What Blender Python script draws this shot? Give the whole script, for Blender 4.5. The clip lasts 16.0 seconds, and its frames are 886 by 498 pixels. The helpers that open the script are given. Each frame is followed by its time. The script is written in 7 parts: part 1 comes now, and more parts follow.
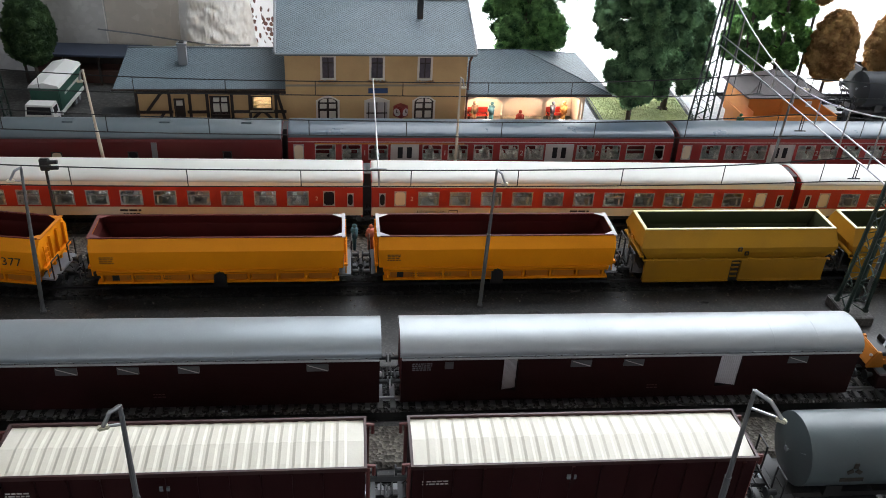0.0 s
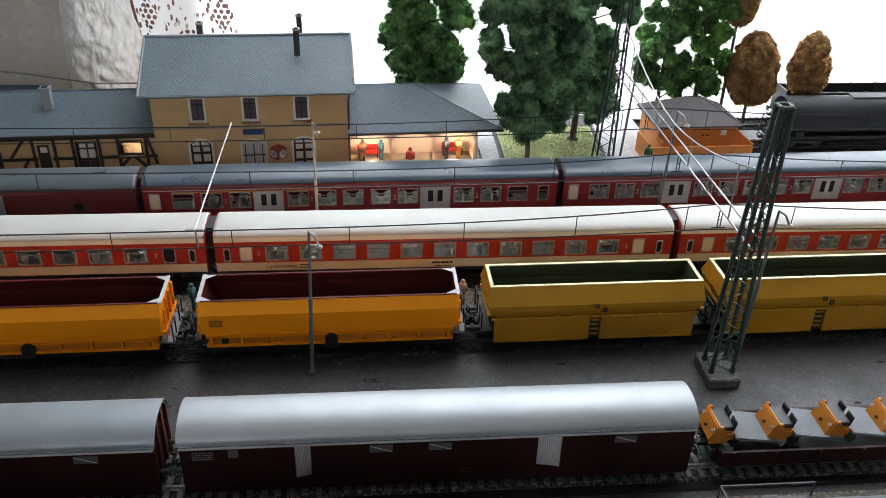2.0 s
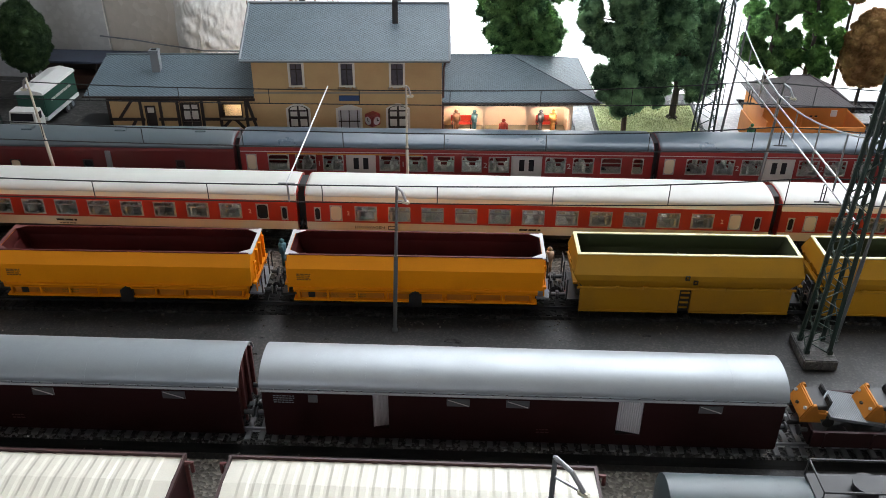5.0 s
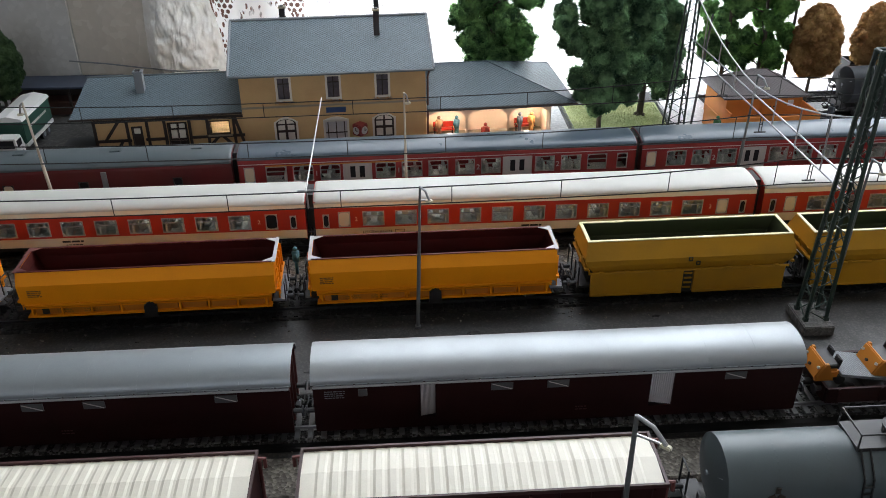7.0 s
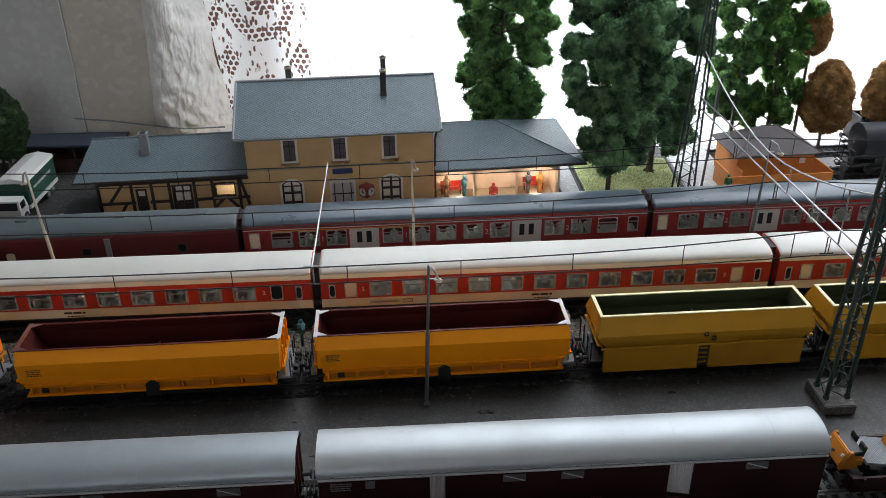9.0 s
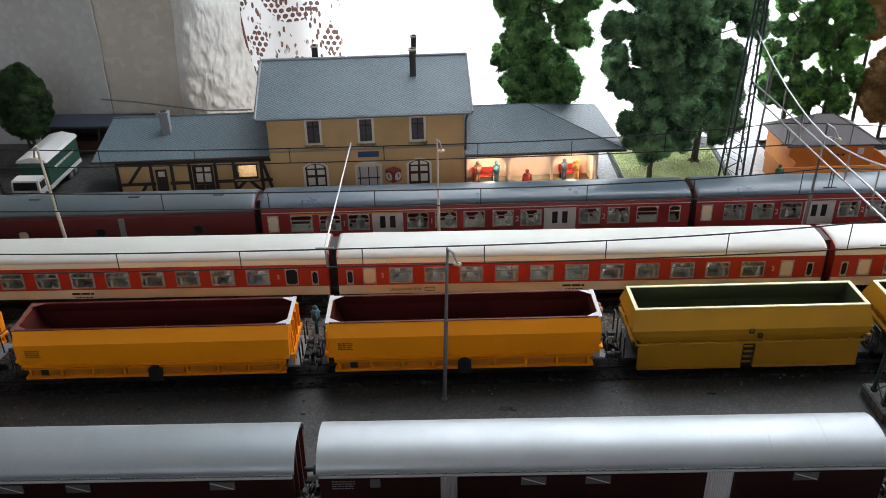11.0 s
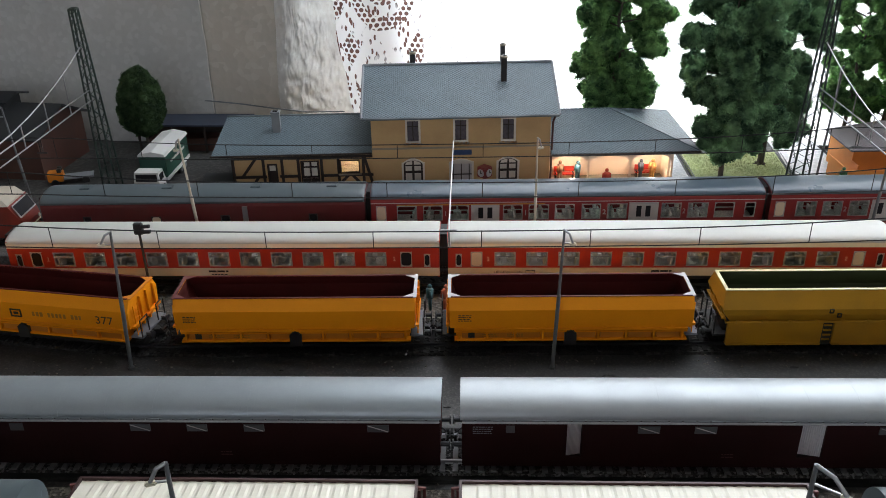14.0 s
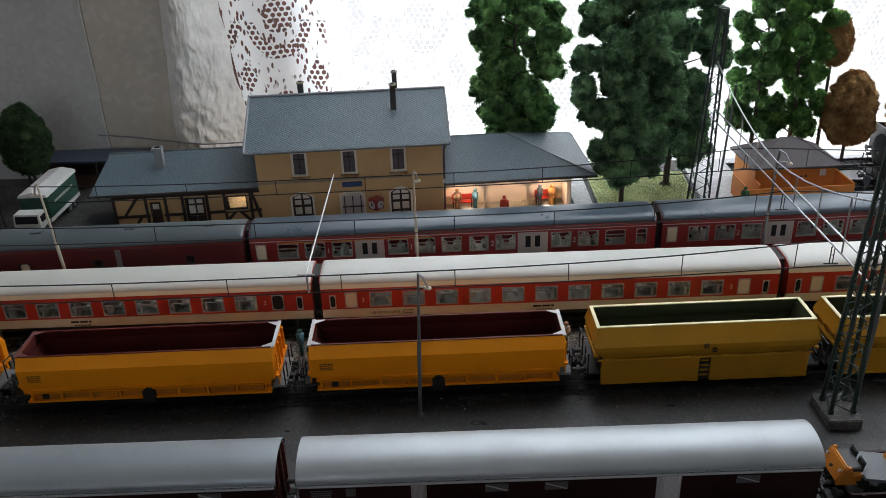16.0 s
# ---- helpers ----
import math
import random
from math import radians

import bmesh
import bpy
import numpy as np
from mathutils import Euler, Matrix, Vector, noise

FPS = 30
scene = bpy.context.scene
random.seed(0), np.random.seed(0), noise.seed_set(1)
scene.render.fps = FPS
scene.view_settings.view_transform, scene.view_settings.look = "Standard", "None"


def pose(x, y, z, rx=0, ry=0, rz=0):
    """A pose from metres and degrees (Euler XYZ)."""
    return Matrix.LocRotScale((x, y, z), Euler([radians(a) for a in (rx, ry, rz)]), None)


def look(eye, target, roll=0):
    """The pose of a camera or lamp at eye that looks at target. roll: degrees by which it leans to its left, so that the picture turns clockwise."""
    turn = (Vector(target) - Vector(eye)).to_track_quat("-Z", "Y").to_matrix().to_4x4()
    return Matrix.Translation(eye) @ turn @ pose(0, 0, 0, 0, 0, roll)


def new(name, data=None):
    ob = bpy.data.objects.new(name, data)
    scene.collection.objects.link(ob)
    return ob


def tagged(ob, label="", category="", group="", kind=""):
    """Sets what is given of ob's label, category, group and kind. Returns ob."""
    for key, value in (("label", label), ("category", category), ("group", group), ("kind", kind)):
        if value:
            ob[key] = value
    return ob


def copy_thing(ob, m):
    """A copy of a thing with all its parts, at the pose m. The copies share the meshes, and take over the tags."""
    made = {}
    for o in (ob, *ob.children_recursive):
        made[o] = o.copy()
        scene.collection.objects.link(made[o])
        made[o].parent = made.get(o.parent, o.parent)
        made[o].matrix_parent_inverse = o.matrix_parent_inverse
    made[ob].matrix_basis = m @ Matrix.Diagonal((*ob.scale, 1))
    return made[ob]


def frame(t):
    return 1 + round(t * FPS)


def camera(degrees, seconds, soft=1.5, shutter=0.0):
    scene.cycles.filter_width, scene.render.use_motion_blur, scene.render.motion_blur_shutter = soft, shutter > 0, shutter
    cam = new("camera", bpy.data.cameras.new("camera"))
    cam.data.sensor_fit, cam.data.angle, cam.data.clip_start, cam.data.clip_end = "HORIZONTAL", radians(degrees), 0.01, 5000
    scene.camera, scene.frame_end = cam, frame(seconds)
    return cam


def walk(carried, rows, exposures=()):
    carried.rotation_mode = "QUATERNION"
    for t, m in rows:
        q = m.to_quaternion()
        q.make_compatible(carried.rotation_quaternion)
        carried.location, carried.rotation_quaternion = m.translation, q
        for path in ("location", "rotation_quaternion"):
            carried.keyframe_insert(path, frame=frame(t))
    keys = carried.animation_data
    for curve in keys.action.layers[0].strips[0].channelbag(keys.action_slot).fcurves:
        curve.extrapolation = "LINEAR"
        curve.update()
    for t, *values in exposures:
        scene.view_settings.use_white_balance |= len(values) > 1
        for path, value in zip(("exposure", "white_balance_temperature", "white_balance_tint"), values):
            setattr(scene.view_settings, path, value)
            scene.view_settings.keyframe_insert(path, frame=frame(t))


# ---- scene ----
cam = camera(55.0, 16.0, soft=0.9)
PATH = [
    (0, (-0.00672, 0.04747, 0.30129), (0.17194, 1.75842, -0.71888), 3.508),
    (0.5, (0.01048, 0.04955, 0.30333), (0.18638, 1.76698, -0.70637), 3.136),
    (1, (0.02551, 0.05626, 0.30394), (0.20648, 1.77745, -0.69844), 2.579),
    (1.5, (0.04123, 0.05800, 0.31051), (0.22655, 1.77960, -0.69037), 2.189),
    (2, (0.10776, 0.08856, 0.31386), (0.24012, 1.81108, -0.69381), 1.661),
    (2.5, (0.14362, 0.10463, 0.30234), (0.14263, 1.82956, -0.70989), 0.653),
    (3, (0.14917, 0.09972, 0.30452), (0.08719, 1.81948, -0.71459), 0.520),
    (3.5, (0.15371, 0.10096, 0.30461), (0.06052, 1.81407, -0.72328), 0.778),
    (4, (0.14849, 0.09811, 0.29717), (0.02377, 1.80634, -0.73550), 0.746),
    (6.5, (0.06231, 0.06075, 0.29777), (0.10151, 1.79006, -0.70620), -0.249),
    (7, (0.06146, 0.05889, 0.29808), (0.13496, 1.79219, -0.69704), -0.366),
    (7.5, (0.03154, 0.04529, 0.31271), (0.13144, 1.78630, -0.66654), -0.255),
    (8, (0.01996, 0.03800, 0.32414), (0.12687, 1.79277, -0.62945), -0.106),
    (8.5, (0.04827, 0.05867, 0.32179), (0.13739, 1.82510, -0.61191), -0.358),
    (11, (0.07327, 0.10797, 0.29105), (0.03307, 1.87820, -0.63884), -1.089),
    (11.5, (0.05076, 0.09777, 0.29385), (-0.01824, 1.86786, -0.63461), -0.893),
    (12, (0.03204, 0.08261, 0.29379), (-0.06042, 1.85268, -0.63266), -0.714),
    (12.5, (0.01005, 0.07177, 0.29617), (-0.08955, 1.84544, -0.62262), -0.652),
    (13, (-0.00416, 0.05728, 0.29960), (-0.11415, 1.83358, -0.61291), -0.742),
    (13.5, (0.00284, 0.04676, 0.30132), (-0.10513, 1.82446, -0.60871), -0.867),
    (14, (0.02260, 0.04805, 0.30327), (-0.07774, 1.82799, -0.60322), -1.035),
    (14.5, (0.04618, 0.05590, 0.30501), (-0.04568, 1.83959, -0.59499), -1.566),
    (15, (0.06768, 0.06419, 0.30927), (-0.00419, 1.85182, -0.58473), -1.877),
    (15.5, (0.08266, 0.07170, 0.30873), (0.02950, 1.86362, -0.57796), -2.101),
    (16, (0.09050, 0.07960, 0.30793), (0.04790, 1.87261, -0.57711), -2.121),
]
walk(cam, [(t, look(eye, target, roll)) for t, eye, target, roll in PATH],
     exposures=[(0.0, 0.25, 6500, 14), (1.5, 0.16, 6500, 14), (2.5, 0.18, 6500, 14), (4.0, 0.30, 6500, 14), (6.5, 0.12, 6500, 14), (7.5, -0.04, 6500, 14), (8.5, -0.12, 6500, 14), (11.0, 0.18, 6500, 14), (12.5, 0.10, 6500, 14), (13.5, 0.10, 6500, 14), (15.0, -0.28, 6500, 14), (16.0, -0.44, 6500, 14)])

# ---- light ----
world = bpy.data.worlds.new("sky")
scene.world = world
world.use_nodes = True
wn = world.node_tree.nodes
sky = wn.new("ShaderNodeTexSky")
sky.sky_type, sky.sun_disc = "NISHITA", False
sky.sun_elevation, sky.sun_rotation = radians(35), radians(20)
world.node_tree.links.new(sky.outputs[0], wn["Background"].inputs[0])
wn["Background"].inputs[1].default_value = 0.12


def area_lamp(name, m, sx, sy, watts, colour):
    data = bpy.data.lights.new(name, "AREA")
    data.shape, data.size, data.size_y, data.energy, data.color = "RECTANGLE", sx, sy, watts, colour
    ob = new(name, data)
    ob.matrix_world = m
    return ob


def point_lamp(name, place, watts, colour, radius=0.003):
    data = bpy.data.lights.new(name, "POINT")
    data.energy, data.color, data.shadow_soft_size = watts, colour, radius
    ob = new(name, data)
    ob.location = place
    return ob


WINDOW_WATTS = 17.5
area_lamp("window_daylight", look((0.50, 0.897, 0.565), (0.36, -0.4, 0.0)), 1.22, 1.10, WINDOW_WATTS, (0.84, 0.935, 1.0))
area_lamp("south_window_daylight", look((-0.35, -2.19, 0.75), (-0.1, 0.9, 0.05)), 1.3, 1.1, 7.5, (0.90, 0.95, 1.0))
point_lamp("waiting_hall_lamp", (0.098, 0.752, 0.036), 0.040, (1.0, 0.87, 0.72))
point_lamp("waiting_hall_lamp", (0.165, 0.757, 0.036), 0.040, (1.0, 0.87, 0.72))
point_lamp("goods_office_lamp", (-0.094, 0.748, 0.036), 0.008, (1.0, 0.86, 0.68))


# ---- materials ----
def nodes_of(name):
    m = bpy.data.materials.new(name)
    m.use_nodes = True
    return m, m.node_tree.nodes, m.node_tree.links, m.node_tree.nodes["Principled BSDF"]


def math_node(n, l, op, a, b=None, c=None):
    node = n.new("ShaderNodeMath")
    node.operation = op
    for k, v in enumerate((a, b, c)):
        if v is None:
            continue
        if isinstance(v, (int, float)):
            node.inputs[k].default_value = v
        else:
            l.new(v, node.inputs[k])
    return node.outputs[0]


def mix_colour(n, l, fac, a, b, mode="MIX"):
    node = n.new("ShaderNodeMix")
    node.data_type, node.blend_type = "RGBA", mode
    for k, v in ((0, fac), (6, a), (7, b)):
        if isinstance(v, (int, float)):
            node.inputs[k].default_value = v
        elif isinstance(v, tuple):
            node.inputs[k].default_value = (*v, 1)
        else:
            l.new(v, node.inputs[k])
    return node.outputs[2]


def noise_node(n, l, coord, scale, detail=4, rough=0.6):
    node = n.new("ShaderNodeTexNoise")
    node.inputs["Scale"].default_value, node.inputs["Detail"].default_value = scale, detail
    node.inputs["Roughness"].default_value = rough
    l.new(coord, node.inputs["Vector"])
    return node.outputs["Fac"]


def ramp(n, l, fac, a, b):
    node = n.new("ShaderNodeMapRange")
    node.inputs[1].default_value, node.inputs[2].default_value = a, b
    l.new(fac, node.inputs[0])
    return node.outputs[0]


def bump(n, l, b, height, strength, distance):
    node = n.new("ShaderNodeBump")
    node.inputs["Strength"].default_value, node.inputs["Distance"].default_value = strength, distance
    l.new(height, node.inputs["Height"])
    l.new(node.outputs[0], b.inputs["Normal"])


def paint(name, colour, rough=0.45, metal=0.0, dirt=0.25, dirt_colour=(0.06, 0.05, 0.045), grain=1500.0, relief=0.00003, large=35.0, spec=0.5):
    """Moulded or sprayed plastic with dust, faint grain and stains at two sizes."""
    m, n, l, b = nodes_of(name)
    co = n.new("ShaderNodeTexCoord").outputs["Object"]
    big, fine = noise_node(n, l, co, large, 5), noise_node(n, l, co, grain, 3)
    stain = math_node(n, l, "MULTIPLY", ramp(n, l, big, 0.42, 0.75), dirt)
    col = mix_colour(n, l, stain, colour, dirt_colour)
    col = mix_colour(n, l, ramp(n, l, fine, 0.3, 0.7), col, mix_colour(n, l, 1.0, col, (0.94, 0.94, 0.94), "MULTIPLY"))
    l.new(col, b.inputs["Base Color"])
    l.new(math_node(n, l, "ADD", rough - 0.08, math_node(n, l, "MULTIPLY", big, 0.2)), b.inputs["Roughness"])
    b.inputs["Metallic"].default_value = metal
    b.inputs["Specular IOR Level"].default_value = spec
    bump(n, l, b, fine, 0.5, relief)
    return m


def glass(name, tint=(0.96, 0.97, 0.96), rough=0.03, clear=0.94):
    m, n, l, b = nodes_of(name)
    b.inputs["Base Color"].default_value = (*tint, 1)
    b.inputs["Roughness"].default_value = rough
    t = n.new("ShaderNodeBsdfTransparent")
    t.inputs[0].default_value = (*tint, 1)
    g = n.new("ShaderNodeBsdfGlossy")
    g.inputs["Roughness"].default_value = rough
    mixer = n.new("ShaderNodeMixShader")
    mixer.inputs[0].default_value = 1 - clear
    l.new(t.outputs[0], mixer.inputs[1])
    l.new(g.outputs[0], mixer.inputs[2])
    l.new(mixer.outputs[0], n["Material Output"].inputs[0])
    return m


def slate(name, colour, size, swap=False):
    """Small slates laid in a diamond pattern, with fine joints and a change from slate to slate."""
    m, n, l, b = nodes_of(name)
    sep = n.new("ShaderNodeSeparateXYZ")
    co = n.new("ShaderNodeTexCoord").outputs["Object"]
    l.new(co, sep.inputs[0])
    u = math_node(n, l, "MULTIPLY", sep.outputs[1 if swap else 0], 1 / size)
    v = math_node(n, l, "MULTIPLY", sep.outputs[0 if swap else 1], 1.5 / size)
    a, c = math_node(n, l, "ADD", u, v), math_node(n, l, "SUBTRACT", u, v)
    fa, fc = math_node(n, l, "FRACT", a), math_node(n, l, "FRACT", c)
    edge = math_node(n, l, "MINIMUM", fa, fc)
    edge2 = math_node(n, l, "MINIMUM", math_node(n, l, "SUBTRACT", 1.0, fa), math_node(n, l, "SUBTRACT", 1.0, fc))
    joint = ramp(n, l, math_node(n, l, "MINIMUM", edge, edge2), 0.02, 0.16)
    comb = n.new("ShaderNodeCombineXYZ")
    l.new(math_node(n, l, "FLOOR", a), comb.inputs[0])
    l.new(math_node(n, l, "FLOOR", c), comb.inputs[1])
    wn_ = n.new("ShaderNodeTexWhiteNoise")
    l.new(comb.outputs[0], wn_.inputs[0])
    big = noise_node(n, l, co, 25.0)
    col = mix_colour(n, l, wn_.outputs["Value"], tuple(q * 0.92 for q in colour), tuple(q * 1.08 for q in colour))
    col = mix_colour(n, l, ramp(n, l, big, 0.4, 0.8), col, tuple(q * 1.22 for q in colour))
    col = mix_colour(n, l, joint, tuple(q * 0.35 for q in colour), col)
    l.new(col, b.inputs["Base Color"])
    b.inputs["Roughness"].default_value = 0.5
    height = math_node(n, l, "ADD", joint, math_node(n, l, "MULTIPLY", wn_.outputs["Value"], 0.12))
    bump(n, l, b, height, 0.6, 0.00025)
    return m


def speckle(name, cols, scale, rough=0.85, relief=0.0006, big_scale=12.0, big=(0.75, 1.2), wet=0.0):
    """Loose or cast mineral stuff: cells of several colours under larger stains; wet: how far the stains turn shiny."""
    m, n, l, b = nodes_of(name)
    co = n.new("ShaderNodeTexCoord").outputs["Object"]
    vo = n.new("ShaderNodeTexVoronoi")
    vo.inputs["Scale"].default_value = scale
    l.new(co, vo.inputs["Vector"])
    sep = n.new("ShaderNodeSeparateColor")
    l.new(vo.outputs["Color"], sep.inputs[0])
    col = mix_colour(n, l, sep.outputs[0], cols[0], cols[1])
    col = mix_colour(n, l, ramp(n, l, sep.outputs[1], 0.7, 0.8), col, cols[2])
    large = noise_node(n, l, co, big_scale, 6)
    col = mix_colour(n, l, 1.0, col, mix_colour(n, l, ramp(n, l, large, 0.35, 0.7), (big[0],) * 3, (big[1],) * 3), "MULTIPLY")
    l.new(col, b.inputs["Base Color"])
    l.new(math_node(n, l, "SUBTRACT", rough, math_node(n, l, "MULTIPLY", ramp(n, l, large, 0.45, 0.65), wet)), b.inputs["Roughness"])
    mid = noise_node(n, l, co, scale * 0.25, 4)
    bump(n, l, b, math_node(n, l, "ADD", vo.outputs["Distance"], mid), 0.8, relief)
    return m


def foliage(name, dark, light, rough=0.9):
    m, n, l, b = nodes_of(name)
    co = n.new("ShaderNodeTexCoord").outputs["Object"]
    f, g = noise_node(n, l, co, 75.0, 5), n.new("ShaderNodeNewGeometry").outputs["Random Per Island"]
    col = mix_colour(n, l, math_node(n, l, "ADD", math_node(n, l, "MULTIPLY", ramp(n, l, f, 0.40, 0.66), 0.75), math_node(n, l, "MULTIPLY", g, 0.25)), dark, light)
    l.new(col, b.inputs["Base Color"])
    b.inputs["Roughness"].default_value = rough
    b.inputs["Specular IOR Level"].default_value = 0.2
    bump(n, l, b, noise_node(n, l, co, 900.0, 3), 1.0, 0.0008)
    back = n.new("ShaderNodeBsdfTranslucent")
    l.new(col, back.inputs[0])
    mixer = n.new("ShaderNodeMixShader")
    mixer.inputs[0].default_value = 0.48
    l.new(b.outputs[0], mixer.inputs[1])
    l.new(back.outputs[0], mixer.inputs[2])
    l.new(mixer.outputs[0], n["Material Output"].inputs[0])
    return m


def lace(name):
    """White lace: solid cloth with rosettes and scallops of hexagonal holes, and loose slits between them."""
    m, n, l, b = nodes_of(name)
    co = n.new("ShaderNodeTexCoord").outputs["Object"]
    sep = n.new("ShaderNodeSeparateXYZ")
    l.new(co, sep.inputs[0])
    do = lambda op, p, q=None: math_node(n, l, op, p, q)
    flat = n.new("ShaderNodeCombineXYZ")
    l.new(sep.outputs[0], flat.inputs[0])
    l.new(do("MULTIPLY", sep.outputs[2], 0.46), flat.inputs[1])
    warp = do("SUBTRACT", noise_node(n, l, flat.outputs[0], 45.0, 2), 0.5)
    x = do("ADD", sep.outputs[0], do("MULTIPLY", warp, 0.006))
    z = do("ADD", sep.outputs[2], do("MULTIPLY", warp, 0.004))

    def wrapped(v, size, shift):
        return do("MULTIPLY", do("SUBTRACT", do("FRACT", do("ADD", do("MULTIPLY", v, 1 / size), shift)), 0.5), size)

    def length(p, q):
        return do("SQRT", do("ADD", do("MULTIPLY", p, p), do("MULTIPLY", q, q)))

    cell = 0.0060
    lattice = [length(wrapped(x, cell, k), wrapped(z, cell * 1.732, k)) for k in (0.0, 0.5)]
    hole = ramp(n, l, do("MINIMUM", *lattice), 0.00225, 0.00195)
    # rosettes with a scallop under each, and small diamonds between
    dx, dz = wrapped(x, 0.070, 1.686), wrapped(z, 0.092, 0.87)
    r = length(dx, do("MULTIPLY", dz, 0.78))
    disc = ramp(n, l, r, 0.0140, 0.0132)
    band = do("MULTIPLY", do("MULTIPLY", ramp(n, l, r, 0.0220, 0.0228), ramp(n, l, r, 0.0330, 0.0322)), ramp(n, l, dz, -0.004, -0.006))
    ex, ez = wrapped(x, 0.070, 1.186), wrapped(z, 0.092, 0.52)
    diamond = ramp(n, l, do("ADD", do("ABSOLUTE", ex), do("MULTIPLY", do("ABSOLUTE", ez), 0.6)), 0.0115, 0.0105)
    motif = do("MAXIMUM", do("MAXIMUM", disc, band), diamond)
    slit = n.new("ShaderNodeTexVoronoi")
    slit.voronoi_dimensions = "2D"
    slit.inputs["Scale"].default_value = 185.0
    l.new(flat.outputs[0], slit.inputs["Vector"])
    loose = do("MULTIPLY", ramp(n, l, slit.outputs["Distance"], 0.27, 0.22), ramp(n, l, noise_node(n, l, flat.outputs[0], 70.0, 2), 0.47, 0.51))
    open_ = do("MAXIMUM", do("MULTIPLY", hole, motif), loose)
    cloth = n.new("ShaderNodeMixShader")
    cloth.inputs[0].default_value = 0.55
    diff, trans = n.new("ShaderNodeBsdfDiffuse"), n.new("ShaderNodeBsdfTranslucent")
    for s in (diff, trans):
        s.inputs[0].default_value = (0.86, 0.86, 0.85, 1)
    l.new(diff.outputs[0], cloth.inputs[1])
    l.new(trans.outputs[0], cloth.inputs[2])
    crease = n.new("ShaderNodeBump")
    crease.inputs["Strength"].default_value, crease.inputs["Distance"].default_value = 0.7, 0.002
    l.new(noise_node(n, l, flat.outputs[0], 120.0, 4), crease.inputs["Height"])
    l.new(crease.outputs[0], diff.inputs["Normal"])
    clear = n.new("ShaderNodeBsdfTransparent")
    mixer = n.new("ShaderNodeMixShader")
    l.new(open_, mixer.inputs[0])
    l.new(cloth.outputs[0], mixer.inputs[1])
    l.new(clear.outputs[0], mixer.inputs[2])
    l.new(mixer.outputs[0], n["Material Output"].inputs[0])
    return m


def glowing(name, colour, strength):
    m, n, l, b = nodes_of(name)
    e = n.new("ShaderNodeEmission")
    e.inputs[0].default_value, e.inputs[1].default_value = (*colour, 1), strength
    l.new(e.outputs[0], n["Material Output"].inputs[0])
    return m


ORANGE = paint("orange_plastic", (0.88, 0.30, 0.005), 0.52, dirt=0.16, dirt_colour=(0.45, 0.13, 0.01), spec=0.16)
YELLOW = paint("ochre_yellow_plastic", (0.46, 0.225, 0.013), 0.52, dirt=0.22, spec=0.2)
YELLOW_RIM = paint("pale_yellow_edge", (0.78, 0.69, 0.40), 0.5)
RUST_IN = paint("oxide_red_inside", (0.085, 0.012, 0.010), 0.6, dirt=0.5, dirt_colour=(0.03, 0.006, 0.005), spec=0.2)
GREEN_IN = paint("dark_green_inside", (0.045, 0.055, 0.018), 0.65, dirt=0.4)
BLACK = paint("black_plastic", (0.016, 0.016, 0.017), 0.5, dirt=0.35, dirt_colour=(0.05, 0.045, 0.04))
DARK_STEEL = paint("dark_steel", (0.05, 0.052, 0.055), 0.4, metal=0.6)
WINDOW_FRAME = paint("silvered_window_frame", (0.46, 0.46, 0.45), 0.4, metal=0.25)
STEEL = paint("bare_metal", (0.42, 0.43, 0.44), 0.35, metal=0.85)
GREY_PLASTIC = paint("grey_plastic", (0.23, 0.25, 0.27), 0.5)
RED = paint("signal_red_lacquer", (0.43, 0.028, 0.014), 0.35, dirt=0.12)
CREAM = paint("cream_lacquer", (0.80, 0.71, 0.54), 0.4, dirt=0.15, dirt_colour=(0.3, 0.22, 0.13))
CREAM_ROOF = paint("cream_white_roof", (0.60, 0.59, 0.55), 0.46, dirt=0.2, dirt_colour=(0.4, 0.36, 0.3))
WINE = paint("wine_red_lacquer", (0.27, 0.018, 0.018), 0.4, dirt=0.2)
WINE_DARK = paint("dark_wine_red", (0.12, 0.010, 0.012), 0.5, dirt=0.3)
BLUE_ROOF = paint("blue_grey_roof", (0.068, 0.095, 0.122), 0.29, dirt=0.2, dirt_colour=(0.2, 0.22, 0.23))
BAGGAGE_ROOF = paint("dull_blue_grey_roof", (0.088, 0.112, 0.124), 0.36, dirt=0.3, dirt_colour=(0.12, 0.13, 0.13))
GREY_ROOF = paint("light_grey_roof", (0.12, 0.145, 0.16), 0.5, dirt=0.3, dirt_colour=(0.2, 0.2, 0.19))
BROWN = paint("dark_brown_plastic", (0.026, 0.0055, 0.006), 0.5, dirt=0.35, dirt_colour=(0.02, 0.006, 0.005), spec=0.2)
RIM_BROWN = paint("dark_red_brown_edge", (0.045, 0.013, 0.012), 0.5, dirt=0.3)
BROWN_LIT = paint("red_brown_and_lit_brown", (0.15, 0.042, 0.038), 0.55, dirt=0.3)
SILVER_ROOF = paint("silver_painted_roof", (0.36, 0.385, 0.40), 0.42, metal=0.40, dirt=0.14, relief=0.00002)
SILVER_DULL = paint("dull_silver_roof", (0.31, 0.345, 0.365), 0.40, metal=0.45, dirt=0.22, dirt_colour=(0.12, 0.13, 0.13), relief=0.00002)
ROOF_GUTTER = paint("pale_grey_gutter", (0.46, 0.47, 0.48), 0.45)
IVORY = paint("ivory_plastic", (0.72, 0.68, 0.58), 0.42, dirt=0.15, dirt_colour=(0.4, 0.33, 0.22))
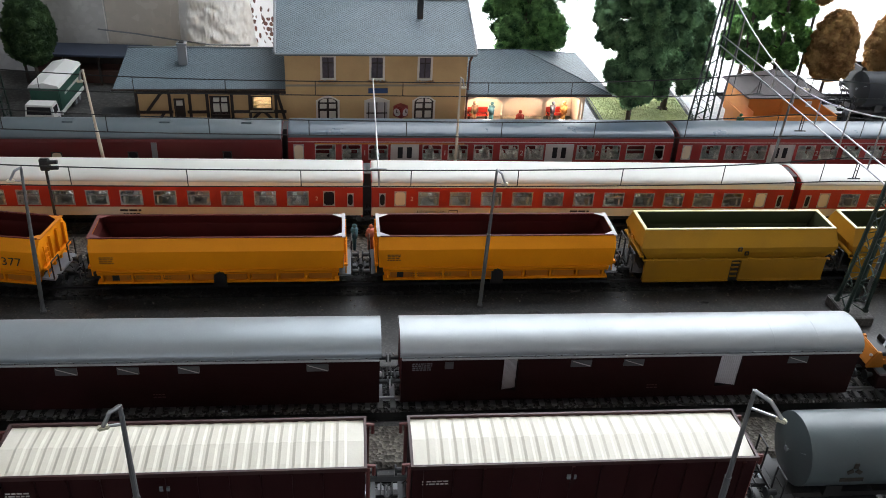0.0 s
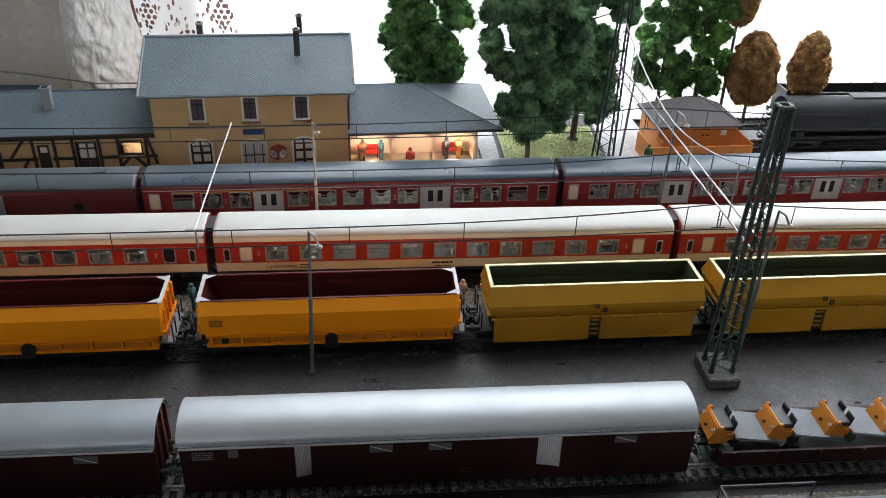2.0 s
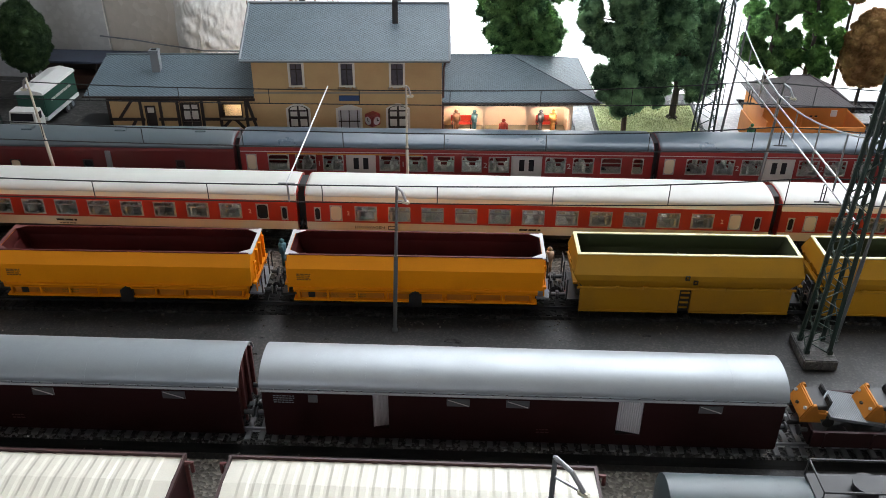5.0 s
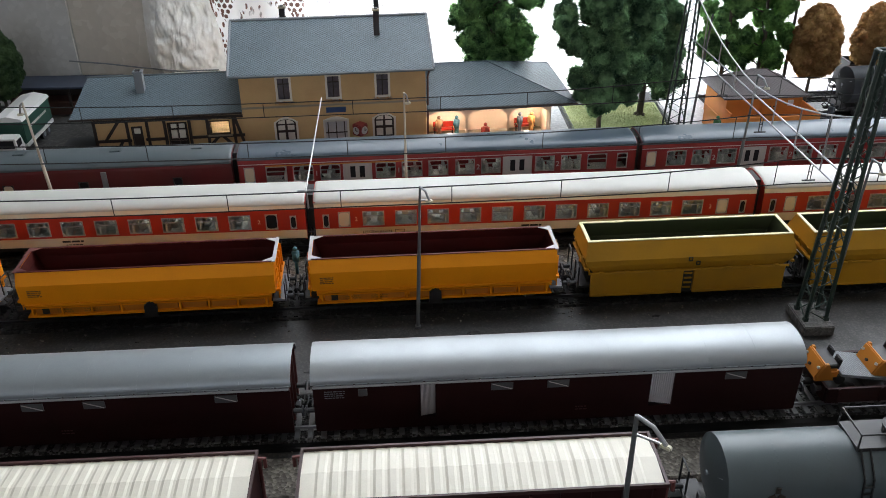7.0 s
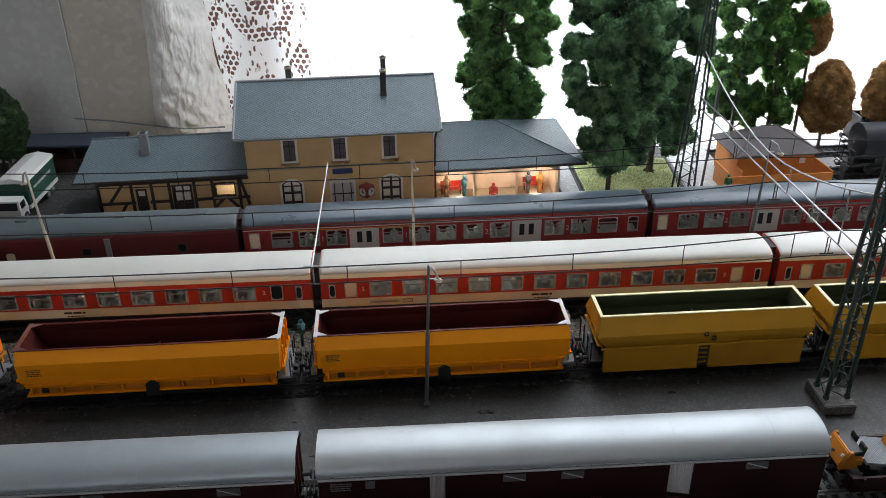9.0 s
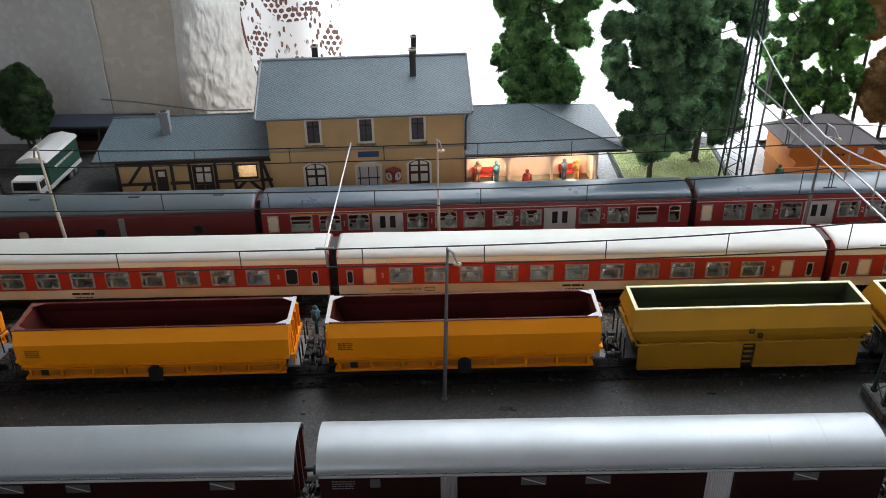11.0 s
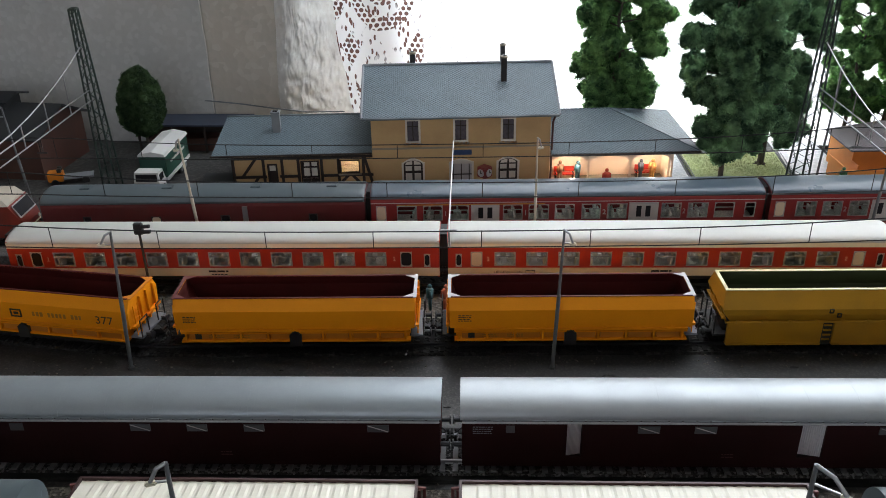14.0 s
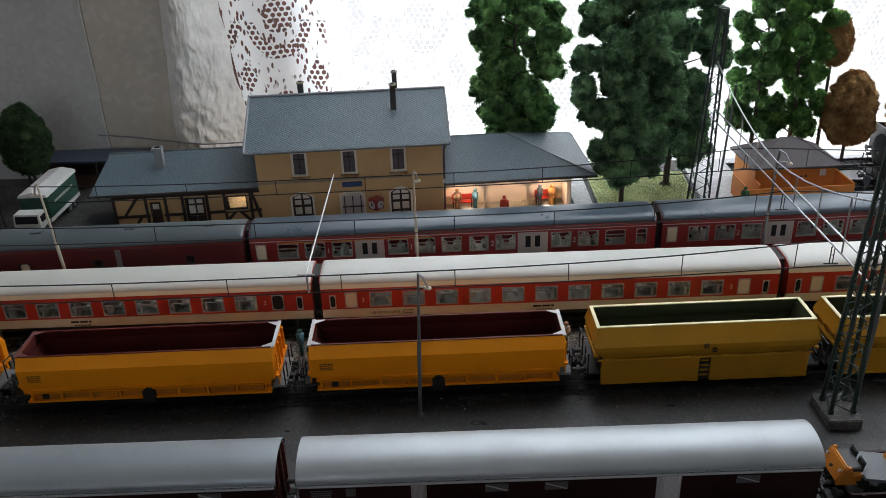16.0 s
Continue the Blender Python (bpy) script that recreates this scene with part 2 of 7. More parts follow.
TANK = paint("blue_grey_tank", (0.085, 0.108, 0.115), 0.34, dirt=0.25)
TANK_DARK = paint("dark_tank", (0.028, 0.032, 0.037), 0.5, dirt=0.3, spec=0.18)
WHITE = paint("white_plastic", (0.75, 0.75, 0.73), 0.45, dirt=0.12)
PALE_DOOR = paint("pale_grey_door", (0.52, 0.50, 0.50), 0.45, dirt=0.1)
SEAT = paint("pale_seat_plastic", (0.87, 0.86, 0.83), 0.5)
INSIDE = paint("coach_inside", (0.80, 0.77, 0.70), 0.6)
MAST = paint("grey_mast_paint", (0.16, 0.17, 0.175), 0.45, metal=0.3)
MAST_GREEN = paint("green_lattice_paint", (0.022, 0.045, 0.035), 0.45, dirt=0.3)
WIRE = paint("dark_wire", (0.02, 0.02, 0.022), 0.5, metal=0.3)
SILVER_WIRE = paint("silver_wire", (0.5, 0.5, 0.5), 0.35, metal=0.8)
WALL_OCHRE = paint("ochre_render", (0.57, 0.375, 0.175), 0.75, dirt=0.3, dirt_colour=(0.26, 0.15, 0.06), grain=1500.0, relief=0.0001)
WALL_CREAM = paint("pale_orange_render", (0.82, 0.66, 0.50), 0.7, dirt=0.15, grain=1500.0)
STONE = paint("grey_stone_trim", (0.30, 0.26, 0.19), 0.7)
TIMBER = paint("dark_timber", (0.030, 0.018, 0.012), 0.6, dirt=0.3)
BRICK_DARK = paint("dark_red_brick", (0.11, 0.045, 0.032), 0.75, dirt=0.5)
SHED_ROOF = paint("black_tar_roof", (0.022, 0.025, 0.028), 0.65, dirt=0.4, dirt_colour=(0.05, 0.05, 0.05))
SLATE = slate("blue_grey_slate", (0.120, 0.166, 0.194), 0.0035)
SLATE_SIDE = slate("blue_grey_slate_hip", (0.120, 0.166, 0.194), 0.0035, True)
SLATE_BROWN = slate("brown_grey_slate", (0.085, 0.068, 0.07), 0.0045)
KIOSK = paint("bright_orange_render", (0.70, 0.24, 0.035), 0.6, dirt=0.2, grain=1500.0)
ASPHALT = speckle("worn_dark_asphalt", ((0.018, 0.018, 0.018), (0.028, 0.027, 0.026), (0.045, 0.043, 0.04)), 900.0, 0.60, 0.00004, 16.0, (0.75, 1.3), 0.20)
BALLAST = speckle("grey_ballast", ((0.014, 0.014, 0.014), (0.05, 0.049, 0.047), (0.14, 0.137, 0.133)), 760.0, 0.9, 0.0016)
BALLAST_DARK = speckle("near_black_ballast", ((0.008, 0.008, 0.008), (0.016, 0.0155, 0.015), (0.035, 0.034, 0.032)), 420.0, 0.9, 0.0016)
DEEP_BLACK = paint("deep_black", (0.006, 0.006, 0.006), 0.75, dirt=0.1, spec=0.2)
SLEEPER = paint("grey_sleeper", (0.16, 0.164, 0.168), 0.5, dirt=0.5)
SLEEPER_DARK = paint("near_black_sleeper", (0.014, 0.014, 0.014), 0.7, spec=0.25)
EARTH = speckle("trodden_gravel", ((0.075, 0.066, 0.055), (0.14, 0.125, 0.105), (0.2, 0.18, 0.15)), 600.0, 0.9, 0.0007, 30.0, (0.7, 1.25))
LAWN = speckle("static_grass", ((0.40, 0.46, 0.20), (0.48, 0.54, 0.25), (0.56, 0.60, 0.32)), 800.0, 0.95, 0.0012, 40.0)
PAVE = speckle("pale_pavement", ((0.48, 0.49, 0.50), (0.57, 0.58, 0.59), (0.64, 0.64, 0.64)), 500.0, 0.7, 0.0003)
CONCRETE = speckle("cast_concrete", ((0.085, 0.082, 0.08), (0.12, 0.115, 0.11), (0.15, 0.15, 0.14)), 700.0, 0.8, 0.0003)
PLASTER_GREY = speckle("grey_wall_paint", ((0.52, 0.52, 0.51), (0.55, 0.55, 0.54), (0.58, 0.58, 0.57)), 220.0, 0.8, 0.0002, 4.0, (0.9, 1.08))
PLASTER_TAN = speckle("tan_wall_paint", ((0.54, 0.50, 0.44), (0.58, 0.53, 0.47), (0.61, 0.57, 0.51)), 160.0, 0.8, 0.0003, 7.0, (0.88, 1.1))
PLASTER_RAW = speckle("rough_white_plaster", ((0.82, 0.80, 0.76), (0.85, 0.83, 0.80), (0.88, 0.87, 0.84)), 260.0, 0.8, 0.00015, 40.0, (0.86, 1.03))
ROOM_WALL = speckle("room_wall_paint", ((0.76, 0.74, 0.70), (0.79, 0.77, 0.73), (0.81, 0.79, 0.75)), 90.0, 0.85, 0.0005, 3.0, (0.92, 1.05))
WOOD_FLOOR = paint("brown_floor", (0.34, 0.22, 0.13), 0.5, grain=40.0, large=2.0)
GLASS = glass("window_glass")
GLASS_DARK = paint("dark_window", (0.03, 0.03, 0.035), 0.12, dirt=0.1)
LEAF = foliage("foam_foliage", (0.025, 0.078, 0.034), (0.40, 0.72, 0.27))
LEAF_BLUE = foliage("dark_foam_foliage", (0.022, 0.065, 0.038), (0.36, 0.62, 0.32))
LEAF_LIGHT = foliage("light_foam_foliage", (0.035, 0.10, 0.034), (0.34, 0.66, 0.18))
LEAF_BROWN = foliage("autumn_foliage", (0.30, 0.155, 0.06), (0.70, 0.46, 0.21))
LEAF_ROUND = foliage("clipped_dark_foliage", (0.026, 0.055, 0.026), (0.12, 0.20, 0.085))
BARK = paint("bark", (0.10, 0.085, 0.065), 0.85, dirt=0.6, grain=500.0, relief=0.0005)
VAN_DOOR = paint("pale_van_door", (0.72, 0.69, 0.70), 0.45, dirt=0.12)
YARD = speckle("worn_yard_concrete", ((0.042, 0.041, 0.040), (0.058, 0.057, 0.055), (0.078, 0.076, 0.073)), 420.0, 0.8, 0.00008, 22.0, (0.75, 1.25))
RAMP_GREY = paint("ribbed_grey_plastic", (0.17, 0.185, 0.20), 0.5, dirt=0.2)
RAMP_ORANGE = paint("dull_orange_plastic", (0.56, 0.205, 0.025), 0.5, dirt=0.3, dirt_colour=(0.2, 0.08, 0.02), spec=0.25)
ORANGE_WORN_SHADED = paint("worn_shaded_orange_plastic", (0.64, 0.20, 0.008), 0.55, dirt=0.35, dirt_colour=(0.25, 0.09, 0.015))
POST_CREAM = paint("cream_post_paint", (0.56, 0.50, 0.40), 0.45, dirt=0.2)
LACE = lace("lace_curtain_cloth")
SKY_GLOW = glowing("overcast_sky", (0.93, 0.97, 1.0), 4.4)
PALE_GLOW = glowing("glowing_house_backdrop", (0.88, 0.92, 0.96), 1.35)
BLUE_SIGN = paint("blue_enamel", (0.03, 0.07, 0.17), 0.4)
TRUCK_GREEN = paint("dark_green_canvas", (0.012, 0.075, 0.05), 0.6, dirt=0.2)
LAMP_TIP = paint("yellowed_lamp_glass", (0.66, 0.62, 0.48), 0.3)
JAMB = paint("red_brown_window_wood", (0.17, 0.075, 0.055), 0.5, dirt=0.4)
TRIM_PALE = paint("pale_window_trim", (0.70, 0.66, 0.58), 0.6, dirt=0.25, dirt_colour=(0.35, 0.28, 0.18))
SKIN = paint("painted_skin", (0.55, 0.3, 0.18), 0.6)
INK = paint("black_print", (0.03, 0.022, 0.015), 0.5)
PALE_INK = paint("pale_print", (0.62, 0.58, 0.55), 0.5)


# ---- mesh helpers ----
def box(bm, x0, x1, y0, y1, z0, z1, bevel=0.0, m=None):
    made = bmesh.ops.create_cube(bm, size=1.0)["verts"]
    for v in made:
        v.co = Vector((x0 + (v.co.x + 0.5) * (x1 - x0), y0 + (v.co.y + 0.5) * (y1 - y0), z0 + (v.co.z + 0.5) * (z1 - z0)))
    if bevel:
        edges = list({e for v in made for e in v.link_edges})
        made = list({v for f in bmesh.ops.bevel(bm, geom=edges, offset=bevel, segments=2, affect="EDGES", clamp_overlap=True)["faces"] for v in f.verts} | {v for v in made if v.is_valid})
    if m is not None:
        bmesh.ops.transform(bm, matrix=m, verts=[v for v in made if v.is_valid])


def rod(bm, a, b, r, seg=8, r2=None):
    a, b = Vector(a), Vector(b)
    d = b - a
    made = bmesh.ops.create_cone(bm, cap_ends=True, segments=seg, radius1=r, radius2=r if r2 is None else r2, depth=d.length)["verts"]
    bmesh.ops.transform(bm, matrix=Matrix.Translation((a + b) / 2) @ d.to_track_quat("Z", "Y").to_matrix().to_4x4(), verts=made)


def path_rod(bm, pts, r, seg=6):
    """One connected tube along a bent line."""
    pts = [Vector(q) for q in pts]
    rings = []
    side = None
    for i, q in enumerate(pts):
        d = (pts[min(i + 1, len(pts) - 1)] - pts[max(i - 1, 0)])
        if d.length < 1e-9:
            d = pts[i] - pts[i - 1]
        d.normalize()
        ref = side if side is not None else (Vector((0, 0, 1)) if abs(d.z) < 0.9 else Vector((1, 0, 0)))
        u = d.cross(ref)
        if u.length < 1e-4:
            u = d.orthogonal()
        u.normalize()
        w = u.cross(d).normalized()
        side = w
        rings.append([bm.verts.new(q + r * (math.cos(2 * math.pi * k / seg) * u + math.sin(2 * math.pi * k / seg) * w)) for k in range(seg)])
    for a, b in zip(rings, rings[1:]):
        for k in range(seg):
            bm.faces.new((a[k], a[(k + 1) % seg], b[(k + 1) % seg], b[k]))
    bm.faces.new(rings[0][::-1])
    bm.faces.new(rings[-1])


def prism(bm, profile, x0, x1, closed=True):
    """A profile of (y, z), swept along x."""
    a = [bm.verts.new((x0, y, z)) for y, z in profile]
    b = [bm.verts.new((x1, y, z)) for y, z in profile]
    k = len(profile)
    for i in range(k if closed else k - 1):
        j = (i + 1) % k
        bm.faces.new((a[i], a[j], b[j], b[i]))
    if closed:
        bm.faces.new(a[::-1])
        bm.faces.new(b)


def solid(bm, rings):
    """Rings of four corners each, joined from the first to the last and closed."""
    vs = [[bm.verts.new(p) for p in ring] for ring in rings]
    for a, b in zip(vs, vs[1:]):
        for i in range(len(a)):
            j = (i + 1) % len(a)
            bm.faces.new((a[i], a[j], b[j], b[i]))
    bm.faces.new(vs[0][::-1])
    bm.faces.new(vs[-1])


def pierced(bm, x0, x1, z0, z1, y0, y1, holes):
    """A wall along x with real openings (x0, x1, z0, z1)."""
    xs = sorted({x0, x1, *(h[0] for h in holes), *(h[1] for h in holes)})
    zs = sorted({z0, z1, *(h[2] for h in holes), *(h[3] for h in holes)})
    xs, zs = [v for v in xs if x0 <= v <= x1], [v for v in zs if z0 <= v <= z1]
    inside = lambda x, z: any(h[0] < x < h[1] and h[2] < z < h[3] for h in holes)
    keys = {}

    def vert(x, y, z):
        k = (round(x, 6), round(y, 6), round(z, 6))
        if k not in keys:
            keys[k] = bm.verts.new((x, y, z))
        return keys[k]

    def quad(*p):
        bm.faces.new([vert(*q) for q in p])

    nx, nz = len(xs) - 1, len(zs) - 1
    full = [[not inside((xs[i] + xs[i + 1]) / 2, (zs[j] + zs[j + 1]) / 2) for j in range(nz)] for i in range(nx)]
    for i in range(nx):
        for j in range(nz):
            if not full[i][j]:
                continue
            a, b, c, d = xs[i], xs[i + 1], zs[j], zs[j + 1]
            quad((a, y0, c), (b, y0, c), (b, y0, d), (a, y0, d))
            quad((a, y1, d), (b, y1, d), (b, y1, c), (a, y1, c))
            if i == 0 or not full[i - 1][j]:
                quad((a, y0, c), (a, y0, d), (a, y1, d), (a, y1, c))
            if i == nx - 1 or not full[i + 1][j]:
                quad((b, y0, d), (b, y0, c), (b, y1, c), (b, y1, d))
            if j == 0 or not full[i][j - 1]:
                quad((b, y0, c), (a, y0, c), (a, y1, c), (b, y1, c))
            if j == nz - 1 or not full[i][j + 1]:
                quad((a, y0, d), (b, y0, d), (b, y1, d), (a, y1, d))


def ring(bm, x0, x1, z0, z1, y0, y1, w):
    pierced(bm, x0 - w, x1 + w, z0 - w, z1 + w, y0, y1, [(x0, x1, z0, z1)])


def mesh_of(name, bm, material, smooth=False):
    bmesh.ops.recalc_face_normals(bm, faces=bm.faces)
    me = bpy.data.meshes.new(name)
    bm.to_mesh(me)
    bm.free()
    me.materials.append(material)
    if smooth:
        me.shade_smooth()
    return me


def part(name, bm, material, parent, label="", smooth=False, m=None):
    ob = new(name, mesh_of(name, bm, material, smooth))
    ob.parent = parent
    if m is not None:
        ob.matrix_local = m
    return tagged(ob, label) if label else ob


def twin(ob, m, parent=None):
    """Another part on the same mesh."""
    o = new(ob.name.split(".")[0], ob.data)
    o.parent = parent or ob.parent
    o.matrix_local = m
    return o


def thing(name, m, label, category, group=""):
    ob = new(name)
    ob.empty_display_size = 0.01
    ob.matrix_world = m
    return tagged(ob, label, category, group)


def single(name, bm, material, label, category, group="", kind="", smooth=False, m=None):
    ob = new(name, mesh_of(name, bm, material, smooth))
    if m is not None:
        ob.matrix_world = m
    return tagged(ob, label, category, group, kind)


def B():
    return bmesh.new()


def cube_part(name, dims, material, parent, label="", bevel=0.0, m=None):
    bm = B()
    box(bm, *dims, bevel)
    return part(name, bm, material, parent, label, m=m)


def lettering(name, text, size, material, parent, m, stretch=1.0):
    """Words in the built-in font, as a thin mesh."""
    cu = bpy.data.curves.new(name, "FONT")
    cu.body, cu.size, cu.extrude, cu.align_x, cu.align_y = text, size, 0.00004, "CENTER", "CENTER"
    cu.resolution_u = 2
    tmp = new(name + "_tmp", cu)
    bpy.context.view_layer.update()
    me = bpy.data.meshes.new_from_object(tmp.evaluated_get(bpy.context.evaluated_depsgraph_get()))
    bpy.data.objects.remove(tmp)
    me.materials.clear()
    me.materials.append(material)
    ob = new(name, me)
    ob.parent = parent
    ob.matrix_local = m @ Matrix.Diagonal((stretch, 1, 1, 1))
    return ob


def bars(name, x0, x1, z_list, y, h, material, parent, gaps=0.25, seed=3):
    """Writing too small to read: rows of short bars on a wall that faces -y."""
    rnd = random.Random(seed)
    bm = B()
    for z in z_list:
        x = x0
        while x < x1 - h:
            w = rnd.uniform(1.2, 4.0) * h
            box(bm, x, min(x + w, x1), y - 0.00008, y, z, z + h)
            x += w + h * gaps * 3
    return part(name, bm, material, parent)


UP = pose(0, 0, 0, 90, 0, 0)   # lays lettering on a wall that faces -y


# ---- room ----
def structure(name, bm, material, label, category, smooth=False):
    return single(name, bm, material, label, category, kind="structure", smooth=smooth)


bm = B()
box(bm, -1.6, 2.0, -2.2, 1.6, -0.80, -0.75)
structure("floor", bm, WOOD_FLOOR, "brown floor of the room under the layout", "floor")
bm = B()
box(bm, -1.6, 2.0, -2.2, 1.6, 1.65, 1.70)
structure("ceiling", bm, ROOM_WALL, "pale painted ceiling of the room", "ceiling")
bm = B()
box(bm, -1.65, -1.6, -2.2, 1.6, -0.75, 1.65)
structure("wall_west", bm, ROOM_WALL, "pale painted wall of the room", "wall")
bm = B()
box(bm, 2.0, 2.05, -2.2, 1.6, -0.75, 1.65)
structure("wall_east", bm, ROOM_WALL, "pale painted wall of the room", "wall")
bm = B()
pierced(bm, -1.6, 2.0, -0.75, 1.65, -2.28, -2.2, [(-1.0, 0.3, 0.2, 1.3)])
structure("wall_south", bm, ROOM_WALL, "pale painted wall behind the viewer", "wall")
bm = B()
ring(bm, -0.96, 0.26, 0.24, 1.26, -2.26, -2.22, 0.04)
box(bm, -0.37, -0.33, -2.26, -2.22, 0.24, 1.26)
w1 = structure("window_1", bm, WHITE, "white framed window in the wall behind the viewer", "window")
bm = B()
box(bm, -0.96, 0.26, -2.243, -2.237, 0.24, 1.26)
part("pane", bm, GLASS, w1).visible_shadow = False
bm = B()
box(bm, -1.6, -0.262, 0.895, 1.02, -0.75, 1.65)
structure("wall_north", bm, PLASTER_GREY, "smooth grey painted wall beside the window", "wall")
bm = B()
box(bm, -0.2615, -0.17, 0.897, 1.02, -0.75, 1.65)
structure("wall_north_1", bm, PLASTER_TAN, "tan painted strip of wall beside the window", "wall")
bm = B()
box(bm, -0.17, 2.0, 0.93, 1.02, -0.75, -0.002)
structure("wall_north_2", bm, ROOM_WALL, "painted wall under the window", "wall")
bm = B()
box(bm, -0.17, 2.0, 0.93, 1.02, 1.25, 1.65)
structure("wall_north_3", bm, ROOM_WALL, "painted wall over the window", "wall")
bm = B()
box(bm, 1.35, 2.0, 0.93, 1.02, -0.002, 1.25)
structure("wall_north_4", bm, ROOM_WALL, "painted wall beyond the window", "wall")
# paint edge between the two wall colours
bm = B()
rnd = random.Random(4)
pts = [(-0.2617 + rnd.uniform(-0.0006, 0.0006), 0.8945, z / 100) for z in range(3, 60)]
path_rod(bm, pts, 0.0007, 5)
structure("trim", bm, PLASTER_RAW, "chipped pale edge between two wall paints", "trim")
# rough plaster reveal, its edge leaning away from the window with height
def curtain_edge(z):
    return max(-0.160, -0.125 - 0.127 * (z - 0.04))


bm = B()
cols, rows_ = 84, 250
grid = []
for i in range(cols):
    a = i / (cols - 1)
    line = []
    for j in range(rows_):
        z = -0.01 + 1.2 * (j / (rows_ - 1)) ** 2.0
        x0, x1 = -0.190 + 0.05 * max(0.0, z - 0.06), curtain_edge(z) + 0.003
        x = x0 + (x1 - x0) * a
        y = 0.8885 + 0.030 * a ** 2.2 - 0.012 * math.sin(min(1, a * 2.2) * math.pi / 2) * (1 - a)
        q = noise.fractal(Vector((x * 42, 3.1, z * 30)), 0.9, 2.1, 5)
        lump = 1 - abs(noise.fractal(Vector((x * 75 + z * 20, 8.4, z * 70)), 0.8, 2.2, 5))
        line.append(bm.verts.new((x + 0.002 * q * min(1.0, 4 * a), y + 0.0035 * q - 0.0062 * lump * min(1.0, 5 * a) * (1 - 0.6 * a), z)))
    grid.append(line)
for i in range(cols - 1):
    for j in range(rows_ - 1):
        bm.faces.new((grid[i][j], grid[i + 1][j], grid[i + 1][j + 1], grid[i][j + 1]))
reveal = structure("trim_1", bm, PLASTER_RAW, "rough whitewashed plaster at the window reveal", "plaster", True)
bm = B()
path_rod(bm, [(-0.27, 0.893, 0.044), (-0.235, 0.8935, 0.0405), (-0.2, 0.884, 0.039), (-0.16, 0.873, 0.038), (-0.122, 0.878, 0.037)], 0.0007, 6)
single("cable", bm, GREY_PLASTIC, "thin grey cable along the wall foot", "cable")

# curtain, sky and a panel for a house outside
bm = B()
nx, nz = 240, 24
grid = []
for i in range(nx + 1):
    line = []
    for j in range(nz + 1):
        z = 0.004 + 1.2 * j / nz
        x = curtain_edge(z) + (1.35 - curtain_edge(z)) * i / nx
        y = 0.925 + 0.006 * math.sin(x * 75 + 0.6 * math.sin(z * 5)) + 0.004 * math.sin(x * 31 + z * 2)
        line.append(bm.verts.new((x, y, z)))
    grid.append(line)
for i in range(nx):
    for j in range(nz):
        bm.faces.new((grid[i][j], grid[i + 1][j], grid[i + 1][j + 1], grid[i][j + 1]))
single("curtain", bm, LACE, "white lace net curtain hanging before the bright window", "curtain", smooth=True)
bm = B()
box(bm, -2.5, 4.0, 2.6, 2.62, -2.5, 4.0)
tagged(single("backdrop", bm, SKY_GLOW, "bright overcast sky outside the window", "sky"), kind="structure")
bm = B()
box(bm, -0.169, -0.050, 0.996, 1.019, -0.002, 1.25, 0.002)
structure("window_2", bm, JAMB, "red-brown wooden window jamb behind the lace", "window jamb")
# house panel emits: the daylight on its front is put in as glow
bm = B()
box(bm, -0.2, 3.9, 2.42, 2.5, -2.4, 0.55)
tagged(single("backdrop_1", bm, PALE_GLOW, "glowing pale panel standing for a house front outside the window", "backdrop"), kind="structure")

bm = B()
box(bm, -0.115, 1.35, 0.8925, 0.93, -0.030, -0.0006)
structure("trim_4", bm, WHITE, "white window sill behind the layout", "window sill")

# ---- ground and tracks ----
bm = B()
box(bm, -1.1, 1.35, -0.15, 0.892, -0.03, 0.0)
ground = structure("ground", bm, ASPHALT, "dark worn asphalt-painted baseboard of the layout", "ground")
bm = B()
box(bm, -1.1, -1.05, -0.1, 0.85, -0.75, -0.03)
box(bm, 1.3, 1.35, -0.1, 0.85, -0.75, -0.03)
box(bm, -1.1, -1.05, 0.80, 0.85, -0.75, -0.03)
structure("trim_2", bm, WOOD_FLOOR, "wooden trestle legs under the baseboard", "trestle")

TRACKS = {  # name: y at x = 0, slope, x from, x to
    "a": (0.3188, 0.0175, -0.75, 0.95),
    "b": (0.4015, 0.020, -0.75, 0.95),
    "c": (0.5118, 0.033, -0.20, 0.95),
    "d": (0.5895, 0.020, -0.75, 0.95),
    "e": (0.6670, 0.041, -0.75, 0.95),
}
RAIL = 0.0042


def on(track, x, z=RAIL):
    """The pose on a track's middle line at x."""
    y, k, _, _ = TRACKS[track]
    return pose(x, y + k * x, z, 0, 0, math.degrees(math.atan(k)))


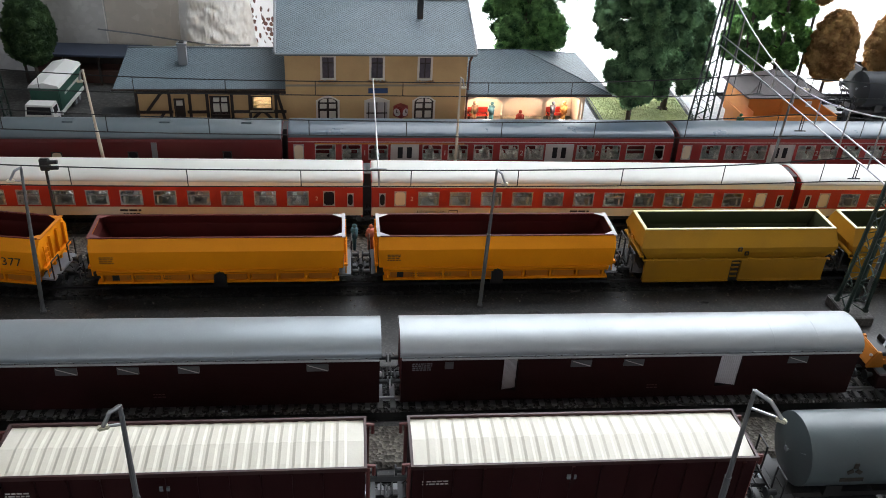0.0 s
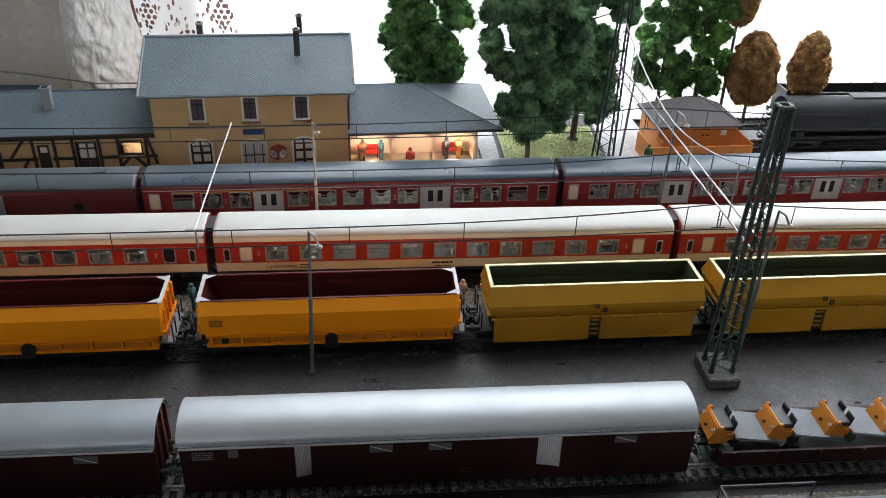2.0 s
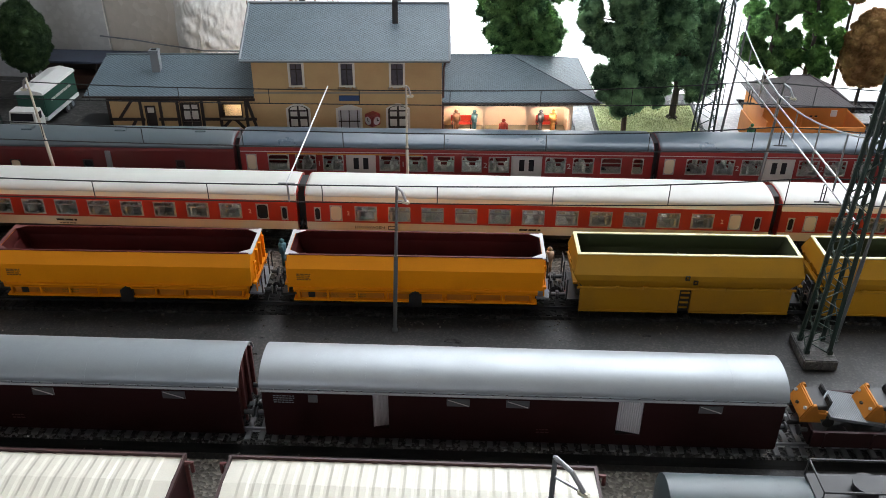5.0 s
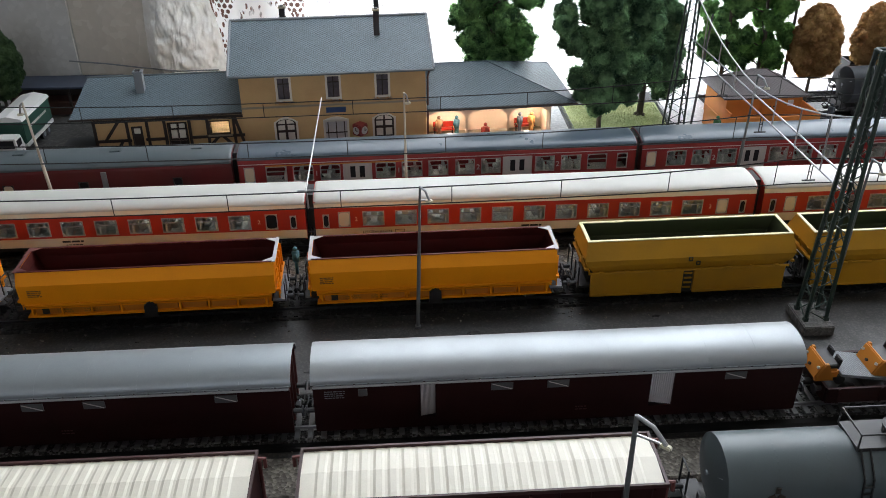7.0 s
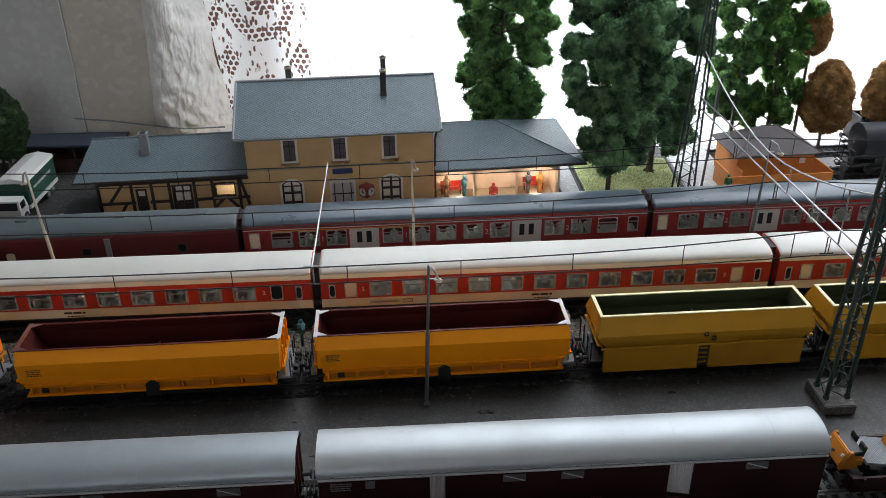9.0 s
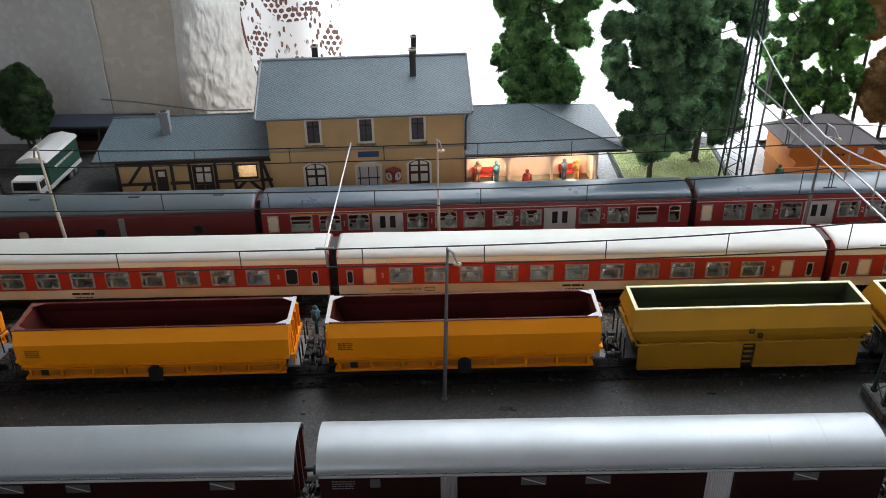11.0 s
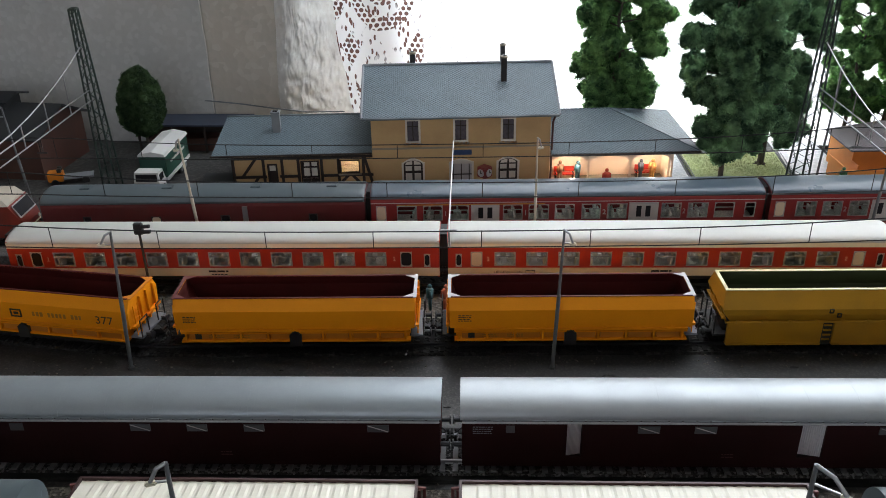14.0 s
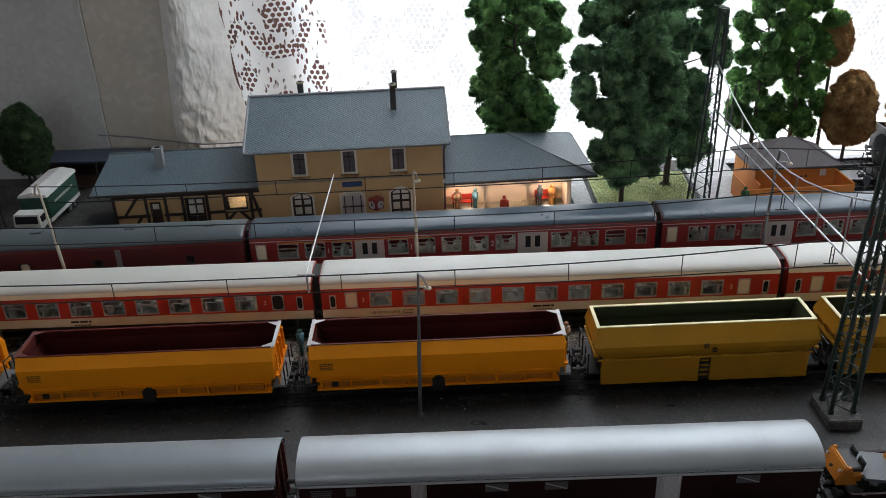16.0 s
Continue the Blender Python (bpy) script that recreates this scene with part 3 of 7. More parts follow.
def track_piece(x0, x1, m, singles, label):
    length = x1 - x0
    t = thing("track", m, label, "railway track", "railway tracks")
    bm = B()
    prism(bm, [(-0.0170, -RAIL + 0.0002), (-0.0160, -0.0027), (0.0160, -0.0027), (0.0170, -RAIL + 0.0002)], x0, x1)
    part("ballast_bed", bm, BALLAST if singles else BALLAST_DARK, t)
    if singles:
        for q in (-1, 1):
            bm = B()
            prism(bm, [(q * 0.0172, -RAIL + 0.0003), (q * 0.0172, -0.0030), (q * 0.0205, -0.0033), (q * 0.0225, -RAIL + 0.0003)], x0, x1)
            part("bed_shoulder", bm, DEEP_BLACK, t, "black track bed edge")
    for y in (-0.00825, 0.00825):
        bm = B()
        prism(bm, [(y - 0.0009, -0.0021), (y - 0.0003, -0.0016), (y - 0.0003, -0.0006), (y - 0.0006, -0.0004), (y - 0.0006, 0), (y + 0.0006, 0), (y + 0.0006, -0.0004), (y + 0.0003, -0.0006), (y + 0.0003, -0.0016), (y + 0.0009, -0.0021)], x0, x1)
        part("rail", bm, STEEL if singles else DARK_STEEL, t, "shiny metal rail" if singles else "dull dark rail")
    bm = B()
    box(bm, -0.0014, 0.0014, -0.0152, 0.0152, -0.0030, -0.0016, 0.0002)
    me = mesh_of("sleeper", bm, SLEEPER)
    k = int(length / 0.0066)
    rest = B()
    for i in range(k):
        x = x0 + (i + 0.5) * length / k
        if singles and -0.26 < m.translation.x + x < 0.42:
            o = new("sleeper", me)
            o.parent = t
            o.location = (x, 0, 0)
        else:
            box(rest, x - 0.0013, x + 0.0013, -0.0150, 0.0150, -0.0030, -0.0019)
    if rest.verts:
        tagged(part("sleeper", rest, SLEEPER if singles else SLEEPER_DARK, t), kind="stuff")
    else:
        rest.free()
    return t


for key, (y, k, x0, x1) in TRACKS.items():
    mid = (x0 + x1) / 2
    track_piece(x0 - mid, x1 - mid, on(key, mid), key in "ab", "model railway track with grey sleepers on ballast")
track_piece(-0.55, 0.0, pose(-0.196, 0.5053, RAIL, 0, 0, -7.8), False, "model railway track curving away on ballast")

bm = B()
for x0, x1, y0, y1, k in ((-0.6, 0.95, 0.534, 0.566, 0.02), (-0.6, 0.95, 0.345, 0.374, 0.02)):
    solid(bm, [[(x0, y0 + k * x0, 0.0004), (x1, y0 + k * x1, 0.0004), (x1, y1 + k * x1, 0.0004), (x0, y1 + k * x0, 0.0004)],
               [(x0, y0 + k * x0 + 0.002, 0.0030), (x1, y0 + k * x1 + 0.002, 0.0030), (x1, y1 + k * x1 - 0.002, 0.0030), (x0, y1 + k * x0 - 0.002, 0.0030)]])
structure("pavement", bm, EARTH, "trodden grey-brown gravel strip between the tracks", "gravel strip")
bm = B()
for i in range(24):
    x = -0.72 + i * 0.0165
    y = 0.628 + 0.03 * x
    box(bm, x + 0.0002, x + 0.0163, y - 0.0075, y + 0.0075, 0.0004, 0.0085, 0.0003)
structure("pavement_4", bm, CONCRETE, "grey slab platform between the tracks", "platform")
bm = B()
for i in range(24):
    x = -0.72 + i * 0.0165
    y = 0.628 + 0.03 * x
    if i % 2:
        box(bm, x + 0.0006, x + 0.0159, y - 0.0076, y - 0.0058, 0.0085, 0.0088)
structure("trim_3", bm, WHITE, "broken white edge line on the platform", "platform edge")
# scattered ballast chips on the asphalt
bm = B()
rnd = random.Random(8)
for i in range(900):
    x = rnd.uniform(-0.45, 0.7)
    y = (0.4015 + rnd.choice((-0.021, 0.021)) if rnd.random() < 0.35 else 0.4875 + 0.013 * x / 0.4) + rnd.gauss(0, 0.006) + 0.02 * x
    s = rnd.uniform(0.0002, 0.0007)
    made = bmesh.ops.create_icosphere(bm, subdivisions=1, radius=s)["verts"]
    bmesh.ops.transform(bm, matrix=pose(x, y, s * 0.4, rnd.uniform(0, 90), 0, rnd.uniform(0, 180)) @ Matrix.Diagonal((1.4, 1, 0.7, 1)), verts=made)
tagged(single("gravel", bm, EARTH, "loose ballast chips scattered over the asphalt", "gravel"), kind="stuff")

# flakes of old paint and dirt lying on the asphalt
bm = B()
rnd = random.Random(17)
for i in range(34):
    x = rnd.uniform(-0.42, 0.55)
    y = rnd.choice((0.4790, 0.4720, 0.4560, 0.4400)) + 0.02 * x + rnd.gauss(0, 0.003)
    r = rnd.uniform(0.0006, 0.0022) if i > 4 else rnd.uniform(0.003, 0.0045)
    k = rnd.randint(5, 8)
    pts = [(x + r * 1.7 * rnd.uniform(0.6, 1.1) * math.cos(6.2832 * j / k), y + r * 0.6 * rnd.uniform(0.6, 1.1) * math.sin(6.2832 * j / k)) for j in range(k)]
    solid(bm, [[(px, py, 0.0001) for px, py in pts], [(px, py, 0.00025) for px, py in pts]])
tagged(single("dirt_flake", bm, BALLAST_DARK, "dark flakes of dirt lying on the asphalt", "dirt"), kind="stuff")

# ---- rolling stock ----
def wheel_pair(parent, x, r=0.0055):
    bm = B()
    for y in (-0.0080, 0.0080):
        rod(bm, (x, y - 0.0014, r), (x, y + 0.0014, r), r, 16)
    rod(bm, (x, -0.008, r), (x, 0.008, r), 0.001, 8)
    part("wheel_set", bm, DARK_STEEL, parent)


def bogie(parent, x):
    bm = B()
    for y in (-0.0105, 0.0105):
        box(bm, x - 0.0165, x + 0.0165, y - 0.0009, y + 0.0009, 0.0045, 0.0075, 0.0004)
        for k in (-0.0125, 0.0125):
            box(bm, x + k - 0.0022, x + k + 0.0022, y - 0.0014, y + 0.0014, 0.0035, 0.0072, 0.0004)
    box(bm, x - 0.004, x + 0.004, -0.010, 0.010, 0.006, 0.0095)
    part("bogie", bm, BLACK, parent)
    wheel_pair(parent, x - 0.0125)
    wheel_pair(parent, x + 0.0125)


def buffers(parent, x, way, z=0.0120):
    """Two buffers, a coupler and brake hoses at a wagon's end."""
    for y in (-0.0100, 0.0100):
        bm = B()
        rod(bm, (x, y, z), (x + way * 0.0042, y, z), 0.0013, 10)
        rod(bm, (x + way * 0.0042, y, z), (x + way * 0.0050, y, z), 0.0027, 14)
        part("buffer", bm, DARK_STEEL, parent)
    bm = B()
    box(bm, min(x, x + way * 0.0085), max(x, x + way * 0.0085), -0.0018, 0.0018, 0.0062, 0.0085, 0.0003)
    path_rod(bm, [(x + way * 0.0085, -0.0035, 0.0085), (x + way * 0.0085, 0.0035, 0.0085), (x + way * 0.0065, 0.0035, 0.0105), (x + way * 0.0065, -0.0035, 0.0105), (x + way * 0.0085, -0.0035, 0.0085)], 0.0005)
    part("coupling", bm, BLACK, parent)
    bm = B()
    for y in (-0.0045, 0.0048):
        path_rod(bm, [(x, y, z - 0.001), (x + way * 0.002, y, z - 0.003), (x + way * 0.0025, y, z - 0.006)], 0.0004)
    part("brake_hose", bm, BLACK, parent)


def orange_hopper(m, label, rims):
    """Open self-discharging wagon, 0.149 long; its origin lies on the rails."""
    t = thing("hopper_wagon", m, label, "hopper wagon", "orange hopper wagons")
    h, zt, zm, zk, zb = 0.0745, 0.0370, 0.0300, 0.0168, 0.0093
    yt, ym = 0.0145, 0.0185
    # shell: outer faces and the inside as one hollow body
    bm = B()
    def rect(x, y, z, dx=0.0):
        return [(-x, -y, z), (x, -y, z), (x, y, z), (-x, y, z)]
    rings = [rect(h - 0.004, 0.0152, zb), rect(h - 0.0035, 0.0156, zk), rect(h - 0.0005, ym, zk + 0.0008), rect(h, ym, zm), rect(h, yt, zt),
             rect(h - 0.0011, yt - 0.0011, zt), rect(h - 0.0011, ym - 0.0014, zm), rect(h - 0.004, ym - 0.003, zk + 0.001)]
    solid(bm, rings)
    shell = part("body", bm, ORANGE, t)
    # oxide-red lining
    bm = B()
    rings = [rect(h - 0.0013, yt - 0.0013, zt + 0.0001), rect(h - 0.0016, ym - 0.0019, zm), rect(h - 0.006, ym - 0.0035, zk + 0.0016), rect(h - 0.02, 0.004, zk + 0.0016)]
    vs = [[bm.verts.new(p) for p in r] for r in rings]
    for a, b in zip(vs, vs[1:]):
        for i in range(4):
            j = (i + 1) % 4
            bm.faces.new((a[i], b[i], b[j], a[j]))
    bm.faces.new(vs[-1])
    part("lining", bm, RUST_IN, t, "oxide-red inner lining")
    bm = B()
    box(bm, -0.0015, -0.0005, -yt + 0.002, yt - 0.002, zk + 0.0015, zk + 0.0062, 0.0002)
    part("cross_brace", bm, RUST_IN, t)
    # pale rims at both ends with gussets in the corners
    for s in (-1, 1):
        bm = B()
        box(bm, s * h - 0.0010, s * h + 0.0010, -yt - 0.0002, yt + 0.0002, zt, zt + 0.0006)
        for q in (-1, 1):
            a = Vector((s * (h - 0.001), q * (yt - 0.0008), zt + 0.0003))
            solid(bm, [[a, a + Vector((-s * 0.0058, 0, 0)), a + Vector((-s * 0.0058, -q * 0.0004, 0)), a + Vector((0, -q * 0.0042, 0))],
                       [a + Vector((0, 0, 0.0003)), a + Vector((-s * 0.0058, 0, 0.0003)), a + Vector((-s * 0.0058, -q * 0.0004, 0.0003)), a + Vector((0, -q * 0.0042, 0.0003))]])
        part("end_rim", bm, rims[s > 0], t, "worn top rim with corner gussets")
    for q in (-1, 1):
        cube_part("side_rim", (-h + 0.0011, h - 0.0011, q * (yt - 0.0005) - 0.0007, q * (yt - 0.0005) + 0.0007, zt + 0.0001, zt + 0.0005), RUST_IN, t, "oxide-red top edge")
    # side sill with panels
    for q in (-1, 1):
        bm = B()
        y = q * 0.0160
        box(bm, -h + 0.003, h - 0.003, min(q * 0.0150, q * 0.0199), max(q * 0.0150, q * 0.0199), zk - 0.0004, zk + 0.0007)
        box(bm, -h + 0.003, h - 0.003, min(q * 0.0150, q * 0.0192), max(q * 0.0150, q * 0.0192), zk - 0.0022, zk - 0.0014)
        box(bm, -h + 0.003, h - 0.003, min(q * 0.0150, q * 0.0197), max(q * 0.0150, q * 0.0197), zb - 0.0005, zb + 0.0006)
        for k in range(9):
            x = -h + 0.006 + k * (2 * h - 0.012) / 8
            if abs(x) > 0.006:
                box(bm, x - 0.0006, x + 0.0005, min(q * 0.0150, q * 0.0191), max(q * 0.0150, q * 0.0191), zb, zk)
        part("side_sill", bm, ORANGE, t)
        # panels in a darker, dirtier orange: shade of the recess put into the colour
        for k in range(8):
            x = -h + 0.006 + k * (2 * h - 0.012) / 8
            cube_part("sill_panel", (x + 0.0016, x + (2 * h - 0.012) / 8 - 0.0016, min(q * 0.0150, q * 0.0181), max(q * 0.0150, q * 0.0181), zb + 0.0008, zk - 0.0028), ORANGE_WORN_SHADED, t)
        bm = B()
        for k in range(7):
            x = -h + 0.012 + k * (2 * h - 0.024) / 6
            box(bm, x - 0.0012, x + 0.0012, q * 0.0186 - 0.0005, q * 0.0186 + 0.0005, zk + 0.0006, zk + 0.0015)
        part("hinge", bm, ORANGE, t)
        # dark discharge mouth in the middle of the sill
        bm = B()
        solid(bm, [[(x, q * 0.0172, z) for x, z in ((-0.0038, zb - 0.003), (0.0038, zb - 0.003), (0.0036, zk - 0.0026), (0.0, zk + 0.0002), (-0.0036, zk - 0.0026))],
                   [(x, q * 0.0206, z) for x, z in ((-0.0038, zb - 0.003), (0.0038, zb - 0.003), (0.0036, zk - 0.0026), (0.0, zk + 0.0002), (-0.0036, zk - 0.0026))]])
        part("discharge_mouth", bm, BLACK, t, "black discharge opening")
        cube_part("data_plate", (-0.0630, -0.0590, q * 0.0174 - 0.0012, q * 0.0174 + 0.0012, zb + 0.0012, zb + 0.0052), BLACK, t)
    for x0, x1 in ((-0.0565, -0.043), (-0.041, -0.027)):
        bars("marking", x0 + 0.002, x1 - 0.002, (zb + 0.0018, zb + 0.0031), -0.0183, 0.0007, paint_print, t, seed=int(x1 * -1000))
    bars("marking", -0.0690, -0.0610, (0.0262, 0.0250, 0.0236, 0.0224), -0.0186, 0.0006, INK, t, seed=5)
    # ends: ladder, platform, hand rails
    for s in (-1, 1):
        bm = B()
        for y in (-0.0135, -0.0085):
            rod(bm, (s * (h + 0.0012), y, 0.011), (s * (h + 0.0012), y, zt - 0.005), 0.0004)
        for k in range(6):
            z = 0.0125 + k * 0.0034
            rod(bm, (s * (h + 0.0012), -0.0135, z), (s * (h + 0.0012), -0.0085, z), 0.0003)
        part("ladder", bm, ORANGE, t)
        bm = B()
        for y in (-0.004, 0.004, 0.013):
            box(bm, min(s * h, s * (h + 0.0016)), max(s * h, s * (h + 0.0016)), y - 0.0007, y + 0.0007, 0.014, zt - 0.003)
        box(bm, min(s * h, s * (h + 0.0022)), max(s * h, s * (h + 0.0022)), -0.0165, 0.0165, 0.0175, 0.0190)
        part("end_frame", bm, ORANGE, t)
        bm = B()
        box(bm, min(s * (h - 0.003), s * (h + 0.0052)), max(s * (h - 0.003), s * (h + 0.0052)), -0.0150, 0.0150, 0.0095, 0.0108)
        part("end_platform", bm, GREY_PLASTIC if s > 0 else BLACK, t)
        bm = B()
        x = s * (h + 0.0048)
        path_rod(bm, [(x, -0.0148, 0.0105), (x, -0.0148, 0.0225), (x, -0.006, 0.0225), (x, -0.006, 0.0105)], 0.00045)
        path_rod(bm, [(x, 0.0148, 0.0105), (x, 0.0148, 0.0225), (x, 0.006, 0.0225), (x, 0.006, 0.0105)], 0.00045)
        part("hand_rail", bm, BLACK, t)
        buffers(t, s * (h + 0.0045), s, 0.0098)
        bogie(t, s * 0.047)
    cube_part("underframe", (-h + 0.003, h - 0.003, -0.010, 0.010, 0.0068, 0.0112), BLACK, t)
    return t


def yellow_hopper(m, label):
    """Saddle-bottomed wagon with a wide flared top, 0.130 long."""
    t = thing("hopper_wagon", m, label, "hopper wagon", "yellow hopper wagons")
    h, zt, zm, zk, zb = 0.0655, 0.0396, 0.0292, 0.0193, 0.0040
    def rect(x, y, z):
        return [(-x, -y, z), (x, -y, z), (x, y, z), (-x, y, z)]
    bm = B()
    solid(bm, [rect(h - 0.0055, 0.0150, zk), rect(h - 0.0010, 0.0177, zk + 0.0060), rect(h + 0.0006, 0.0182, zm), rect(h - 0.0012, 0.0128, zt), rect(h - 0.0028, 0.0112, zt), rect(h - 0.004, 0.0145, zm), rect(h - 0.008, 0.012, zk + 0.001)])
    part("bin", bm, YELLOW, t)
    bm = B()
    rings = [rect(h - 0.0030, 0.0110, zt + 0.0001), rect(h - 0.0045, 0.0140, zm), rect(h - 0.0085, 0.0115, zk + 0.0014), rect(h - 0.03, 0.003, zk + 0.0014)]
    vs = [[bm.verts.new(p) for p in r] for r in rings]
    for a, b in zip(vs, vs[1:]):
        for i in range(4):
            j = (i + 1) % 4
            bm.faces.new((a[i], b[i], b[j], a[j]))
    bm.faces.new(vs[-1])
    part("lining", bm, GREEN_IN, t, "dark green inside of the bin")
    bm = B()
    box(bm, -0.0006, 0.0006, -0.0120, 0.0120, zk + 0.002, zt - 0.012)
    part("partition", bm, GREEN_IN, t)
    bm = B()
    for q in (-1, 1):
        box(bm, -h + 0.001, h - 0.001, q * 0.0120 - 0.0009, q * 0.0120 + 0.0009, zt, zt + 0.0006)
        box(bm, q * (h - 0.002) - 0.0010, q * (h - 0.002) + 0.0010, -0.0112, 0.0112, zt, zt + 0.0006)
    part("top_rim", bm, YELLOW_RIM, t, "pale worn top rim")
    for q in (-1, 1):
        y = q * 0.0158
        for x0, x1 in ((-h + 0.004, -0.0035), (0.0035, h - 0.004)):
            bm = B()
            solid(bm, [[(x0, y - 0.0012, zb), (x1, y - 0.0012, zb), (x1, y + 0.0012, zb), (x0, y + 0.0012, zb)],
                       [(x0, y - 0.0012, zk), (x1, y - 0.0012, zk), (x1, y + 0.0012, zk), (x0, y + 0.0012, zk)]])
            box(bm, x0, x1, y - 0.0020, y + 0.0020, zb - 0.0006, zb + 0.0004)
            part("discharge_flap", bm, YELLOW, t)
        bm = B()
        rod(bm, (-h + 0.002, q * 0.0168, zk + 0.0004), (h - 0.002, q * 0.0168, zk + 0.0004), 0.0008)
        for k in range(8):
            x = -h + 0.010 + k * (2 * h - 0.02) / 7
            box(bm, x - 0.0013, x + 0.0013, q * 0.0170 - 0.0009, q * 0.0170 + 0.0009, zk - 0.0004, zk + 0.0016)
        part("hinge_bar", bm, YELLOW, t)
        bm = B()
        box(bm, -0.0033, 0.0033, q * 0.0150 - 0.0006, q * 0.0150 + 0.0006, zb, zk - 0.001)
        part("ladder_recess", bm, BLACK, t)
        bm = B()
        for k in range(4):
            z = zb + 0.002 + k * 0.0034
            box(bm, -0.0024, 0.0024, q * 0.0161 - 0.0004, q * 0.0161 + 0.0004, z, z + 0.0009)
        part("rung", bm, YELLOW, t)
    for x, z in ((-0.0008, 0.0282), (0.0042, 0.0252)):
        bm = B()
        ring(bm, x - 0.0008, x + 0.0008, z - 0.0009, z + 0.0009, -0.0190, -0.0182, 0.0005)
        part("marking", bm, INK, t)
    for s in (-1, 1):
        bm = B()
        box(bm, s * (h - 0.0005) - 0.0012, s * (h - 0.0005) + 0.0012, -0.0175, 0.0175, zk + 0.003, zk + 0.0042)
        for y in (-0.012, 0.0, 0.012):
            rod(bm, (s * (h - 0.004), y, zk - 0.002), (s * (h + 0.0008), y, zm), 0.0006)
        part("end_frame", bm, YELLOW, t)
        bm = B()
        x = s * (h + 0.0035)
        path_rod(bm, [(x, -0.0148, 0.0095), (x, -0.0148, 0.0235), (x, -0.005, 0.0235), (x, -0.005, 0.0095)], 0.0005)
        path_rod(bm, [(x, 0.0148, 0.0095), (x, 0.0148, 0.0235), (x, 0.005, 0.0235), (x, 0.005, 0.0095)], 0.0005)
        path_rod(bm, [(x, -0.0148, 0.017), (x, -0.005, 0.017)], 0.0004)
        part("hand_rail", bm, BLACK, t)
        cube_part("end_platform", (min(s * (h - 0.006), s * (h + 0.004)), max(s * (h - 0.006), s * (h + 0.004)), -0.015, 0.015, 0.0088, 0.0100), BLACK, t)
        buffers(t, s * (h + 0.0035), s, 0.0098)
        bogie(t, s * 0.040)
    cube_part("underframe", (-h + 0.003, h - 0.003, -0.010, 0.010, 0.0068, 0.0105), BLACK, t)
    return t


def arc_profile(half, z0, rise, k=18, power=2.4):
    """A barrel roof: from (-half, z0) up and over to (half, z0)."""
    return [(half * math.copysign(abs(math.cos(a)) ** (2 / power), -math.cos(a)), z0 + rise * abs(math.sin(a)) ** (2 / power)) for a in (math.pi * i / k for i in range(k + 1))]


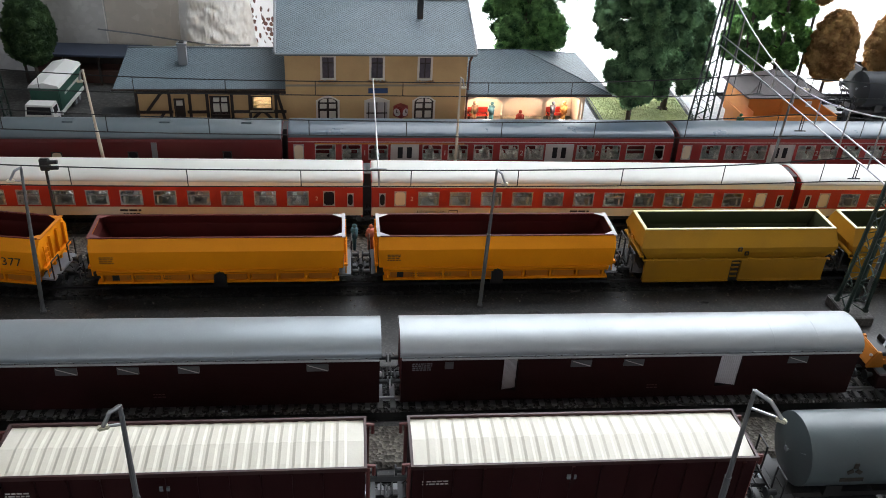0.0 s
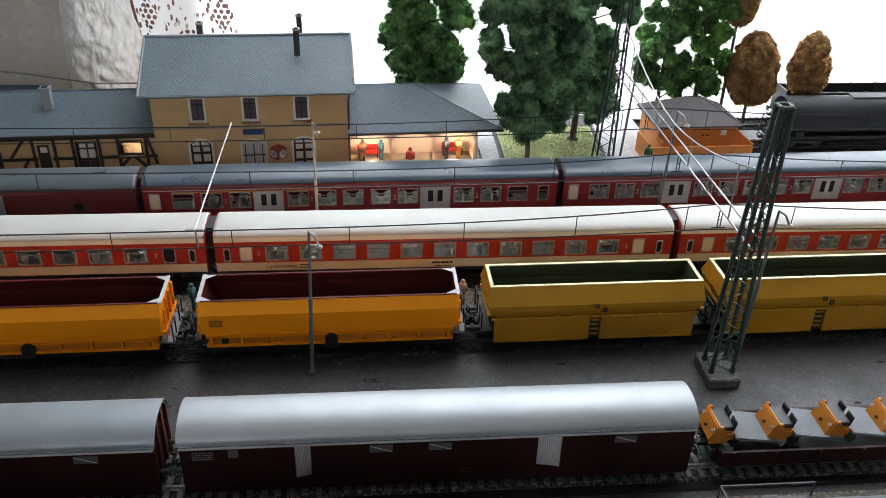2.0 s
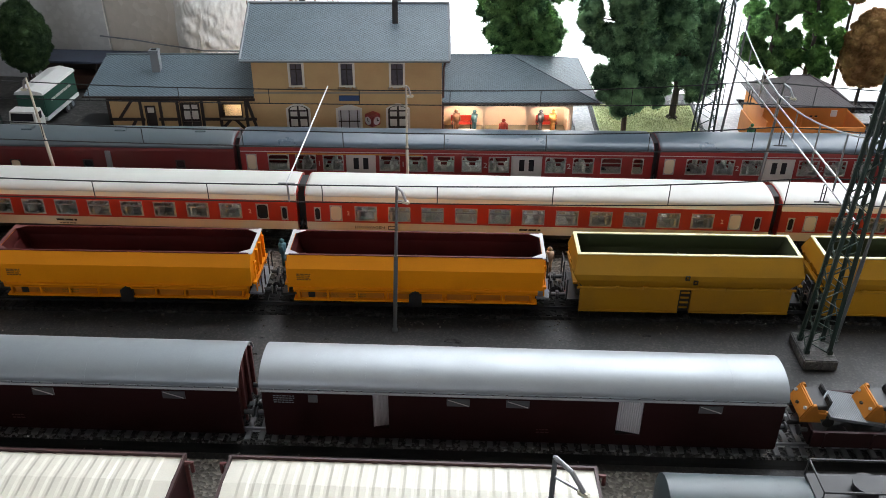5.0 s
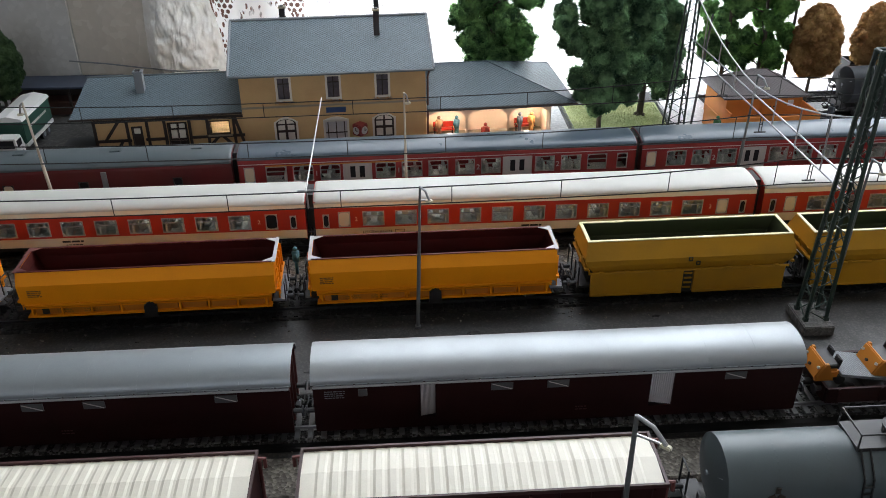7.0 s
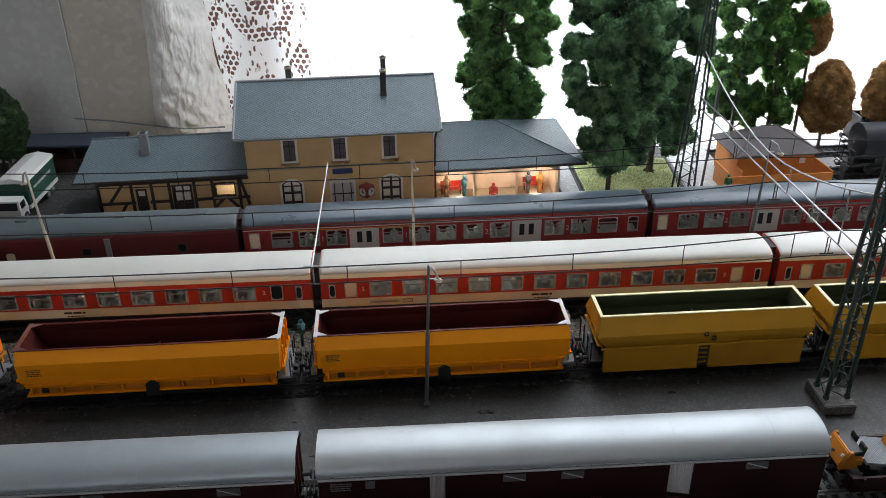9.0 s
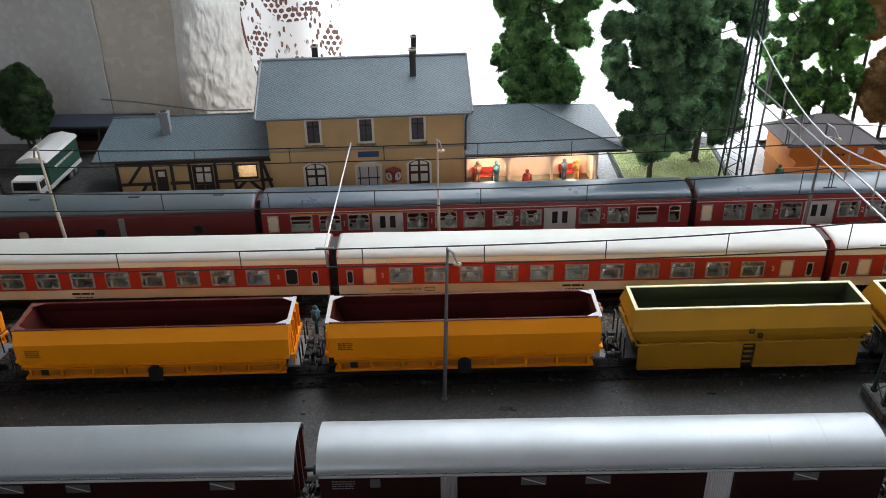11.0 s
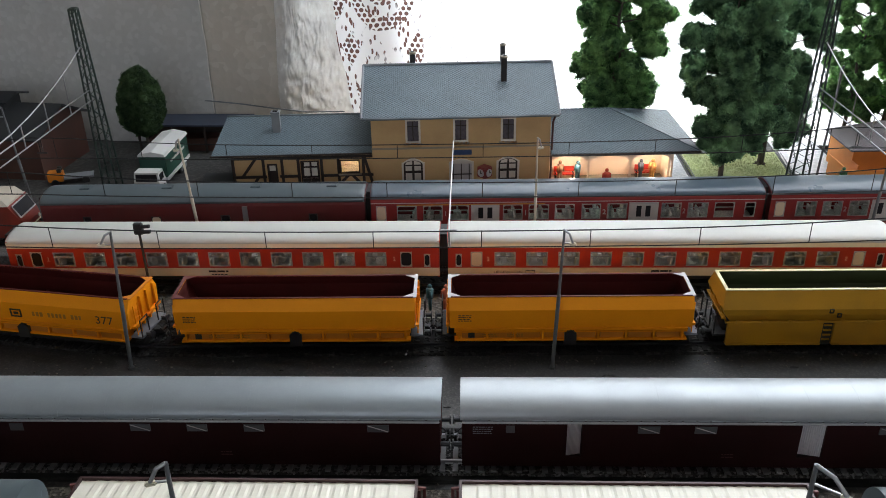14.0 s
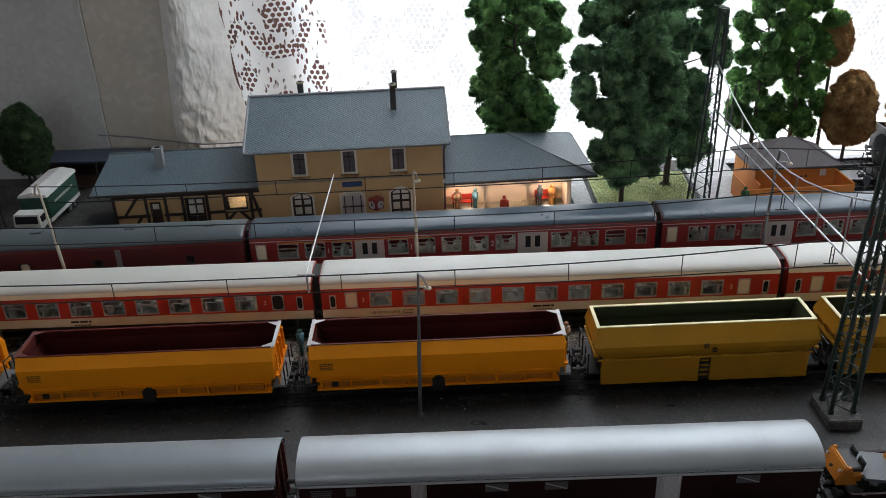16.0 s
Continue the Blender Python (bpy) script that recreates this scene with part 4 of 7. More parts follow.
def coach(m, length, label, group, style):
    """A passenger coach; style gives colours, window places and heights."""
    t = thing("passenger_coach", m, label, "railway coach", group)
    h, half = length / 2, 0.0164
    z0, z1, z2, z3, z4 = style["levels"]   # skirt, band foot, band head, eave, roof top
    th = 0.0010
    for q, name in ((-1, "front"), (1, "rear")):
        y0, y1 = (q * half, q * (half - th)) if q < 0 else (q * (half - th), q * half)
        openings = style["windows"]
        cuts = [(a, b, c, d) for a, b, c, d, kind in openings]
        bm = B()
        pierced(bm, -h, h, z1, z2, y0, y1, cuts)
        part("side_panel", bm, style["band"], t)
        bm = B()
        prism(bm, [(q * half, z1), (q * (half - 0.0004), z0 + 0.001), (q * (half - 0.002), z0), (q * (half - 0.004), z0), (q * (half - th), z1)], -h, h)
        part("lower_panel", bm, style["lower"], t)
        bm = B()
        prism(bm, [(q * half, z2), (q * (half - 0.0003), z3), (q * (half - th - 0.0003), z3), (q * (half - th), z2)], -h, h)
        part("upper_panel", bm, style["upper"], t)
        for a, b, c, d, kind in openings:
            bm = B()
            yo = q * (half + 0.00025)
            yi = q * (half - th * 0.6)
            ring(bm, a + 0.0004, b - 0.0004, c + 0.0004, d - 0.0004, min(yo, yi), max(yo, yi), 0.0006 if kind != "door" else 0.0003)
            if kind != "door":
                for cx, sx in ((a, 1), (b, -1)):
                    for cz, sz in ((c, 1), (d, -1)):
                        solid(bm, [[(cx + sx * 0.0003, yy, cz + sz * 0.0003), (cx + sx * 0.0021, yy, cz + sz * 0.0003), (cx + sx * 0.0010, yy, cz + sz * 0.0010), (cx + sx * 0.0003, yy, cz + sz * 0.0021)] for yy in (yo, yi)])
            w = part("window" if kind != "door" else "door", bm, style["frame"] if kind != "door" else PALE_DOOR, t, "pale grey sliding door" if kind == "door" else "")
            bm = B()
            yp = q * (half - 0.0005)
            if kind == "door":
                mid = (a + b) / 2
                pierced(bm, a + 0.0004, b - 0.0004, c, d, yp - 0.0003, yp + 0.0003, [(mid - 0.0055, mid - 0.0016, c + 0.0062, d - 0.003), (mid + 0.0016, mid + 0.0055, c + 0.0062, d - 0.003)])
                part("door_leaf", bm, PALE_DOOR, w)
                bm = B()
                for u in (-0.00355, 0.00355):
                    box(bm, mid + u - 0.0021, mid + u + 0.0021, yp - 0.0002, yp + 0.0002, c + 0.0060, d - 0.0028)
                part("pane", bm, GLASS_DARK, w)
            else:
                box(bm, a + 0.0003, b - 0.0003, yp - 0.0002, yp + 0.0002, c + 0.0003, d - 0.0003)
                part("pane", bm, {"clear": GLASS, "white": CREAM, "dark": GLASS_DARK}[kind], w).visible_shadow = kind != "clear"
                if kind == "clear":
                    bm = B()
                    zz = c + (d - c) * 0.66
                    box(bm, a + 0.0003, b - 0.0003, yp - 0.0004, yp + 0.0004, zz - 0.00025, zz + 0.00025)
                    part("transom", bm, style["frame"], w)
    # roof, rounded down at both ends
    bm = B()
    prof = arc_profile(half - 0.0001, z3, z4 - z3, 20, 2.3)
    steps = [(-h, 0.90), (-h + 0.002, 0.97), (-h + 0.006, 1.0), (h - 0.006, 1.0), (h - 0.002, 0.97), (h, 0.90)]
    vs = [[bm.verts.new((x, y * (0.985 + 0.015 * s), z3 + (z - z3) * s)) for y, z in prof] for x, s in steps]
    for a, b in zip(vs, vs[1:]):
        for i in range(len(a) - 1):
            bm.faces.new((a[i], a[i + 1], b[i + 1], b[i]))
    bm.faces.new(vs[0])
    bm.faces.new(vs[-1][::-1])
    for a, b in zip(vs, vs[1:]):
        bm.faces.new((a[0], b[0], b[-1], a[-1]))
    part("roof", bm, style["roof"], t, smooth=False).data.shade_smooth()
    for x in style.get("vents", ()):
        bm = B()
        box(bm, x - 0.004, x + 0.004, -0.0035, 0.0035, z4 - 0.0004, z4 + 0.0010, 0.0004)
        part("roof_vent", bm, style["roof"], t)
    if "stripe" in style:
        for colour, za, zb, xa, xb in style["stripe"]:
            bm = B()
            box(bm, xa, xb, -half - 0.00025, -half, za, zb)
            part("stripe", bm, colour, t)
    for s in (-1, 1):
        bm = B()
        box(bm, min(s * (h - 0.0012), s * h), max(s * (h - 0.0012), s * h), -half + 0.0004, half - 0.0004, z0, z3 + 0.0015)
        part("end_wall", bm, style["end"], t)
        bm = B()
        x0, x1 = sorted((s * (h - 0.0006), s * (h + 0.0005)))
        prism(bm, [(y * 0.97, z3 + (z - z3) * 0.84) for y, z in prof], x0, x1)
        part("roof_end", bm, style["end"], t)
        bm = B()
        pierced(bm, -0.0085, 0.0085, z0 - 0.001, z3 + 0.0035, -0.0018, 0.0018, [(-0.0058, 0.0058, z0 + 0.001, z3)])
        part("gangway", bm, BLACK, t, "black rubber gangway", m=pose(s * (h + 0.0018), 0, 0, 0, 0, 90))
        bogie(t, s * (h - 0.045))
        buffers(t, s * (h - 0.0005), s, 0.0118)
    cube_part("floor_pan", (-h + 0.001, h - 0.001, -half + 0.003, half - 0.003, z0, z0 + 0.0015), INSIDE, t)
    cube_part("underframe", (-h * 0.45, h * 0.45, -0.011, 0.011, z0 - 0.0045, z0), BLACK, t)
    # seats seen through the windows
    seat = None
    x = -h + 0.034
    while x < h - 0.034:
        for y in (-0.0088, 0.0088):
            if seat is None:
                bm = B()
                box(bm, -0.0032, 0.0032, -0.0058, 0.0058, z0 + 0.0015, z0 + 0.0052, 0.0008)
                box(bm, -0.0007, 0.0007, -0.0052, 0.0052, z0 + 0.0052, style.get("seat_top", z1 + 0.0068), 0.0006)
                seat = part("seat", bm, SEAT, t, "pale moulded seats", m=pose(x, y, 0))
            else:
                twin(seat, pose(x, y, 0))
        x += 0.0221 * 0.5
    cube_part("inner_ceiling", (-h + 0.002, h - 0.002, -half + 0.0015, half - 0.0015, z2 + 0.0005, z2 + 0.0012), INSIDE, t)
    return t


FLAP_GREY = paint("dull_grey_flap", (0.11, 0.115, 0.12), 0.5)
paint_print = paint("faded_print", (0.42, 0.17, 0.01), 0.5)

# orange hoppers
hop = orange_hopper(on("c", 0.0745), "orange open hopper wagon with an oxide-red inside", (PALE_DOOR, PALE_DOOR))
hop_b = orange_hopper(on("c", -0.0955), "orange open hopper wagon with one rust-brown end rim", (BROWN_LIT, PALE_DOOR))
hop_c = orange_hopper(pose(-0.2685, 0.5148, RAIL, 0, 0, -7.8), "orange hopper wagon", (BROWN_LIT, ORANGE_WORN_SHADED))
tagged(hop_c, "orange hopper wagon with black fleet lettering, on the curve")
lettering("lettering", "377", 0.0078, INK, hop_c, pose(0.0575, -0.0188, 0.0228, 90, 0, 0), 1.05)
bm = B()
rnd = random.Random(11)
for i in range(13):
    if i not in (3, 9):
        x = 0.008 + i * 0.0027
        box(bm, x, x + rnd.uniform(0.0013, 0.0019), -0.0188, -0.0186, 0.0218, 0.0248)
part("lettering", bm, paint_print, hop_c)
bm = B()
ring(bm, -0.0065, -0.0005, 0.0210, 0.0250, -0.0191, -0.0186, 0.0008)
box(bm, -0.005, -0.002, -0.0190, -0.0186, 0.0222, 0.0238)
part("emblem", bm, INK, hop_c)

# yellow hoppers
yel = yellow_hopper(on("c", 0.2325), "ochre-yellow hopper wagon with a pale worn rim")
copy_thing(yel, on("c", 0.3745))
copy_thing(yel, on("c", 0.5165))

# red and cream express coaches
L1 = 0.305
ZB = (0.0095, 0.0170, 0.0325, 0.0358, 0.0413)
wins = []
for i in range(11):
    a = -L1 / 2 + 0.0325 + i * 0.0221
    wins.append((a, a + 0.0144, 0.0186, 0.0292, "clear"))
def express_windows(w1, w2):
    e = [(-L1 / 2 + 0.0055, -L1 / 2 + 0.0095, 0.0180, 0.0278, "dark"), (-L1 / 2 + 0.0160, -L1 / 2 + 0.0238, 0.0182, 0.0294, w1),
         (L1 / 2 - 0.0270, L1 / 2 - 0.0192, 0.0182, 0.0294, w2), (L1 / 2 - 0.0105, L1 / 2 - 0.0065, 0.0180, 0.0278, "dark")]
    return e + wins
express = dict(levels=ZB, band=RED, lower=CREAM, upper=CREAM, roof=CREAM_ROOF, frame=WINDOW_FRAME, end=RED, windows=express_windows("white", "white"))
express_b = dict(express, windows=express_windows("dark", "dark"))
LIVERY = "red and cream express coach with a cream-white roof"
c1 = coach(on("d", 0.1485), L1, LIVERY, "express coaches", express)
c2 = coach(on("d", -0.1625), L1, LIVERY, "express coaches", express_b)
c3 = copy_thing(c1, on("d", 0.4590))
for c in (c1, c2):
    bars("lettering", -0.011, 0.004, (0.0137,), -0.0166, 0.0014, INK, c, 0.15, 2)
    bars("marking", -0.009, 0.003, (0.0115,), -0.0166, 0.0007, INK, c)
    for x in (-L1 / 2 + 0.0280, L1 / 2 - 0.0315):
        lettering("class_number", "2", 0.0042, CREAM, c, pose(x, -0.0166, 0.0238, 90, 0, 0))
lettering("lettering", "LIEGEWAGEN", 0.0026, INK, c1, pose(-L1 / 2 + 0.042, -0.0167, 0.0137, 90, 0, 0), 1.25)
bm = B()
ring(bm, -L1 / 2 + 0.0545, -L1 / 2 + 0.0605, 0.0127, 0.0147, -0.0168, -0.0164, 0.0003)
part("marking", bm, INK, c1)

# wine-red commuter coaches
L2 = 0.304
def at_px(p):
    return -L2 / 2 + (p - 322) * L2 / 734
cw_ = []
for a, b, kind in ((332, 350, "white"), (371, 408, "clear"), (420, 456, "clear"), (469, 505, "clear"), (570, 606, "clear"), (618, 655, "clear"), (667, 703, "clear"), (717, 752, "clear"), (765, 801, "clear"),
                   (866, 902, "clear"), (915, 952, "clear"), (965, 1001, "clear"), (1021, 1040, "clear")):
    cw_.append((at_px(a), at_px(b), 0.0178, 0.0301, kind))
for a, b in ((510, 563), (805, 860)):
    cw_.append((at_px(a), at_px(b), 0.0125, 0.0310, "door"))
CM = (0.0080, 0.0120, 0.0335, 0.0358, 0.0416)
commuter = dict(levels=CM, band=WINE, lower=WINE, upper=WINE, roof=BLUE_ROOF, frame=WINDOW_FRAME, end=WINE_DARK, seat_top=0.0235, windows=cw_, stripe=[(PALE_DOOR, 0.0322, 0.0327, -L2 / 2, L2 / 2)])
r1 = coach(on("e", 0.0845), L2, "wine-red commuter coach with a blue-grey roof", "commuter coaches", commuter)
r3 = copy_thing(r1, on("e", 0.3930))
amber = paint("amber_stripe", (0.6, 0.25, 0.02), 0.4)
cube_part("class_stripe", (-L2 / 2 + 0.02, -L2 / 2 + 0.135, -0.01672, -0.0165, 0.0306, 0.0313), amber, r1, "amber first-class stripe")
for p, tx in ((462, "1"), (612, "1"), (759, "2"), (908, "2")):
    lettering("class_number", tx, 0.0060, PALE_DOOR, r1, pose(at_px(p), -0.0167, 0.0232, 90, 0, 0))
for p, tx in ((462, "2"), (612, "2"), (759, "2"), (908, "2")):
    lettering("class_number", tx, 0.0060, PALE_DOOR, r3, pose(at_px(p), -0.0167, 0.0232, 90, 0, 0))

# baggage coach of the same train
L3 = 0.253
bw_ = [(-L3 / 2 + 0.0855, -L3 / 2 + 0.0930, 0.0165, 0.0235, "white"), (-L3 / 2 + 0.140, -L3 / 2 + 0.147, 0.018, 0.024, "dark"),
       (-L3 / 2 + 0.209, -L3 / 2 + 0.2155, 0.018, 0.0245, "dark"), (-L3 / 2 + 0.032, -L3 / 2 + 0.038, 0.018, 0.024, "dark")]
baggage = dict(levels=(0.0080, 0.0120, 0.0318, 0.0341, 0.0416), band=WINE_DARK, lower=WINE_DARK, upper=WINE_DARK, roof=BAGGAGE_ROOF, frame=DARK_STEEL, end=WINE_DARK, windows=bw_, vents=(-0.095, -0.03, 0.04, 0.10))
bag = coach(on("e", -0.1985), L3, "dark wine-red baggage coach with a grey roof", "commuter coaches", baggage)
cube_part("sliding_door", (0.031, 0.0350, -0.0172, -0.0164, 0.010, 0.0315), GREY_PLASTIC, bag, "half-open door with a pale edge")
bars("marking", -0.03, -0.015, (0.0135,), -0.0166, 0.0009, PALE_INK, bag)


def covered_van(m, length, label, doors, windows, metal):
    """Long sliding-wall van with a barrel roof."""
    t = thing("covered_van", m, label, "goods van", "covered vans")
    h, half, z0, z1, z2 = length / 2, 0.0152, 0.0022, 0.0312, 0.0405
    holes = [(a, b, 0.0085, 0.0292) for a, b, _ in doors] + [(x, x + w, 0.0235, 0.0280) for x, w, _ in windows]
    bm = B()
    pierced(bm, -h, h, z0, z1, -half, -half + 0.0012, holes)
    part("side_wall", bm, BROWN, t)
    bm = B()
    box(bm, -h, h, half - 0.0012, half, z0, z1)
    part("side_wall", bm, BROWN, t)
    for a, b, deep in doors:
        bm = B()
        k = 24
        at_a, at_b = max(deep, 0), max(-deep, 0)
        zig = [(a + (b - a) * i / k, -half + (0.0006 if i % 2 else 0.0012) + at_a + (at_b - at_a) * i / k) for i in range(k + 1)]
        solid(bm, [[(x, y, z) for x, y in zig] + [(b, -half + 0.0020 + at_b, z), (a, -half + 0.0020 + at_a, z)] for z in (0.0085, 0.0292)])
        part("folding_door", bm, VAN_DOOR, t, "pale ribbed inner door")
    for x, w, kind in windows:
        bm = B()
        box(bm, x + 0.0001, x + w - 0.0001, -half - 0.0003, -half + 0.0006, 0.0236, 0.0279)
        flap = part("vent_flap", bm, FLAP_GREY, t, "grey vent flap")
        if kind:
            bm = B()
            rod(bm, (x + 0.0006, -half - 0.0004, 0.0275), (x + w - 0.0006, -half - 0.0004, 0.0240), 0.00025)
            part("stay", bm, PALE_DOOR, flap)
    bm = B()
    prof = arc_profile(half + 0.0006, z1 + 0.0004, z2 - z1, 24, 2.1)
    inner = [(y * 0.955, z1 + 0.0004 + (z - z1 - 0.0004) * 0.95) for y, z in prof][::-1]
    prism(bm, prof + inner, -h - 0.0008, h + 0.0008)
    roof = part("roof", bm, metal, t, smooth=True)
    roof.data.set_sharp_from_angle(angle=radians(50))
    seam = [(y * 1.004, z1 + (z - z1) * 1.006) for y, z in prof]
    k = int(length / 0.0236)
    for i in range(1, k):
        x = -h + i * length / k
        bm = B()
        prism(bm, seam + prof[::-1], x - 0.00035, x + 0.00035)
        part("roof_seam", bm, metal, t)
    for q in (-1, 1):
        bm = B()
        box(bm, -h, h, q * (half + 0.0010) - 0.0006, q * (half + 0.0010) + 0.0006, z1 - 0.0012, z1 - 0.0001, 0.0003)
        part("gutter", bm, ROOF_GUTTER, t)
        bm = B()
        for i in range(36):
            x = -h + (i + 0.5) * length / 36
            box(bm, x - 0.0029, x + 0.0029, q * (half + 0.0009) - 0.0003, q * (half + 0.0009) + 0.0003, z1 + 0.0001, z1 + 0.0009)
        part("roof_edge", bm, GREY_PLASTIC, t, "grey riveted roof edge")
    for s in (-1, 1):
        # end wall and posts lighter than the sides: light on them put into the colour
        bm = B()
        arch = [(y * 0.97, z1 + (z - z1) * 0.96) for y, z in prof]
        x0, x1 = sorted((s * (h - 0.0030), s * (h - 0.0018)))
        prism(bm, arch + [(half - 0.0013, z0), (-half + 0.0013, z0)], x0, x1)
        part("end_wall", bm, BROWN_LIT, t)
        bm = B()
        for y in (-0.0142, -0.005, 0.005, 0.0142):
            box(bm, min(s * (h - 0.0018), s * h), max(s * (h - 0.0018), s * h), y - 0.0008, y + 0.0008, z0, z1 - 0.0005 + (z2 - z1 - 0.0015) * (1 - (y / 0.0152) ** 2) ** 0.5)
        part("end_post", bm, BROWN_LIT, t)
        bm = B()
        for a, b in zip(arch[::2], arch[2::2]):
            rod(bm, (s * (h - 0.0008), a[0], a[1] - 0.0012), (s * (h - 0.0008), b[0], b[1] - 0.0012), 0.0006, 6)
        part("end_rim", bm, PALE_DOOR, t, "worn pale edge of the roof end")
        buffers(t, s * h, s, 0.0118)
        wheel_pair(t, s * (h - 0.050))
        wheel_pair(t, s * (h - 0.035))
    cube_part("underframe", (-h + 0.001, h - 0.001, -0.011, 0.011, 0.0024, 0.0060), BLACK, t)
    bars("marking", -h + 0.0055, -h + 0.0155, (0.0268, 0.0255, 0.0242, 0.0229), -half - 0.0001, 0.0005, GREY_PLASTIC, t, seed=9)
    bars("marking", 0.008, 0.014, (0.0085, 0.0102), -half - 0.0001, 0.0006, paint_faint, t, seed=12)
    return t


paint_faint = paint("faint_red_print", (0.12, 0.05, 0.05), 0.5)
v1x = 0.1335
van1 = covered_van(on("b", v1x), 0.245, "dark brown covered van with a silver barrel roof",
                   [(0.0635 - v1x, 0.0710 - v1x, -0.0016), (0.1790 - v1x, 0.1910 - v1x, 0.0026)],
                   [(0.0330 - v1x, 0.0045, 0), (0.0985 - v1x, 0.0110, 1), (0.1265 - v1x, 0.0110, 1), (0.2165 - v1x, 0.0110, 1)], SILVER_ROOF)
v2x = -0.1205
van2 = covered_van(on("b", v2x), 0.241, "dark brown covered van with a dull silver barrel roof", [],
                   [(-0.2190 - v2x, 0.0070, 0), (-0.1570 - v2x, 0.0105, 1), (-0.1280 - v2x, 0.0105, 1), (-0.0990 - v2x, 0.0105, 1), (-0.0365 - v2x, 0.0110, 1)], SILVER_DULL)


def corrugated_wagon(m, length, label):
    """Brown wagon with an ivory roof of rounded corrugations inside a brown rim."""
    t = thing("corrugated_wagon", m, label, "goods wagon", "corrugated-roof wagons")
    h, half, z0, zr = length / 2, 0.0158, 0.0060, 0.0385
    bm = B()
    pierced(bm, -h, h, -half, half, -0.001, 0.001, [(-h + 0.0012, h - 0.0012, -half + 0.0011, half - 0.0011)])
    rim = part("rim", bm, RIM_BROWN, t, "red-brown rim round the roof", m=pose(0, 0, zr, -90, 0, 0))
    bm = B()
    box(bm, -h + 0.0008, h - 0.0008, -half + 0.0006, half - 0.0006, z0, zr - 0.0012)
    part("body", bm, BROWN, t)
    bm = B()
    n_rib = 25
    pitch = (2 * h - 0.0026) / n_rib
    ys = [-half + 0.0012, -0.0115, -0.0002, 0.0002, 0.0115, half - 0.0012]
    grid = []
    for i in range(n_rib):
        for u, ph in ((0.0, 0.0), (0.20, 1.0), (0.62, 0.85), (0.80, 0.0)):
            x = -h + 0.0013 + (i + u) * pitch
            rise = 0.00042 * ph * (0.0 if i in (0, n_rib - 1) else 1.0)
            grid.append([bm.verts.new((x, y, zr - 0.0006 + 0.0019 * (1 - abs(y) / half) + rise * (1.0 if abs(y) < 0.012 else 0.6))) for y in ys])
    grid.append([bm.verts.new((h - 0.0013, y, zr - 0.0006 + 0.0019 * (1 - abs(y) / half))) for y in ys])
    for a, b in zip(grid, grid[1:]):
        for j in range(len(ys) - 1):
            bm.faces.new((a[j], b[j], b[j + 1], a[j + 1]))
    part("roof", bm, IVORY, t, "ivory pleated roof")
    for i in range(12):
        x = -h + 0.006 + i * (2 * h - 0.012) / 11
        bm = B()
        box(bm, x - 0.0006, x + 0.0006, -half - 0.0006, -half + 0.0006, z0, zr - 0.0012)
        part("side_post", bm, BROWN, t)
    cube_part("data_plate", (-0.0085, -0.0045, -half - 0.0003, -half + 0.0006, 0.0300, 0.0320), GREY_PLASTIC, t)
    bars("marking", -h + 0.005, -h + 0.016, (0.030, 0.0285), -half + 0.0004, 0.0007, PALE_INK, t)
    for s in (-1, 1):
        for y in (-0.0125, 0.0125):
            bm = B()
            path_rod(bm, [(s * h, y, zr - 0.001), (s * (h + 0.0028), y, zr - 0.001), (s * (h + 0.0028), y, zr - 0.006)], 0.0009)
            rod(bm, (s * (h + 0.0004), y, 0.008), (s * (h + 0.0004), y, zr - 0.002), 0.0009)
            part("end_bracket", bm, BROWN_LIT, t)
        bm = B()
        box(bm, min(s * h, s * (h + 0.004)), max(s * h, s * (h + 0.004)), -0.006, 0.006, 0.0075, 0.0090)
        part("step", bm, DARK_STEEL, t)
        buffers(t, s * h, s, 0.0118)
        bogie(t, s * (h - 0.033))
    cube_part("underframe", (-h + 0.001, h - 0.001, -0.011, 0.011, 0.0035, 0.0065), BLACK, t)
    return t


cor = corrugated_wagon(on("a", 0.0875), 0.151, "red-brown goods wagon with an ivory corrugated roof")
copy_thing(cor, on("a", -0.0815))


